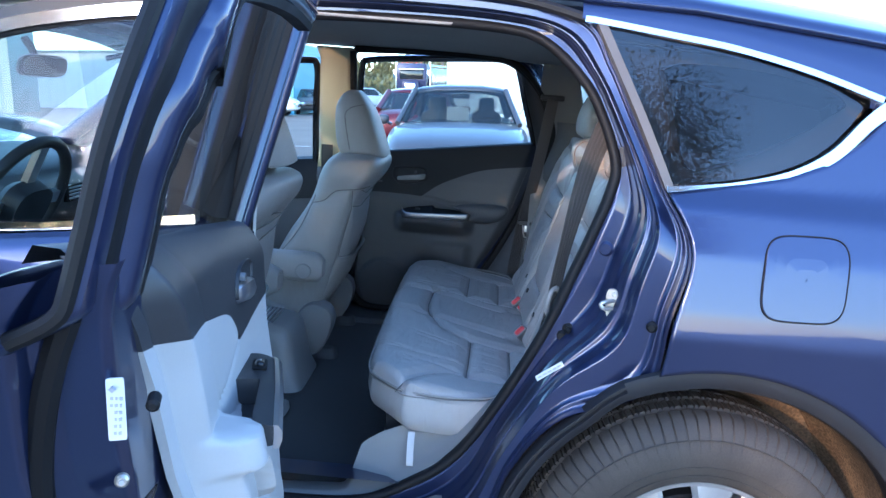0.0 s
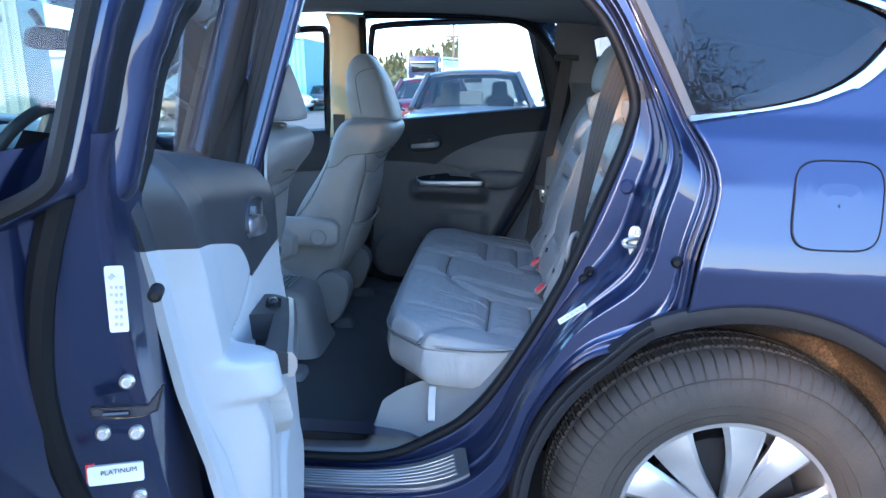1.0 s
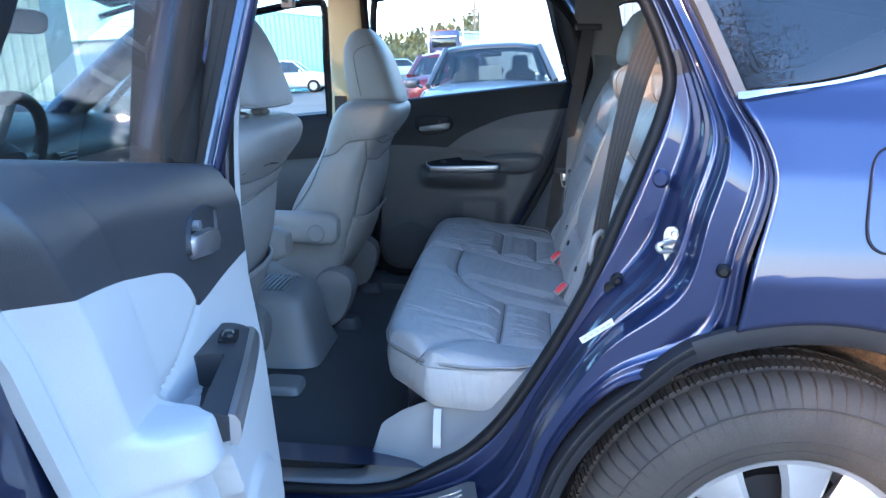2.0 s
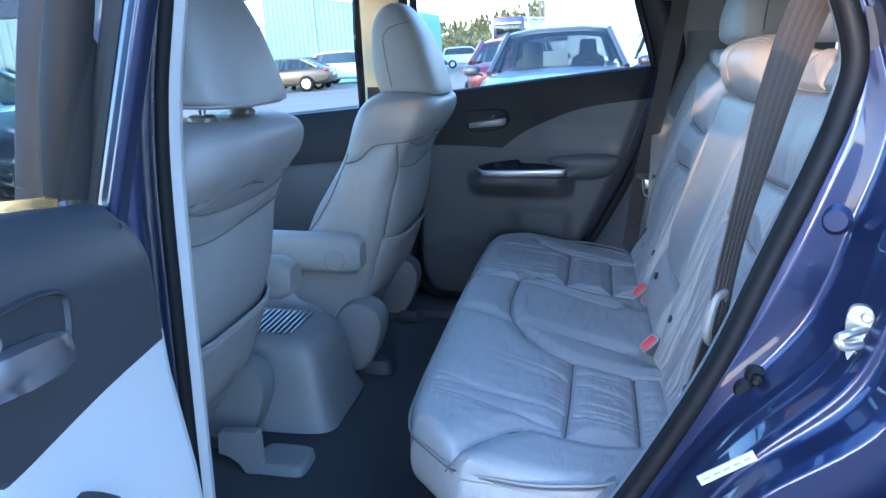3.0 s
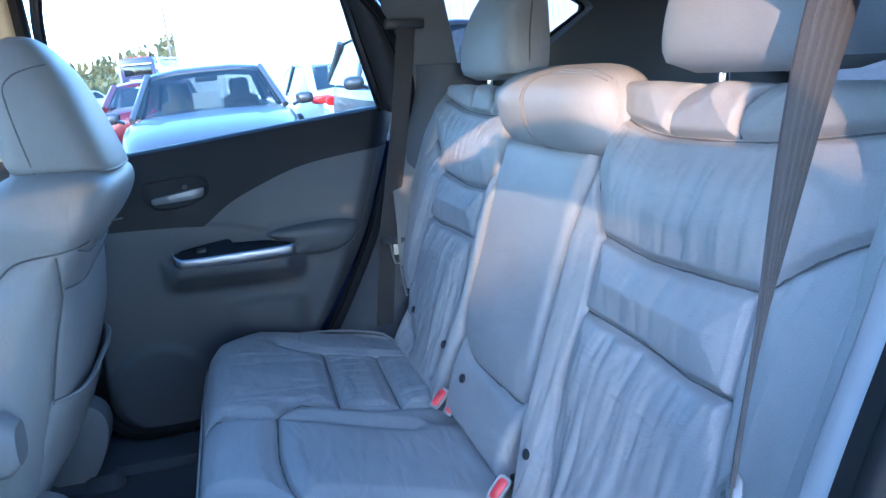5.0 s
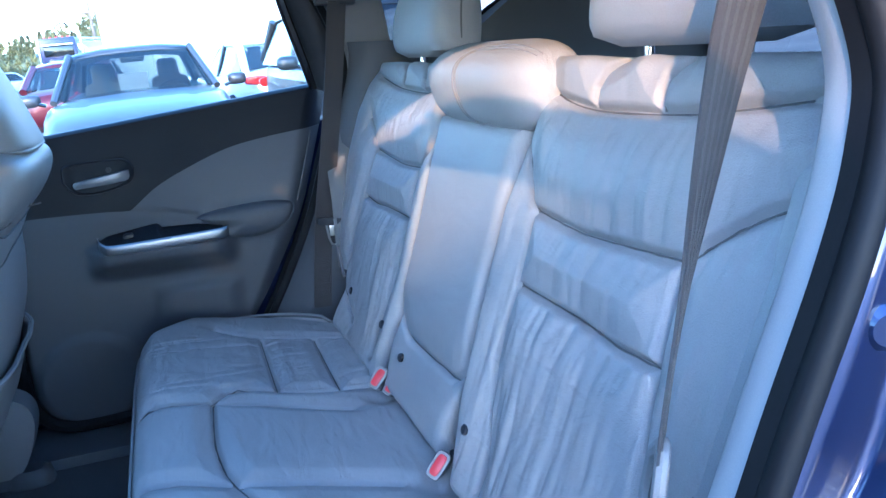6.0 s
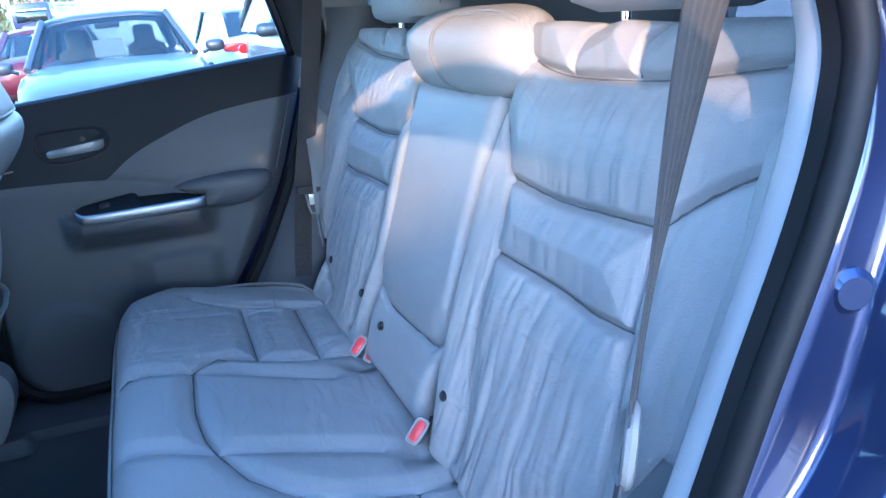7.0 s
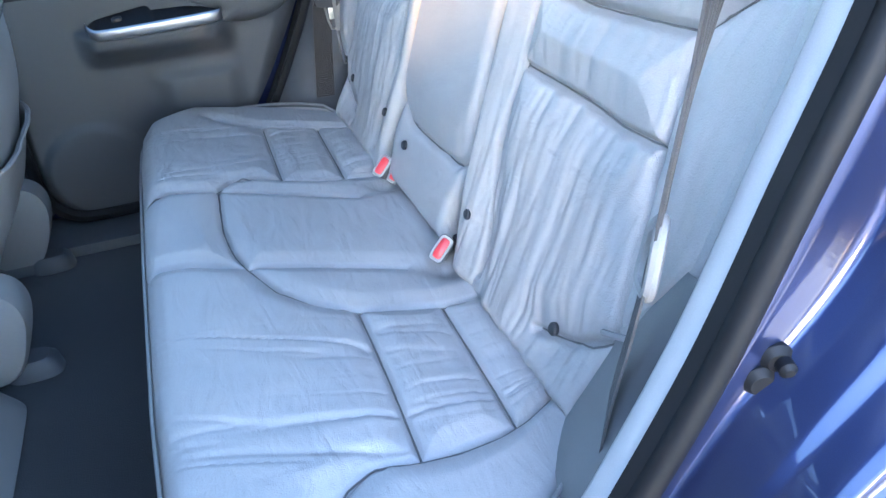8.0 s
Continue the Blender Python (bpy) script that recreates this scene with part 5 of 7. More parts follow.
        u = min(1.0, abs(x - (a + b) / 2) / ((a - b) / 2))
        return Vector((x0 + x, yc + sy * (w / 2 * (1 - u ** 3.6) ** (1 / 3.6) + .0004), zf + z))
    for sy in (-1, 1):
        part("stitched_seam", tube([rest_at(x, z, sy) for x, _, z in cr([(-.050, 0, .006), (-.062, 0, .06), (-.074, 0, .115), (-.076, 0, .140), (-.062, 0, .158), (-.036, 0, .168), (-.018, 0, .172)], 36)], .0014, 5), SEAM, rest)
    part("piping", tube([p + Vector((0, 0, -.001)) for p in seloop((x0 - .018, yc, zf + .004), .0825, .131, 3.6, 64)], .0022, 5, closed=True), LEATHER_D, rest)
    for sy in (-1, 1):
        part("post", tube([(x0 - .012, yc + sy * .068, 1.05), (x0 - .012, yc + sy * .068, zf + .02)], .006, 10), CHROME, rest, "chrome headrest post")
        part("post_guide", loft([seloop((x0 - .012, yc + sy * .068, z), r * 1.25, r, 3, 20) for z, r in ((1.060, .017), (1.079, .0165), (1.083, .013))]), HANDLE, rest)
    cush = []
    for x, z0, z1, w in ((-.70, .50, .60, .40), (-.67, .46, .625, .46), (-.55, .44, .63, .48), (-.38, .43, .60, .48), (-.24, .42, .575, .46), (-.18, .44, .55, .40)):
        cush.append(seloop((x0 + x, yc, (z0 + z1) / 2), (z1 - z0) / 2, w / 2, 3.5, 40, (0, 0, 1), (0, 1, 0)))
    part("seat_cushion", loft(cush), FRONTLEATHER_SHADE, s)
    part("seat_shell", loft([seloop((x0 + x, yc, z), .05, w / 2, 4, 32, (0, 0, 1), (0, 1, 0)) for x, z, w in ((-.62, .42, .40), (-.38, .41, .44), (-.24, .43, .43), (-.20, .46, .38))]), VINYL_SHADE, s)
    for sy in (-1, 1):
        # rounded cover over the recliner at the backrest's foot
        cov = [seloop((x0 - .150 + .012 * k, yc + sy * y, .462), .092 * k, .062 * k, 2.6, 36, (.35, 0, 1), (1, 0, -.35)) for y, k in ((.17, .98), (.228, 1.0), (.240, .93), (.245, .75))]
        part("recliner_cover", loft(cov), VINYL_F, s, "rounded grey plastic recliner cover")
        part("seat_rail", box((x0 - .66, yc + sy * .19 - .022, .350), (x0 - .10, yc + sy * .19 + .022, .378), .008), VINYL_SHADE, s)
        if yc < YC and sy > 0:
            x1 = x0 + .06
            foot = part("rail_cover", loft([seloop((x1 - .073, yc + .142, z), a, b, 5, 32) for z, a, b in ((.351, .056, .046), (.368, .054, .044), (.373, .049, .039))]), VINYL_F, s, "grey plastic cover on the seat rail's end")
            side_ = [(-.228, .436), (-.222, .441), (-.148, .446), (-.143, .441), (-.139, .372), (-.150, .353), (-.172, .353), (-.190, .374), (-.212, .388), (-.231, .392)]
            part("upright_flange", loft([[Vector((x1 + .038 + x + k * .0015 * (1 if x < -.18 else -1), yc + y, z)) for x, z in side_] for y, k in ((.092, 1), (.094, 0), (.112, 0), (.114, 1))]), VINYL_F, foot, smooth=False)
            continue
        part("rail_cover", loft([seloop((x0 - .095, yc + sy * .19, z), a, b, 3, 24) for z, a, b in ((.351, .045, .032), (.375, .04, .03), (.386, .028, .022))]), VINYL_SHADE, s)
    return s


drv = front_seat(.475, -1.055, "front_seat", "grey leather driver seat with a map pocket on its back", .030)
pas = front_seat(1.275, -.905, "front_seat", "grey leather passenger seat with its inner armrest down")
# armrest of the passenger seat
loops = []
for x, z, hh, hw in ((-1.34, .705, .030, .026), (-1.32, .705, .044, .034), (-1.15, .703, .046, .036), (-1.05, .700, .050, .036), (-1.015, .700, .046, .035), (-.998, .700, .030, .028)):
    loops.append(seloop((x, .985, z), hh, hw, 3.2, 32, (0, 0, 1), (0, 1, 0)))
arm = part("armrest", loft(loops), FRONTLEATHER_SHADE, pas, "padded grey leather armrest")
part("pivot_cover", disc((-1.058, .949, .692), (0, -1, 0), .026, .01, seg=32, bevel=.003), LEATHER_D, arm)
# armrest of the driver seat, hidden mostly
loops = [seloop((x, .785, .70), h, .034, 3.2, 24, (0, 0, 1), (0, 1, 0)) for x, h in ((-1.40, .03), (-1.36, .045), (-1.12, .048), (-1.09, .03))]
part("armrest", loft(loops), FRONTLEATHER_SHADE, drv)

# ================= centre console =================
con = thing("centre_console", "grey plastic centre console between the front seats", "console", (-1.3, .905, .352))
loops = []
for z, x0, x1, w in ((.355, -1.95, -1.005, .150), (.365, -1.95, -1.008, .146), (.40, -1.95, -1.025, .132), (.50, -1.95, -1.046, .122), (.530, -1.95, -1.056, .116), (.547, -1.94, -1.075, .106), (.556, -1.93, -1.105, .090)):
    loops.append(seloop(((x0 + x1) / 2, .875, z), (x1 - x0) / 2, w, 9, 64))
part("console_body", loft(loops), VINYL_F, con)
bm = bmesh.new()
for k in range(11):
    x = -1.258 + .0135 * k
    box((x, .805, .555), (x + .006, .945, .562), .001, 1, bm)
part("tray_ribs", bm, SATIN, con, "ribbed silver tray shutter")
# ================= belts and buckles =================
def buckle(x, y, z, twin=False):
    """A buckle whose end with the red button looks towards the seated hip."""
    b = thing("seat_belt_buckle", "grey seat belt buckle with a red release button", "buckle", (x, y, z - .05), group="rear buckles")
    ax = Vector((-.35, -.70, .50)).normalized()
    wide = Vector((.60, .05, .75))
    wide = (wide - ax * wide.dot(ax)).normalized()
    thin = ax.cross(wide)
    thin = thin if thin.z < 0 else -thin
    for k in range(2 if twin else 1):
        c = Vector((x, y, z)) + thin * (.024 * k) + Vector((.006 * k, 0, 0))
        loops = [seloop(c + ax * t, a, d, 4.5, 24, wide, thin) for t, a, d in ((-.07, .012, .007), (-.05, .019, .010), (-.004, .021, .0115), (.0, .020, .0105))]
        part("casing", loft(loops), LEATHER_D, b, "grey plastic casing")
        loops = [seloop(c + ax * t, a, d, 4.5, 20, wide, thin) for t, a, d in ((-.004, .0165, .0072), (.0022, .0160, .0068), (.003, .0145, .0058))]
        part("release_button", loft(loops), RED, b, "red release button")
    return b


B1, B2 = (-0.349, 0.735, 0.625), (-0.346, 1.04, 0.63)
buckle(*B1)
buckle(*B2, True)

belt = thing("seat_belt", "grey-brown webbing seat belt hanging beside the backrest", "seat belt", (-.30, .33, .62))
P = [(-.185, .322, 1.42), (-.225, .312, 1.30), (-.266, .302, 1.179), (-.293, .300, 1.035), (-.310, .300, .92), (-.318, .300, .828)]
webs = cr(P, 30)
part("webbing", strap(webs, [Vector((math.cos(a), math.sin(a), -.05)) for a in (radians(4 + 43 * smooth01((k - 8) / 14)) for k in range(30))], .046, .0022), WEBBING, belt)
WD = [Vector((math.cos(a), math.sin(a), -.05)) for a in (radians(4 + 43 * smooth01((k - 8) / 14)) for k in range(30))]
for off in (-.0135, -.0045, .0045, .0135):
    line = [p + w.normalized() * off for p, w in zip(webs, WD)]
    part("webbing_stripe", strap(line, WD, .0035, .0042), WEBBING_L, belt)
P2 = [(-.318, .302, .845), (-.330, .300, .78), (-.345, .299, .71), (-.358, .297, .63), (-.37, .295, .56)]
part("webbing", strap(cr(P2, 14), [Vector((.60, .8, 0))] * 14, .044, .0022), WEBBING, belt)
bm = tube(cr([(-.312, .300, .880), (-.324, .286, .874), (-.330, .281, .850), (-.330, .284, .826), (-.322, .298, .812), (-.314, .318, .815), (-.308, .322, .836), (-.309, .315, .864)], 36), .0062, 8, closed=True)
part("belt_guide", bm, LEATHER_D, belt, "grey plastic loop that holds the belt")
belt2 = thing("seat_belt", "dark webbing seat belt on the far rear pillar", "seat belt", (-.28, 1.56, .62))
part("webbing", strap(cr([(-.245, 1.535, 1.305), (-.262, 1.545, 1.15), (-.285, 1.555, .98), (-.315, 1.555, .80), (-.335, 1.55, .60)], 24), (1, .25, 0), .046, .0022), WEBBING, belt2)
part("belt_guide", box((-.292, 1.535, 1.300), (-.20, 1.56, 1.322), .006), BLACKPL, belt2)
tng = part("tongue", loft([seloop((-.302, y, .813), w, .009, 4, 24, (1, 0, -.1), (0, 0, 1)) for y, w in ((1.533, .030), (1.536, .033), (1.542, .033))]), BLACKPL, belt2, "black belt tongue with a steel catch")
part("steel_catch", tube([(-.312, 1.536, .806), (-.308, 1.536, .775), (-.302, 1.536, .757), (-.288, 1.536, .756), (-.283, 1.536, .775), (-.286, 1.536, .803)], .003, 6), ZINC, tng)
part("steel_catch", box((-.305, 1.535, .778), (-.287, 1.538, .806), .001), ZINC, tng)
belt3 = thing("seat_belt", "grey webbing of the front passenger belt on the pillar", "seat belt", (-1.1, 1.6, .6))
part("webbing", strap(cr([(-1.125, 1.575, 1.06), (-1.12, 1.592, .8), (-1.11, 1.590, .5)], 16), (1, 0, 0), .046, .0022), WEBBING, belt3)

# ================= dashboard =================
dash = thing("dashboard", "dark grey dashboard behind the steering wheel", "dashboard", (-2.0, YC, .7))
bm, _ = grid([[Vector((x, y, z + .03 * math.exp(-((y - .52) / .2) ** 2))) for y in [.25 + 1.32 * k / 24 for k in range(25)]] for x, z in ((-2.44, .97), (-2.2, .985), (-2.0, .975), (-1.93, .95), (-1.90, .90), (-1.90, .80), (-1.98, .68), (-2.1, .60))])
part("dash_top", bm, BLACKPL, dash)
for y in (.40, .75, 1.07):
    v = part("air_vent", box((-1.912, y - .05, .84), (-1.885, y + .05, .90), .006), GLOSSBLK, dash)
    for k in range(4):
        part("vent_slat", box((-1.888, y - .042, .851 + k * .012), (-1.880, y + .042, .855 + k * .012)), SATIN, v)
sw = thing("steering_wheel", "dark grey leather-rimmed steering wheel", "steering wheel", (-1.72, .50, .93))
q = Euler((0, radians(-65), 0)).to_matrix()
cw = Vector((-1.72, .50, .93))
part("rim", tube([cw + q @ Vector((.185 * math.cos(a), .185 * math.sin(a), 0)) for a in (2 * math.pi * k / 48 for k in range(48))], .016, 10, closed=True), BLACKPL, sw)
part("hub", loft([seloop(cw + q @ Vector((0, 0, h)), .07 * s, .085 * s, 3, 28, q @ Vector((1, 0, 0)), q @ Vector((0, 1, 0))) for h, s in ((-.04, .9), (.0, 1.0), (.02, .8))]), BLACKPL, sw)
for a in (0, math.pi, -math.pi / 2):
    d = q @ Vector((math.sin(a + math.pi / 2) * 0 + math.cos(a + math.pi / 2), math.sin(a + math.pi / 2), 0))
    part("spoke", strap([cw + d * .05, cw + d * .18], q @ Vector((-math.sin(a + math.pi / 2), math.cos(a + math.pi / 2), 0)), .035, .018), SATIN, sw)
mir = thing("rear_view_mirror", "black rear-view mirror hanging at the windscreen", "mirror", (-1.90, 1.0, 1.33))
loops = [seloop((-1.94 + d, 1.0, 1.285), .036 * s, .125 * s, 4, 32, (.2, 0, 1), (0, 1, 0)) for d, s in ((-.03, .7), (-.012, .96), (.004, 1.0), (.008, .95))]
part("housing", loft(loops), BLACKPL, mir)
part("mirror_glass", loft([seloop((-1.94 + d, 1.0, 1.285), .031, .118, 4, 32, (.2, 0, 1), (0, 1, 0)) for d in (.007, .0105)]), MIRROR, mir)
part("stalk", tube([(-1.96, 1.0, 1.30), (-1.98, 1.0, 1.345), (-2.0, 1.0, 1.37)], .012, 8), BLACKPL, mir)

# ================= the open rear door =================
HINGE, SWING = Vector((-1.053, .023, 0)), radians(-82.9)
SW = Matrix.Translation(HINGE) @ Matrix.Rotation(SWING, 4, "Z") @ Matrix.Translation(-HINGE)


def opened(p):
    return SW @ Vector(p)


# outer skin
rows = []
for v in range(31):
    row = []
    for u in range(41):
        x = -.6
        for _ in range(5):
            zlo, zhi = .30, interp(x, [(-1.05, 1.01), (-.15, 1.14)])
            z = zlo + (zhi - zlo) * v / 30
            xs = interp(z, sorted((p.z, p.x) for p in SHUT_L if p.x > -.6 and p.z < 1.16)) - .004
            x = -1.045 + (xs + 1.045) * u / 40
        row.append(opened((x, ybody(z), z)))
    rows.append(row)
bm, _ = grid(rows)
odoor = solid(part("rear_door", bm, PAINT, suv, "blue rear door, swung wide open"), .004, 1)

def rear_edge(z):
    return interp(z, [(.36, -.555), (.55, -.505), (.66, -.472), (.74, -.448), (.87, -.400), (.98, -.362), (1.03, -.335), (1.13, -.288)])


# the shut face round its edge
DSTEPS = [(.0, .0), (.012, .03), (.03, .05), (.30, .10), (.52, .14), (.62, .17), (.68, .26), (.72, .34), (.84, .40), (.90, .50), (.94, .70), (1.0, .735), (1.05, .735)]
rows = [[opened(between(i, f, g)) for i in range(8, 69)] for f, g in creased(DSTEPS)]
face = part("shut_face", grid(rows)[0], PAINT, odoor, "blue painted metal edge of the door")
# flat sheet between the seal's line and the inner panel
rows = []
for k in range(34):
    z = .37 + .78 * k / 33
    xs = xrear(z) + .016
    rows.append([opened((xs + (rear_edge(z) - .05 - xs) * f, .147 - .004 * f, z)) for f in (0, .3, .6, 1)])
part("inner_sheet", grid(rows)[0], PAINT, odoor)
# weather strip on the flange
strip_line = []
for i in range(8, NS):
    g = interp(between(i, .8, .4).z, [(.5, .30), (.84, .33), (.99, .41), (1.06, .53), (1.2, .70), (1.5, .80)])
    f = interp(g, [(b, a) for a, b in DSTEPS[:-2]])
    if between(i, f, g).z < 1.12:
        strip_line.append(opened(between(i, f, g) + Vector((.002, -.003, 0))))
strip_line = [sum((strip_line[min(max(k + q, 0), len(strip_line) - 1)] for q in range(-6, 7)), Vector()) / 13 for k in range(len(strip_line))]
part("weather_strip", tube(strip_line, .012, 8), RUBBER, odoor, "black rubber weather strip")


# window frame above the waist: two ribs with a seal between them, then the glass run
FRAME_O = cr([(-.192, .127, 1.075), (-.199, .135, 1.10), (-.206, .143, 1.135), (-.213, .152, 1.18), (-.222, .167, 1.25), (-.245, .188, 1.33), (-.30, .208, 1.42), (-.42, .222, 1.475), (-.75, .228, 1.49), (-1.02, .228, 1.48)], 60)


def upright(i, w, d):
    """A point w inwards from the frame's outer line and d towards the cabin."""
    p = FRAME_O[i]
    t = FRAME_O[min(i + 1, 59)] - FRAME_O[max(i - 1, 0)]
    n = Vector((-t.z, 0, t.x)).normalized()
    return opened(p + n * w * interp(i, [(0, 1.0), (38, 1.0), (46, .55), (59, .5)]) + Vector((0, d - .05 * (1 - smooth01(i / 10)), 0)))


for name, mat, prof in (("window_frame", PAINT, [(.0, -.006), (.0, .0), (.003, .006), (.012, .009), (.026, .008), (.030, .003), (.031, -.008)]),
                        ("frame_seal", RUBBER, [(.029, -.006), (.040, .003), (.070, .003), (.086, -.008)]),
                        ("window_frame", PAINT, [(.084, -.008), (.088, .008), (.094, .013), (.108, .014), (.130, .010), (.145, .005), (.150, -.004)]),
                        ("glass_run", RUBBER, [(.148, -.002), (.152, .006), (.175, .002), (.177, -.02)])):
    rows = [[upright(i, f, d) for i in range(60)] for f, d in prof]
    part(name, grid(rows)[0], mat, odoor)
part("frame_seal", tube([upright(i, -.006, -.004) for i in range(4, 60)], .008, 8), RUBBER, odoor)
W3 = SW.to_3x3()
# the frame's front upright, seen along its inner side: glass run, ribs and the corner towards the cabin
# the black reaches over painted ribs, darkened so they show no bright sky
FRONT_POST = (("glass_run", RUBBER, [(-1.120, .052), (-1.095, .060), (-1.086, .070), (-1.080, .079), (-1.074, .085), (-1.070, .084), (-1.063, .091), (-1.056, .102), (-1.050, .104), (-1.046, .111), (-1.041, .119)]),
              ("window_frame", PAINT, [(-1.043, .117), (-1.040, .123), (-1.038, .126), (-1.028, .136), (-1.021, .140), (-1.019, .145), (-1.024, .151), (-1.045, .152), (-1.075, .130)]))
for name, mat, prof in FRONT_POST:
    rows = [[opened((x, y + .27 * (z - 1.12), z)) for z in [.99 + .47 * k / 12 for k in range(13)]] for x, y in creased(prof, .0012)]
    part(name, grid(rows)[0], mat, odoor)
bm = bmesh.new()
G = [(-1.09, 1.01), (-.60, 1.08), (-.26, 1.125), (-.275, 1.20), (-.32, 1.32), (-.41, 1.415), (-.60, 1.44), (-1.09, 1.435)]
bm.faces.new([bm.verts.new(opened((x, .092 + .27 * (z - 1.05) - .035 * smooth01((-x - .6) / .4), z))) for x, z in G])
bmesh.ops.triangulate(bm, faces=bm.faces[:])
part("window_pane", bm, DOORGLASS, odoor, "dark privacy glass", smooth=False)

# the inner panel
ARC_D = [(-1.05, .899), (-.90, .899), (-.775, .893), (-.752, .897), (-.735, .922), (-.70, .950), (-.66, .965), (-.60, .979), (-.50, 1.000), (-.40, 1.018), (-.30, 1.036)]


def panel_y(x, z):
    y = interp(z, [(.34, .212), (.50, .205), (.74, .184), (.85, .167), (.95, .160), (1.05, .154), (1.13, .140)])
    # the top rolls away towards the glass; rounded front end and the turned-back rear border with its darker slope
    y -= .030 * max(0, 1 - max(0, 1.030 + .150 * (x + 1.0) - z) / .060) ** 2
    y -= .012 * (1 - smooth01((x + 1.035) / .03))
    e = rear_edge(z) - x
    y -= interp(e, [(.0, .016), (.003, .006), (.030, .005), (.034, .008), (.040, .006), (.074, -.018), (.080, -.020), (.20, .0)])
    # armrest: flat on top, its lip hanging over and drooping forwards
    out = .058 * smooth01((x + .80) / .22) * smooth01((-.450 - x) / .085)
    top = interp(x, [(-.80, .795), (-.60, .808), (-.575, .848), (-.46, .862), (-.39, .872)])
    low = top - .050 - .075 * smooth01((-.545 - x) / .13)
    y += out * smooth01((top + .008 - z) / .014) * (1 - .5 * smooth01((low - z) / .010)) * (1 - smooth01((low - z) / .30))
    y -= .005 * math.exp(-((z - low + .004) / .004) ** 2) * smooth01(out / .03)
    # groove round the insert
    gz = [(-.755, .897), (-.72, .880), (-.66, .858), (-.60, .850)]
    y -= .004 * math.exp(-(dist_line(x, z, gz) / .004) ** 2)
    # speaker and pocket low down
    y += .010 * smooth01((.12 - math.hypot(x + .868, z - .485)) / .02)
    return y


def panel(zlo, zhi, nu, nv):
    rows = []
    for v in range(nv + 1):
        row = []
        for u in range(nu + 1):
            x = -1.0 + .7 * u / nu
            for _ in range(5):
                z = zlo(x) + (zhi(x) - zlo(x)) * v / nv
                x = -1.035 + (rear_edge(z) + 1.035) * u / nu
            row.append(opened((x, panel_y(x, z), z)))
        rows.append(row)
    return grid(rows)[0]


ARC_S = [(p.x, p.z) for p in cr([(x, 0, z) for x, z in ARC_D], 90)]
arc = lambda x: interp(x, ARC_S)
belt_d = lambda x: 1.030 + .150 * (x + 1.0)
foot = lambda x: .355
# the lighter copy of the door-top black, for the daylight on this door
part("upper_trim", panel(arc, belt_d, 220, 60), LITBLACK, odoor, "black soft upper panel of the door")
part("lower_trim", panel(foot, arc, 220, 120), WHITEPL, odoor, "pale grey moulded lower panel of the door")
rows = [[opened((x, panel_y(x, belt_d(x)) + d, belt_d(x) + h)) for x in [-1.03 + .74 * k / 30 for k in range(31)]] for d, h in ((0, 0), (-.006, .006), (-.03, .008), (-.04, -.01))]
part("window_ledge", grid(rows)[0], LITBLACK, odoor)
# switch tray with its finger well and the silver rail on its edge
yo = lambda x: interp(x, [(-.83, .200), (-.818, .212), (-.70, .231), (-.56, .249)])
zt = lambda x: interp(x, [(-.83, .838), (-.70, .843), (-.56, .843)])
yi = lambda x: panel_y(x, .90) - .006
XT = [-.832 + .272 * k / 34 for k in range(35)]
tray = []
for x in XT:
    a, b = yi(x), yo(x)
    well = smooth01((x + .712) / .008) * smooth01((-.582 - x) / .008)
    row = []
    for f in [0, .04, .10, .18, .40, .62, .66, .70, .85, 1.0]:
        h = -.040 * well * (1 if .10 < f < .65 else 0)
        row.append((x, a + (b - a) * f, zt(x) + h + .004 * math.sin(math.pi * f)))
    row += [(x, b, zt(x) - .028), (x, a, zt(x) - .05)]
    tray.append([opened(p) for p in row])
bm = loft(tray)
tr = part("pull_tray", bm, BLACKPL, odoor, "black window switch tray with a finger well")
loops = []
for x in XT[1:]:
    loops.append([opened((x, yo(x) + a, zt(x) + b)) for a, b in ((-.001, .002), (.006, .001), (.011, -.006), (.012, -.020), (.008, -.032), (-.001, -.034))])
part("pull_rail", loft(loops), SATIN, odoor, "satin silver pull rail")
c = Vector((-.772, .194, .8455))
sw_ = part("switch_well", loft([seloop(opened(c + Vector((0, 0, t))), .022, .012, 5, 20, W3 @ Vector((1, .12, 0)), W3 @ Vector((-.12, 1, 0))) for t in (-.004, .0015)]), RUBBER, tr)
part("window_switch", loft([seloop(opened(c + Vector((0, 0, t))), .012 * s, .008 * s, 4, 16, W3 @ Vector((1, .12, 0)), W3 @ Vector((-.12, 1, 0))) for t, s in ((.0, 1), (.005, .95), (.007, .7))]), GLOSSBLK, tr)
# inside handle in its recess
RC = [(-.792, 1.010), (-.830, 1.008), (-.862, 1.000), (-.866, .985), (-.858, .955), (-.846, .943), (-.80, .950), (-.752, .960), (-.742, .968), (-.748, .99), (-.765, 1.006)]
ring = cr([(x, 0, z) for x, z in RC + RC[:1]], 45)[:-1]
mid = Vector((-.806, 0, .977))
rows = [[opened((q.x, panel_y(q.x, q.z) + d, q.z)) for q in (p.lerp(mid, s) for p in ring)] for s, d in ((-.03, .0), (.0, .005), (.06, .005), (.10, .0015), (.5, .001), (.95, .001))]
rc = part("handle_recess", grid(rows, close=True)[0], BLACKPL, odoor, "gloss black handle recess")
hl = []
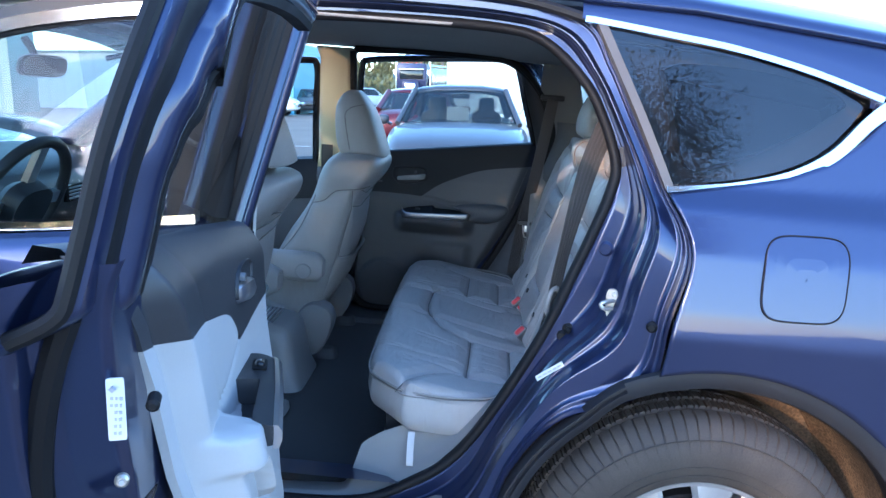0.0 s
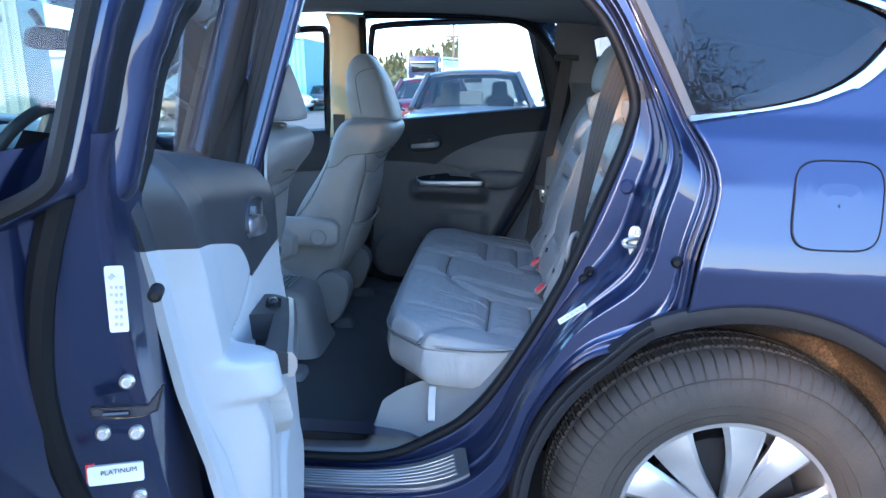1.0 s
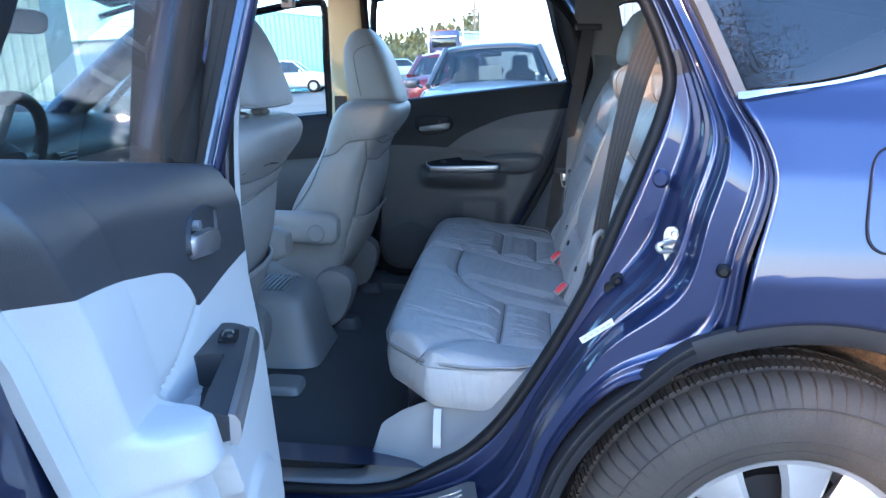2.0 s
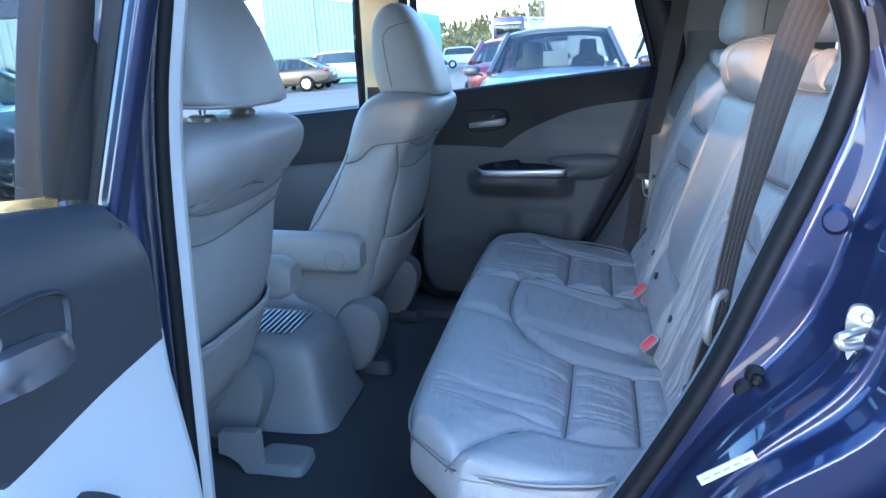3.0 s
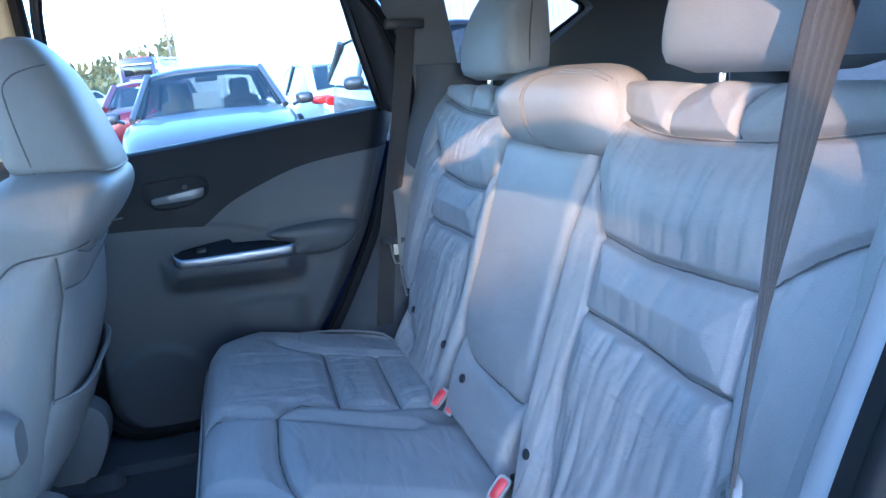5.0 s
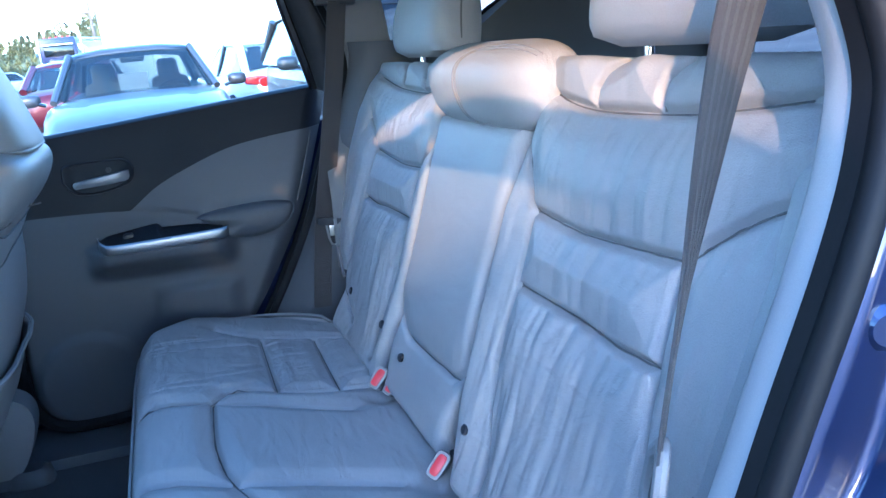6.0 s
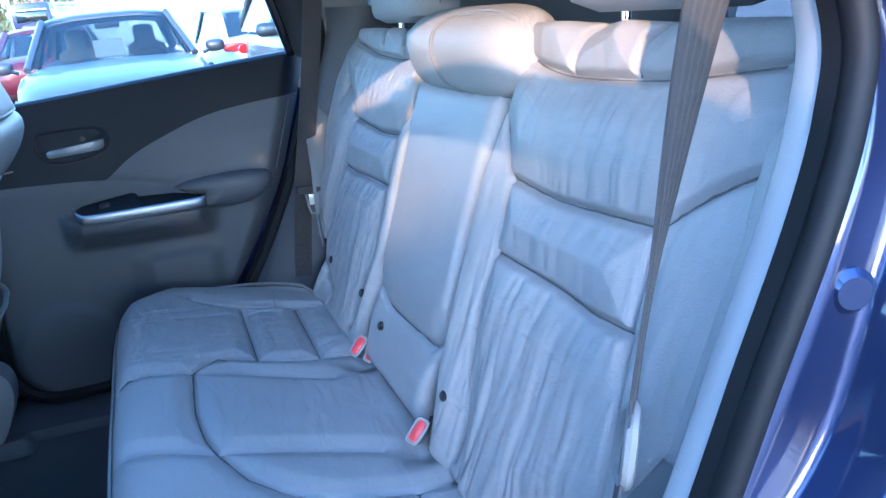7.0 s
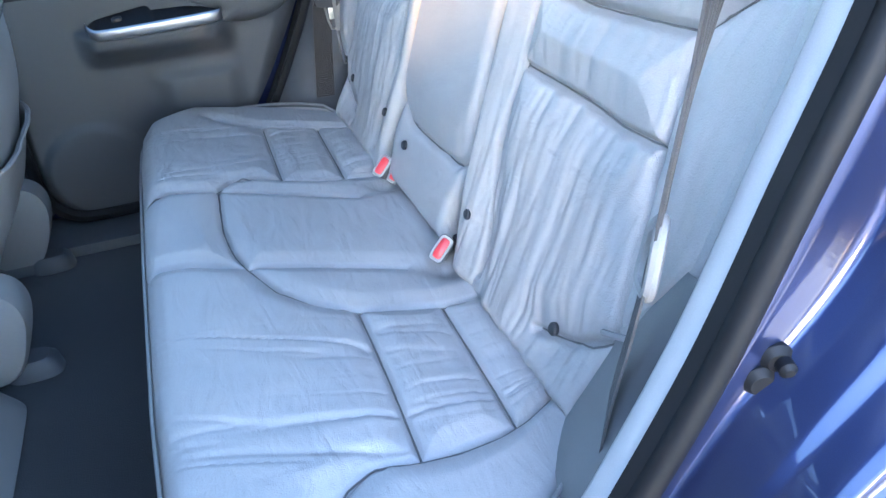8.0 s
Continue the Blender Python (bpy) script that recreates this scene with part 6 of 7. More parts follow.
for x, z, h, d in ((-.744, .970, .010, .002), (-.752, .970, .016, .010), (-.79, .966, .018, .015), (-.83, .961, .017, .015), (-.850, .958, .014, .009), (-.857, .957, .008, .002)):
    hl.append([opened((x, panel_y(x, z) + .002 + a, z + b)) for a, b in ((0, -h), (d * .8, -h * .8), (d, 0), (d * .7, h * .85), (0, h))])
part("inside_handle", loft(hl), SATIN, odoor, "satin silver inside door handle")
part("lock_knob", tube([opened((-.765, .158, .995)), opened((-.765, .170, .995))], .007, 10), HANDLE, odoor)
# front and bottom ends
rows = [[opened((x, y, z)) for z in (.32, .5, .7, .9, 1.02)] for x, y in ((-1.045, .03), (-1.05, .10), (-1.0, .140))]
part("hinge_face", grid(rows)[0], PAINT, odoor)
rows = [[opened((x, y, z)) for x in (-1.04, -.8, -.58)] for y, z in ((.06, .30), (.12, .31), (.19, .35))]
part("lower_edge", grid(rows)[0], PAINT, odoor)


# stickers, bolts, latch and plugs on the shut face (shut position, then swung)
def plate_at(c, w, h, name, mat, label="", lift=.0015, lean=0.0, parent=None):
    """A thin plate facing the rear: w across the car, h upwards."""
    c = Vector(c)
    a, b = Vector((.25, -.97, 0)).normalized(), Vector((lean, -.085, 1)).normalized()
    n = a.cross(b)
    n = n if n.x > 0 else -n
    bm = loft([seloop(opened(c) + (SW.to_3x3() @ n) * t, w / 2, h / 2, 16, 32, SW.to_3x3() @ a, SW.to_3x3() @ b) for t in (-.002, lift)])
    return part(name, bm, mat, parent or odoor, label)


LEAN_D = -.13
# pieces lie on the flat; w runs across the car, h upwards
st = plate_at((-.249, .155, 1.010), .0150, .056, "tyre_label", LABEL, "white paper label with small print", .0015, LEAN_D)
part("code_block", disc(opened((-.2455, .153, 1.030)), W3 @ Vector((1, .25, .1)), .0028, .004, seg=4), INK, st)
for k in range(6):
    for dy in (-.004, .0, .004):
        z = 1.020 - k * .0062
        plate_at((-.2485 + (z - 1.010) * LEAN_D, .155 - dy, z), .0026 if (k + round(dy * 1000)) % 3 else .0018, .0028, "print_bar", INK, "", .0020, LEAN_D, st)
for z, y, x in ((.923, .148, -.278), (.871, .123, -.280), (.872, .153, -.280), (.796, .146, -.298)):
    c = opened(Vector((x, y, z)))
    ax = W3 @ Vector((1, .25, .1))
    b = part("bolt", disc(c, ax, .0068, .007, seg=18, bevel=.0022), ZINC, odoor, "zinc screw head")
    part("screw_recess", disc(c + ax.normalized() * .0035, ax, .0028, .0025, seg=6), INK, b)
# latch slot
LS = [(.114, .897), (.116, .889), (.138, .8885), (.160, .890), (.174, .897), (.181, .922), (.176, .915), (.166, .901), (.140, .8985)]
bm = bmesh.new()
for t in (-.004, .003):
    loop = [bm.verts.new(opened((-.279 + t, y, z))) for y, z in LS]
    bm.faces.new(loop)
for k in range(len(LS)):
    bm.verts.ensure_lookup_table()
    n = len(LS)
    bm.faces.new((bm.verts[k], bm.verts[(k + 1) % n], bm.verts[n + (k + 1) % n], bm.verts[n + k]))
slot = part("latch_slot", bm, INKDARK, odoor, "black latch slot", smooth=False)
part("slot_rim", tube([opened((-.2755, y, z)) for y, z in LS], .0011, 5, closed=True), GLOSSBLK, slot)
part("latch_claw", tube([opened((-.274, .150, .894)), opened((-.272, .128, .893))], .0028, 8), GLOSSBLK, slot)
ZS, YS_, XS_D = .821, .126, -.296
st = plate_at((XS_D, YS_, ZS), .049, .0185, "dealer_sticker", LABEL, "white and red sticker with dark lettering", .002, LEAN_D)
plate_at((XS_D + .0006, YS_ - .0235, ZS), .0075, .0185, "red_band", RED, "", .0026, LEAN_D, st)
fc = bpy.data.curves.new("lettering", "FONT")
fc.body, fc.size, fc.align_x, fc.align_y, fc.extrude = "PLATINUM", .0068, "CENTER", "CENTER", .0002
txt = new("lettering", fc)
txt.data.materials.append(INKDARK)
nrm = (W3 @ Vector((.97, .25, 0))).normalized()
upv = W3 @ Vector((LEAN_D, -.085, 1))
upv = (upv - nrm * upv.dot(nrm)).normalized()
right = upv.cross(nrm).normalized()
M = Matrix((right, upv, nrm)).transposed().to_4x4()
M.translation = opened((XS_D, YS_ + .003, ZS + .004)) + nrm * .0034
txt.parent = st
txt.matrix_world = M
# round rubber plug at the trim's edge and one on the outer flange
part("rubber_plug", disc(opened((-.262, .183, 1.012)), SW.to_3x3() @ Vector((1, .2, 0)), .0062, .022, seg=24, bevel=.004), RUBBER, odoor)
part("rubber_plug", disc(opened((-.185, .062, .985)), SW.to_3x3() @ Vector((.5, .9, 0)), .014, .012, seg=24, bevel=.004), RUBBER, odoor)

# ================= striker, plugs and labels on the body's opening =================
stp = Vector((-.219, .112, .905))
sp = part("striker", loft([seloop(stp + Vector((t * -.3, -t, 0)), .013, .032, 3, 24, (.95, -.3, .1), (-.1, 0, 1)) for t in (-.004, .004)]), ZINC, suv, "zinc door striker")
part("striker_loop", tube(cr([(-.216, .108, .913), (-.239, .090, .913), (-.246, .090, .908), (-.240, .090, .900), (-.216, .108, .897)], 16), .0045, 8), ZINC, sp)
for z in (.885, .926):
    part("striker_screw", disc((-.217, .106, z), (-.3, -.95, 0), .006, .006, seg=12, bevel=.002), ZINC, sp)
for p, r in (((-.2315, .186, 1.005), .0165), ((-.292, .185, .820), .0125), ((-.302, .185, .802), .0135), ((-.150, .043, .883), .011), ((-.153, .080, 1.084), .008)):
    part("rubber_plug", disc(p, (-.35, -.93, 0), r, .014, seg=24, bevel=.005), PAINT if r > .016 else RUBBER, suv)
for quad in (((-.362, .738), (-.311, .779), (-.305, .769), (-.356, .728)),):
    def on_frame(x, z, lift):
        """The frame's surface at x and z, and a little before it."""
        best = min(((i, f, g) for i in range(20, 62) for f, g in STEPS), key=lambda a: (between(*a).x - x) ** 2 + (between(*a).z - z) ** 2)
        return Vector((x, between(*best).y - lift, z))
    tl, tr, br, bl = (on_frame(x, z, 0) for x, z in quad)
    near = min(on_frame(*[a + (b - a) * k / 4 for a, b in zip(quad[3], quad[2])], 0).y for k in range(5))
    tl.y = bl.y = min(tl.y, bl.y, near + .006)
    tr.y = br.y = min(tr.y, br.y, near)
    loops = [[p - Vector((0, t, 0)) for p in (tl, tr, br, bl)] for t in (.001, .003)]
    lab = part("body_label", loft(loops), LABEL, suv, "white printed label", smooth=False)
    a, b = (loops[1][0] + loops[1][3]) / 2, (loops[1][1] + loops[1][2]) / 2
    for k in range(5):
        p, q = a.lerp(b, .08 + .18 * k), a.lerp(b, .20 + .18 * k)
        part("print_bar", strap([p + Vector((0, -.0006, 0)), q + Vector((0, -.0006, 0))], (.3, 0, -1), .0022, .0008), INK, lab)
part("rubber_bumper", disc((-.292, .176, .820), (-.35, -.93, 0), .0065, .020, seg=20, bevel=.004), RUBBER, suv)

# ================= the whole car leans with the slope =================
bpy.context.view_layer.update()
for ob in [o for o in scene.objects if o.parent is None and o.type in {"EMPTY", "MESH"}]:
    ob.matrix_world = TILT @ ob.matrix_world

# ================= outdoors =================
bm, _ = grid([[Vector((x, y, 0)) for x in (-900, -120, -30, -8, 0, 8, 30, 120, 900)] for y in (-900, -120, -30, -8, 0, 8, 30, 120, 900)])
tagged(part("ground", bm, ASPHALT, None), "worn grey asphalt car park", "ground", kind="structure")
for k in range(2):
    tagged(part("parking_line", box((-8.0, 13.4 + k * 2.9, .001), (-4.6, 13.48 + k * 2.9, .004)), LABEL, None), "faded white parking line on asphalt", "line", kind="structure")


def leafy(center, rad, count, leaf, material_, name, parent, seed, up=1.0):
    """A crown of many small leaf clumps with an uneven outline."""
    rnd = random.Random(seed)
    vs, fs = [], []
    c = Vector(center)
    lobes = [(c + Vector((rnd.uniform(-1, 1) * rad, rnd.uniform(-1, 1) * rad, rnd.uniform(-.7, .8) * rad * up)) * .6, rad * rnd.uniform(.3, .55)) for _ in range(16)]
    for _ in range(count):
        lc, lr = rnd.choice(lobes)
        d = Vector((rnd.gauss(0, 1), rnd.gauss(0, 1), rnd.gauss(0, 1))).normalized()
        p = lc + d * lr * rnd.uniform(.5, 1.1)
        a = Vector((rnd.gauss(0, 1), rnd.gauss(0, 1), rnd.gauss(0, 1))).normalized()
        b = a.cross(d).normalized() if abs(a.dot(d)) < .95 else Vector((1, 0, 0))
        s = leaf * rnd.uniform(.6, 1.4)
        k = len(vs)
        vs += [p - a * s, p + b * s * .5, p + a * s, p - b * s * .5]
        fs.append((k, k + 1, k + 2, k + 3))
    me = bpy.data.meshes.new(name)
    me.from_pydata([tuple(v) for v in vs], [], fs)
    me.materials.append(material_)
    ob = new(name, me)
    ob.parent = parent
    ob.matrix_parent_inverse = Matrix.Translation(parent.location).inverted()
    return ob


BARK = material("bark", (0.10, 0.075, 0.055), rough=0.9, vary=.3, scale=8, fine=.3, fine_scale=60, bump=.01)
LEAF_BROWN = material("autumn_leaves", (0.16, 0.075, 0.035), rough=0.7, vary=.35, scale=1.2, tint=(0.20, 0.13, 0.04))
LEAF_FIR = material("fir_needles", (0.030, 0.050, 0.022), rough=0.7, vary=.35, scale=.8)
LEAF_FAR = material("far_foliage", (0.085, 0.10, 0.035), rough=0.8, vary=.45, scale=.12, tint=(0.20, 0.15, 0.045))
GRASS = material("dry_hillside", (0.20, 0.19, 0.08), rough=.95, vary=.3, scale=.05, fine=.2, fine_scale=2)


def broadleaf(x, y, h, seed):
    t = thing("tree", "bare-twigged autumn tree with brown leaves", "tree", (x, y, 0), group="trees behind the camera")
    rnd = random.Random(seed)
    bm = tube([(x, y, 0), (x + .05, y, h * .2), (x, y + .1, h * .45), (x + .1, y, h * .8)], [.16, .12, .09, .03], 10)
    for k in range(34):
        a, z0 = rnd.uniform(0, 6.28), h * rnd.uniform(.25, .8)
        l = h * rnd.uniform(.2, .36)
        tube([(x, y, z0), (x + l * .5 * math.cos(a), y + l * .5 * math.sin(a), z0 + l * .35), (x + l * math.cos(a), y + l * math.sin(a), z0 + l * .9)], [.05, .03, .008], 6, bm)
    part("trunk", bm, BARK, t)
    leafy((x, y, h * .66), h * .40, 100000, .018, LEAF_BROWN, "crown", t, seed)
    return t


def fir(x, y, h, seed, slim=None):
    t = thing("fir_tree", "dark green fir tree", "tree", (x, y, 0), group="trees behind the camera")
    rnd = random.Random(seed)
    part("trunk", tube([(x, y, 0), (x, y, h * .95)], [.16, .02], 8), BARK, t)
    vs, fs = [], []
    tiers = 46
    for k in range(tiers):
        z = h * (.07 + .91 * (k / tiers))
        for b in range(8):
            r = min((h - z) * .34 + .12, slim or 99) * rnd.uniform(.55, 1.15)
            a = rnd.uniform(0, 6.28)
            d = Vector((math.cos(a), math.sin(a), 0))
            w = d.cross(Vector((0, 0, 1)))
            for q in range(14):
                f = (q + rnd.random()) / 14
                p = Vector((x, y, z)) + d * r * f + Vector((0, 0, -.34 * r * f * f))
                for sd in (-1, 1):
                    i = len(vs)
                    l = .26 * (1.1 - f) + .07
                    tip = p + (w * sd * .8 + d * .6) * l + Vector((0, 0, -.25 * l))
                    vs += [p - d * .03, p + d * .05, tip + d * .012, tip - d * .012]
                    fs.append((i, i + 1, i + 2, i + 3))
    me = bpy.data.meshes.new("crown")
    me.from_pydata([tuple(v) for v in vs], [], fs)
    me.materials.append(LEAF_FIR)
    c = new("crown", me)
    c.parent = t
    c.matrix_parent_inverse = Matrix.Translation(t.location).inverted()
    return t


broadleaf(.95, -8.0, 6.25, 3)
# next five firs: out of view, added to block low skylight from the cabin
fir(-9.3, -11.2, 7.2, 21)
fir(-11.2, -10.6, 7.6, 22)
fir(-14.6, -11.0, 8.0, 23)
fir(-16.6, -10.2, 8.6, 24)
fir(-19.0, -9.5, 9.0, 25)
fir(-10.18, -9.5, 6.62, 5)
fir(-12.60, -10.0, 8.27, 6)
# next five: out of view, places and heights set to block sun from seats
fir(-6.78, -9.0, 5.44, 11)
fir(-7.47, -9.2, 5.76, 15)
fir(-8.21, -9.6, 6.00, 12)
fir(-5.50, -9.1, 5.06, 13)
fir(-5.97, -9.3, 5.13, 14)

# wooded hill and trees at the lot's far end
HILL = [(-220, 6), (-120, 7), (-60, 7), (-35, 9), (-18, 13), (-6, 19), (10, 25), (40, 32), (120, 36), (220, 30)]
rows = []
for k in range(60):
    x = -220 + 440 * k / 59
    top = interp(x, HILL)
    rows.append([Vector((x, 205, -.5)), Vector((x, 235, top * .55 + 1.0 * wr(x, 1, .05))), Vector((x, 265, top + 1.5 * wr(x, 2, .05))), Vector((x, 320, top * .9)), Vector((x, 420, -.5))])
tagged(part("hillside", grid(rows)[0], GRASS, None), "distant hillside with dry grass and woods", "hill", kind="structure")
vs, fs = [], []
rnd = random.Random(8)
for n in range(1500):
    x = rnd.uniform(-110, 90)
    y = rnd.choice((150, 200, 240, 262)) + rnd.uniform(-14, 14)
    base = 0 if y < 205 else interp(x, HILL) * smooth01((y - 205) / 60)
    if y < 180 and x > -22:
        continue
    h = rnd.uniform(2.2, 4.6) if y > 205 else rnd.uniform(2.5, 5.0)
    slim = rnd.random() < .5
    for c in range(26):
        f = rnd.random()
        r = (1 - f) * h * (.24 if slim else .42) * (1 if slim else min(1, f * 3 + .35))
        a = rnd.uniform(0, 6.28)
        p = Vector((x + r * math.cos(a), y + r * math.sin(a), base + h * (.08 + .92 * f)))
        s = h * rnd.uniform(.07, .14)
        k = len(vs)
        vs += [p + Vector((-s, 0, -s * .6)), p + Vector((s, rnd.uniform(-s, s), -s * .4)), p + Vector((rnd.uniform(-s, s) * .4, s * .4, s)), p + Vector((0, -s, 0))]
        fs += [(k, k + 1, k + 2), (k, k + 3, k + 2), (k + 1, k + 3, k + 2)]
me = bpy.data.meshes.new("woods")
me.from_pydata([tuple(v) for v in vs], [], fs)
me.materials.append(LEAF_FAR)
tagged(new("woods", me), "far woods of firs and yellowing trees", "trees", kind="stuff")

# buildings
WHITEWALL = material("white_metal_cladding", (0.78, 0.79, 0.80), rough=.5, vary=.04, scale=.3)
TEALWALL = material("teal_blue_metal_cladding", (0.17, 0.42, 0.52), rough=.45, vary=.05, scale=.3)
PALEWALL = material("pale_green_metal_cladding", (0.27, 0.34, 0.31), rough=.5, vary=.06, scale=.3)
DOORGREY = material("grey_door_paint", (0.25, 0.30, 0.32), rough=.5)


def clad(name, label, mat, a, b, h0, h1, depth, ribs, bump=.035):
    """A metal-clad shed: front wall from a to b (x, y) with ribs, side walls and a roof."""
    t = thing(name, label, "building", ((a[0] + b[0]) / 2, (a[1] + b[1]) / 2, 0))
    A, B = Vector((*a, 0)), Vector((*b, 0))
    d = (B - A)
    n = Vector((d.y, -d.x, 0)).normalized()
    if n.y > 0 and abs(n.y) > .3:
        n = -n
    row0, row1 = [], []
    for k in range(ribs * 4 + 1):
        f = k / (ribs * 4)
        o = n * (bump if k % 4 == 0 else 0)
        p = A + d * f + o
        row0.append(p)
        row1.append(p + Vector((0, 0, h0 + (h1 - h0) * f)))
    part("wall", grid([row0, row1])[0], mat, t, smooth=False)
    back = -n * depth
    bm = bmesh.new()
    for P in (A, B):
        h = h0 if P is A else h1
        bm.faces.new([bm.verts.new(q) for q in (P, P + back, P + back + Vector((0, 0, h)), P + Vector((0, 0, h)))])
    bm.faces.new([bm.verts.new(q) for q in (A + back, B + back, B + back + Vector((0, 0, h1)), A + back + Vector((0, 0, h0)))])
    part("side_wall", bm, mat, t, smooth=False)
    bm, _ = grid([[A + n * .2 + Vector((0, 0, h0 + .02)), B + n * .2 + Vector((0, 0, h1 + .02))], [A + back + Vector((0, 0, h0 + .3)), B + back + Vector((0, 0, h1 + .3))]])
    solid(part("roof", bm, WHITEWALL, t), .12)
    return t, A, B, n


clad("white_shed", "large white metal-clad building beside the car park", WHITEWALL, (-.25, 40), (26, 44), 9.0, 9.0, 20, 60)
t, A, B, n = clad("blue_shed", "teal blue metal-clad building with a flat roof", TEALWALL, (-18.2, 40), (-11.0, 40), 5.2, 4.0, 16, 26)
part("downpipe", tube([A + (B - A) * .42 + n * .08, A + (B - A) * .42 + n * .08 + Vector((0, 0, 4.6))], .06, 8), DOORGREY, t)
clad("white_shed", "long low white building far across the car park", WHITEWALL, (-60, 46), (-18.4, 44), 3.4, 3.6, 12, 40)
t, A, B, n = clad("pale_shed", "pale green ribbed metal building", PALEWALL, (-48, 30), (-23.5, 34), 6.0, 6.0, 3, 44, .06)


# vehicles
def paint(name, c, metal=.4):
    return material(name, c, rough=.38, metal=metal, coat=.45, vary=.03, scale=2)


def vehicle(name, label, at, heading, color, L=4.7, W=1.82, H=1.45, style="sedan", group="parked cars", lamps=True):
    """A parked car, nose along its own +x, turned by heading degrees."""
    t = thing(name, label, "car", (0, 0, 0), group=group)
    suvy = style == "suv"
    wb = L * .58
    hood = .98 if not suvy else 1.08
    deck = 1.02 if not suvy else 1.15
    belt = .93 if not suvy else 1.05
    loops = []
    st = [(-L / 2, .62, .55, .78), (-L / 2 + .06, .76, .40, deck - .10), (-L / 2 + .35, .86, .30, deck), (-L * .25, .98, .24, belt + .04), (0, 1.0, .22, belt + .03), (L * .17, 1.0, .22, belt + .02),
          (L * .24, .98, .22, hood), (L / 2 - .5, .93, .25, hood - .10), (L / 2 - .15, .82, .30, hood - .22), (L / 2, .62, .40, .66)]
    for x, w, zb, zt in st:
        hw = W / 2 * w
        loops.append([Vector((x, s * hw * a, z)) for s, a, z in ((-1, .82, zb), (-1, .97, zb + .08), (-1, 1.0, (zb + zt) / 2), (-1, .97, zt - .10), (-1, .88, zt - .03), (-1, .5, zt + .012), (0, 0, zt + .02),
                                                                (1, .5, zt + .012), (1, .88, zt - .03), (1, .97, zt - .10), (1, 1.0, (zb + zt) / 2), (1, .97, zb + .08), (1, .82, zb))])
    bm = loft(loops)
    body = part("body", bm, color, t)
    m = body.modifiers.new("smooth", "SUBSURF")
    m.levels = m.render_levels = 1
    # greenhouse
    x_ws0, x_ws1 = L * .225, L * .06
    x_rw1, x_rw0 = (-L * .24, -L * .40) if not suvy else (-L * .40, -L * .46)
    wr_, wb_ = W * .33, W * .435
    roof = []
    for x, z, w in ((x_ws1 + .06, H - .07, .96), (x_ws1 - .2, H - .015, 1.0), (-L * .10, H, 1.0), (x_rw1 + .25, H - .03, .98), (x_rw1 - .02, H - .09, .94)):
        roof.append([Vector((x, s * wr_ * w, z - .05 * abs(s) ** 4)) for s in (-1.04, -.9, -.5, 0, .5, .9, 1.04)])
    solid(part("roof", grid(roof)[0], color, t), .03)
    zb = belt - .02
    ws = [[Vector((x, s * w, z)) for s in (-1, -.5, 0, .5, 1)] for x, z, w in ((x_ws0, hood - .01, wb_ * .93), ((x_ws0 + x_ws1) / 2, (hood + H) / 2 - .02, (wb_ * .93 + wr_) / 2), (x_ws1 + .05, H - .075, wr_ * .97))]
    for r in ws:
        for p in r:
            p.x -= .10 * (p.y / wb_) ** 2
    part("windscreen", grid(ws)[0], CARGLASS, t)
    rw = [[Vector((x, s * w, z)) for s in (-1, 0, 1)] for x, z, w in ((x_rw0, deck - .01, wb_ * .85), (x_rw1, H - .095, wr_ * .93))]
    part("rear_window", grid(rw)[0], CARGLASS, t)
    for s in (-1, 1):
        sd = [[Vector((x_ws0 - .25, s * wb_, zb)), Vector((0, s * wb_, zb + .02)), Vector((x_rw0 + .15, s * wb_ * .97, zb + .05))],
              [Vector((x_ws1 + .02, s * wr_, H - .10)), Vector((-.3, s * wr_, H - .06)), Vector((x_rw1 + .02, s * wr_ * .97, H - .11))]]
        part("side_window", grid(sd)[0], PRIVACY if suvy else CARGLASS, t)
        part("pillar", tube([(x_ws0 - .06, s * wb_ * .97, hood - .03), (x_ws1 + .02, s * wr_, H - .075)], .035, 8), color, t)
        part("pillar", tube([(x_rw0 + .03, s * wb_ * .90, deck - .03), (x_rw1 + .02, s * wr_ * .96, H - .09)], .06, 8), color, t)
        part("pillar", tube([(-.15, s * wb_ * .995, zb), (-.22, s * wr_, H - .06)], .035, 8), GLOSSBLK, t)
        mirr = part("wing_mirror", loft([seloop((x_ws0 - .30 + dx, s * (W / 2 + .09), belt + .06), .065 * k, .10 * k, 3, 20, (0, 0, 1), (0, 1, 0)) for dx, k in ((-.06, .93), (.0, 1.0), (.04, .8), (.06, .4))]), color, t)
        part("mirror_foot", tube([(x_ws0 - .28, s * (W / 2 - .05), belt), (x_ws0 - .28, s * (W / 2 + .05), belt + .04)], .02, 6), GLOSSBLK, mirr)
        for xw in (wb / 2 + .02, -wb / 2 + .02):
            w = part("wheel", revolve((xw, s * (W / 2 - .10), .33), [(.20, -.10), (.26, -.105), (.31, -.09), (.33, -.06), (.33, .06), (.31, .09), (.26, .105), (.20, .10)], 28), RUBBER, t)
            part("rim", disc((xw, s * (W / 2 - .02), .33), (0, s, 0), .205, .03, seg=20, bevel=.01), ALLOY, w)
        hl = part("headlight", loft([seloop((L / 2 - .13 + dx, s * W * .36, .655), .055 * k, .16 * k, 3, 20, (-.5, 0, 1), (-.35, s, 0)) for dx, k in ((-.05, 1.0), (.03, .95), (.06, .7))]), CHROME, t)
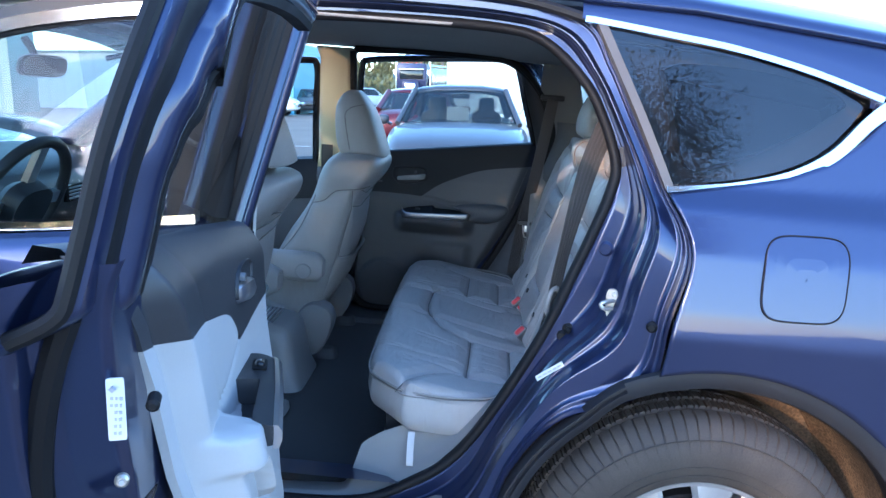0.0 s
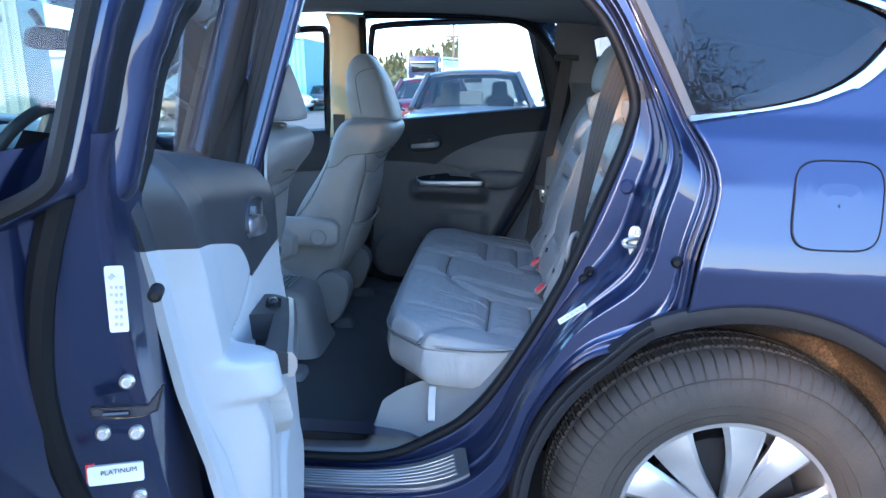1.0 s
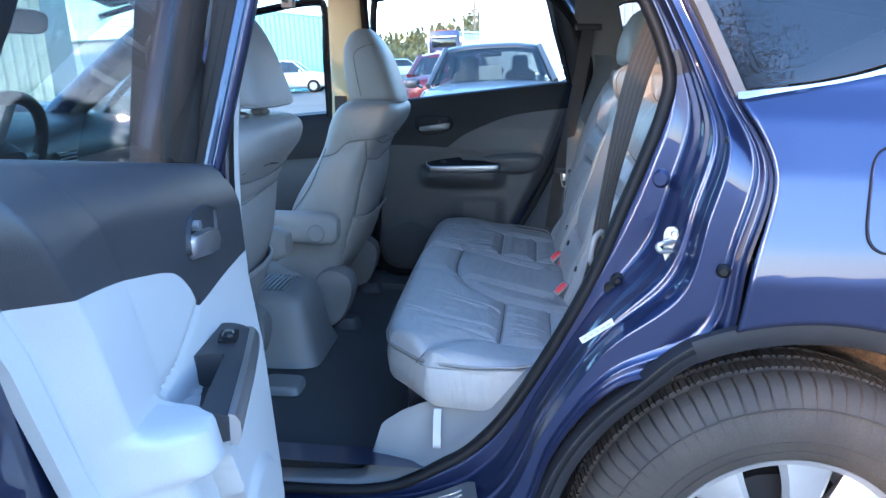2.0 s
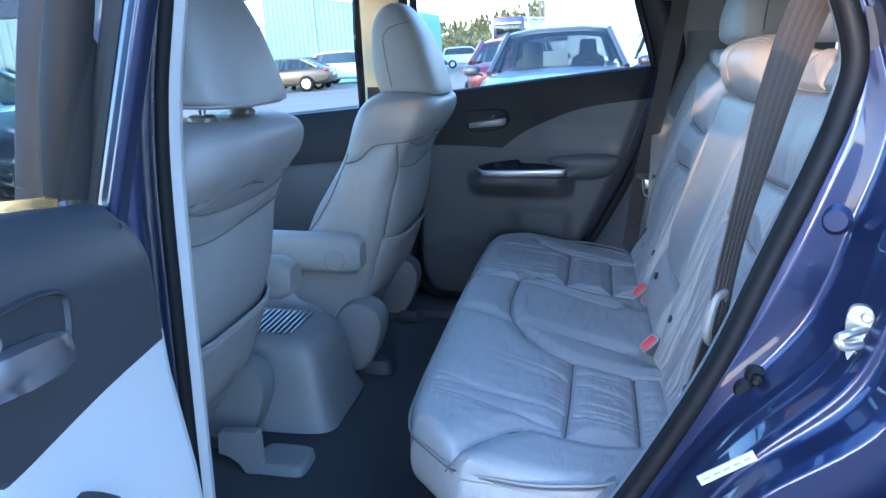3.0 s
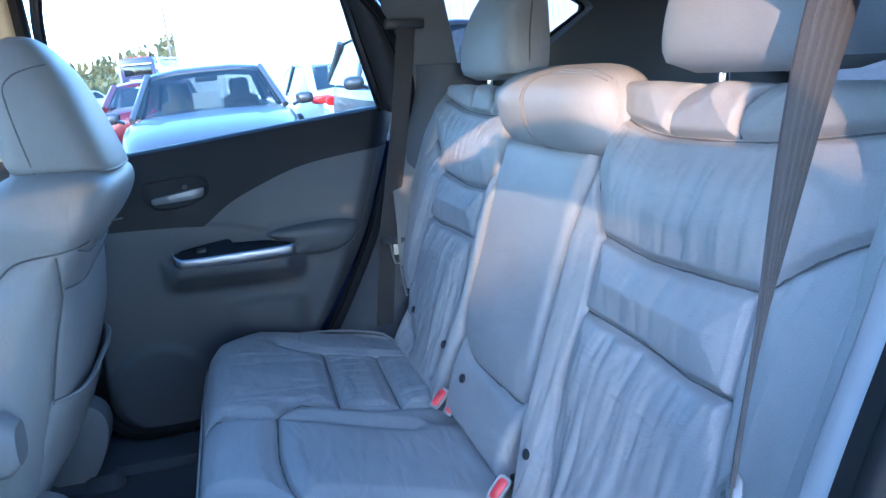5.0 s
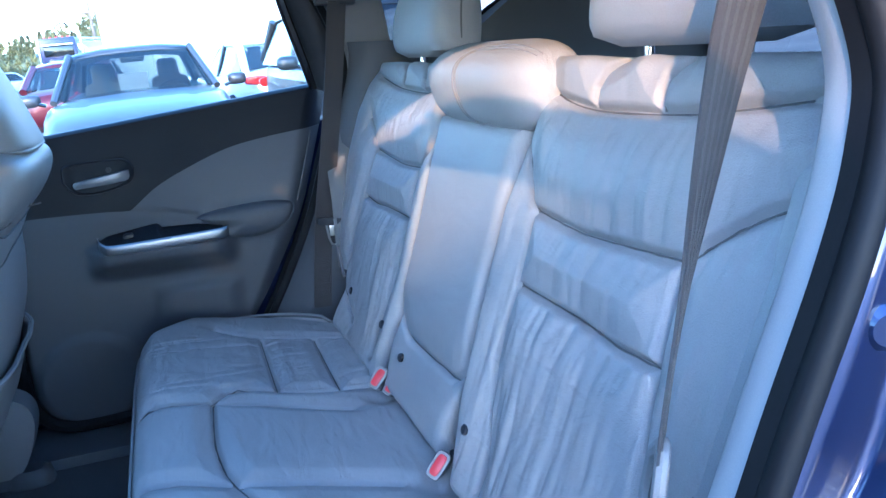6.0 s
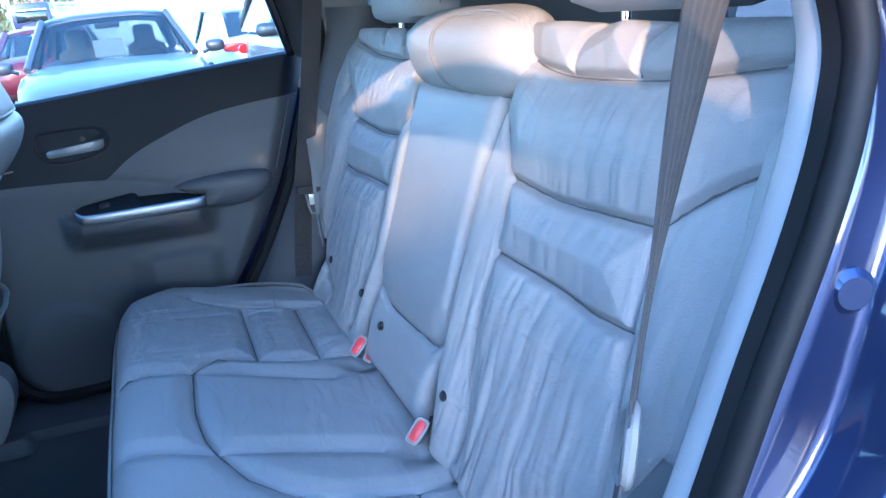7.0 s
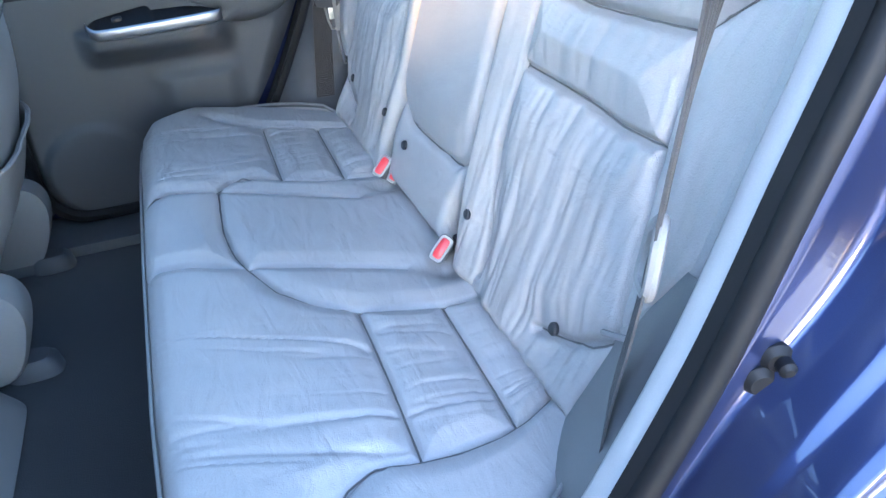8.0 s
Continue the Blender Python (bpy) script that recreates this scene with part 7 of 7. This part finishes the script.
        part("tail_light", loft([seloop((-L / 2 + .12 - dx, s * W * .37, .86), .06 * k, .15 * k, 3.5, 20, (0, 0, 1), (.35, s, 0)) for dx, k in ((-.06, 1.0), (.02, .97), (.035, .8))]), RED, t, "red tail light")
        # front seats
        for xs in (.0, -.85):
            part("seat", loft([seloop((xs - .12 - (z - .8) * .25, s * .36, z), .06, w, 3.5, 20) for z, w in ((.55, .22), (.85, .23), (1.05, .20), (1.09, .12), (1.11, .11), (1.24, .11), (1.28, .08))]), SEAT_SHADE if s > 0 else SEAT_LIT, t)
    part("grille", box((L / 2 - .08, -W * .27, .50), (L / 2 + .015, W * .27, .66), .02), GLOSSBLK, t)
    part("number_plate", box((-L / 2 - .02, -.26, .62), (-L / 2 + .02, .26, .75), .004), LABEL, t)
    bm = tube([Vector((L * .13 + .10 * math.sin(a) * .35, .36 + .18 * math.cos(a), .88 + .17 * math.sin(a))) for a in (2 * math.pi * k / 24 for k in range(24))], .014, 6, closed=True)
    part("steering_wheel", bm, BLACKPL, t)
    part("dashboard", box((L * .13, -W * .40, .70), (L * .24, W * .40, hood - .06), .03), BLACKPL, t)
    part("interior_mirror", box((x_ws1 + .06, -.12, H - .19), (x_ws1 + .08, .12, H - .13), .01), BLACKPL, t)
    part("window_sticker", box((x_ws1 + .30, -.17, H - .47), (x_ws1 + .305, .12, H - .30)), LABEL, t)
    mtx = Matrix.Translation(at) @ Matrix.Rotation(radians(heading), 4, "Z")
    t.matrix_basis = mtx
    return t


# one seat cloth twice: the pale copy stands for glare on one side
SEAT_SHADE = material("seat_cloth_shaded", (0.055, 0.055, 0.058), rough=.8, vary=.08)
SEAT_LIT = material("seat_cloth_lit", (0.16, 0.155, 0.145), rough=.8, vary=.08)
SILVER = paint("silver_blue_paint", (0.085, 0.085, 0.092), .35)
MAROON = paint("dark_red_paint", (0.10, 0.006, 0.015), .3)
WHITEP = paint("white_car_paint", (0.78, 0.78, 0.78), 0)
DARKP = paint("dark_grey_paint", (0.05, 0.055, 0.06), .5)
TAN = paint("bronze_paint", (0.13, 0.10, 0.075), .5)
vehicle("sedan", "silver-blue sedan parked nose towards the SUV", (-.72, 9.0, 0), -90, SILVER, 4.75, 1.85, 1.46)
vehicle("sedan", "dark red sedan seen from behind", (-1.80, 15.4, 0), 90, MAROON, 4.8, 1.85, 1.44)
vehicle("sedan", "white sedan with a red tail light", (1.25, 13.0, 0), 96, WHITEP, 4.8, 1.84, 1.47)
vehicle("crossover", "dark grey crossover parked beside the SUV", (1.62, 7.6, 0), -88, DARKP, 4.5, 1.85, 1.66, "suv")
vehicle("crossover", "white crossover with dark windows", (-12.2, 37.0, 0), 5, WHITEP, 4.5, 1.85, 1.68, "suv", "far parked cars")
vehicle("sedan", "dark grey sedan in the far row", (-13.6, 33.5, 0), -60, DARKP, 4.7, 1.82, 1.46, group="far parked cars")
vehicle("sedan", "bronze sedan standing across the lane", (-13.3, 30.0, 0), 183, TAN, 4.7, 1.82, 1.45, group="far parked cars")
vehicle("sedan", "pale blue sedan in the far row", (-10.6, 42.0, 0), -70, SILVER, 4.7, 1.82, 1.45, group="far parked cars")
vehicle("crossover", "pale crossover at the end of the lane", (-9.6, 60.0, 0), 8, WHITEP, 4.5, 1.85, 1.66, "suv", "far parked cars")
vehicle("sedan", "dark blue sedan at the end of the lane", (-12.6, 56.0, 0), -40, PAINT, 4.7, 1.82, 1.45, group="far parked cars")
# cars ahead of the SUV
vehicle("sedan", "white sedan parked in front of the SUV", (-7.0, 5.1, 0), 32, WHITEP, 4.7, 1.82, 1.46)
vehicle("sedan", "silver sedan parked in front of the SUV", (-8.7, 8.3, 0), 32, SILVER, 4.7, 1.82, 1.46)

# truck with its tank trailer
trk = thing("truck", "dark blue lorry with a polished tank trailer", "truck", (-6.3, 62, 0))
NAVY = paint("navy_truck_paint", (0.02, 0.025, 0.09), .3)
TANK = material("polished_tank", (0.62, 0.60, 0.56), rough=.22, metal=.9, vary=.05, scale=1)
part("cab", box((-7.6, 61.5, 1.2), (-5.1, 64.0, 3.75), .12), NAVY, trk)
part("bonnet", box((-7.0, 60.0, 1.0), (-5.7, 61.6, 2.25), .15), NAVY, trk)
part("grille", box((-6.8, 59.95, .9), (-5.9, 60.05, 2.1), .05), CHROME, trk)
part("windscreen", box((-7.35, 61.44, 2.45), (-5.35, 61.52, 3.2), .05), GLOSSBLK, trk)
part("sun_visor", box((-7.4, 61.2, 3.2), (-5.3, 61.5, 3.32), .02), CHROME, trk)
part("bumper", box((-7.5, 59.8, .4), (-5.2, 60.0, .85), .05), CHROME, trk)
for x in (-7.8, -4.9):
    part("exhaust_stack", tube([(x, 63.0, 1.0), (x, 63.0, 4.5)], .09, 10), CHROME, trk)
    part("mirror", box((x - .08, 61.2, 2.5), (x + .08, 61.3, 3.2), .02), CHROME, trk)
    for y in (60.6, 63.4):
        part("wheel", disc((x * .82 - 1.1, y, .52), (1, 0, 0), .52, .35, bevel=.05), RUBBER, trk)
for k in range(5):
    part("marker_light", box((-7.2 + .4 * k, 61.4, 3.76), (-7.05 + .4 * k, 61.55, 3.84), .01), RED, trk)
loops = []
for f, s in ((0, .6), (.02, .95), (.05, 1.0), (.95, 1.0), (.98, .95), (1.0, .6)):
    c = Vector((-5.6 + 4.6 * f, 65 + 12 * f, 2.35))
    loops.append(seloop(c, 1.15 * s, 1.2 * s, 2.4, 32, (.93, -.36, 0), (0, 0, 1)))
part("tank", loft(loops), TANK, trk, "polished metal tank")
part("tank_rail", tube([(-5.4, 65.3, 3.75), (-1.2, 76.0, 3.75)], .08, 8), TANK, trk)
for f in (.05, .7, .85):
    part("wheel", disc((-5.6 + 4.6 * f, 65 + 12 * f, .52), (.93, -.36, 0), .52, 2.2, bevel=.05), RUBBER, trk)
part("hose_loop", tube(cr([(-6.5, 64.3, 3.7), (-6.6, 64.3, 4.5), (-6.0, 64.3, 4.9), (-5.5, 64.3, 4.5), (-5.5, 64.3, 3.7)], 20), .05, 6), RUBBER, trk)

# utility pole and wires
WOOD = material("weathered_pole_wood", (0.22, 0.17, 0.13), rough=.9, vary=.2, scale=3)
pole = thing("utility_pole", "wooden utility pole with a cross-arm", "pole", (-4.6, 78, 0))
part("post", tube([(-4.6, 78, 0), (-4.6, 78, 10.5)], [.16, .11], 10), WOOD, pole)
part("cross_arm", box((-5.8, 77.9, 6.3), (-3.4, 78.1, 6.45), .02), WOOD, pole)
for z in (6.5, 5.9, 8.5):
    wire = thing("overhead_wire", "thin black overhead wire", "wire", (-4.6, 78, z), group="overhead wires")
    part("cable", tube([(-60 + 12 * k, 60 + 4 * k, z + .9 * ((k - 4.6) / 4.6) ** 2 * .4 - (0 if k == 4.6 else .2)) for k in range(12)], .025, 5), RUBBER, wire)
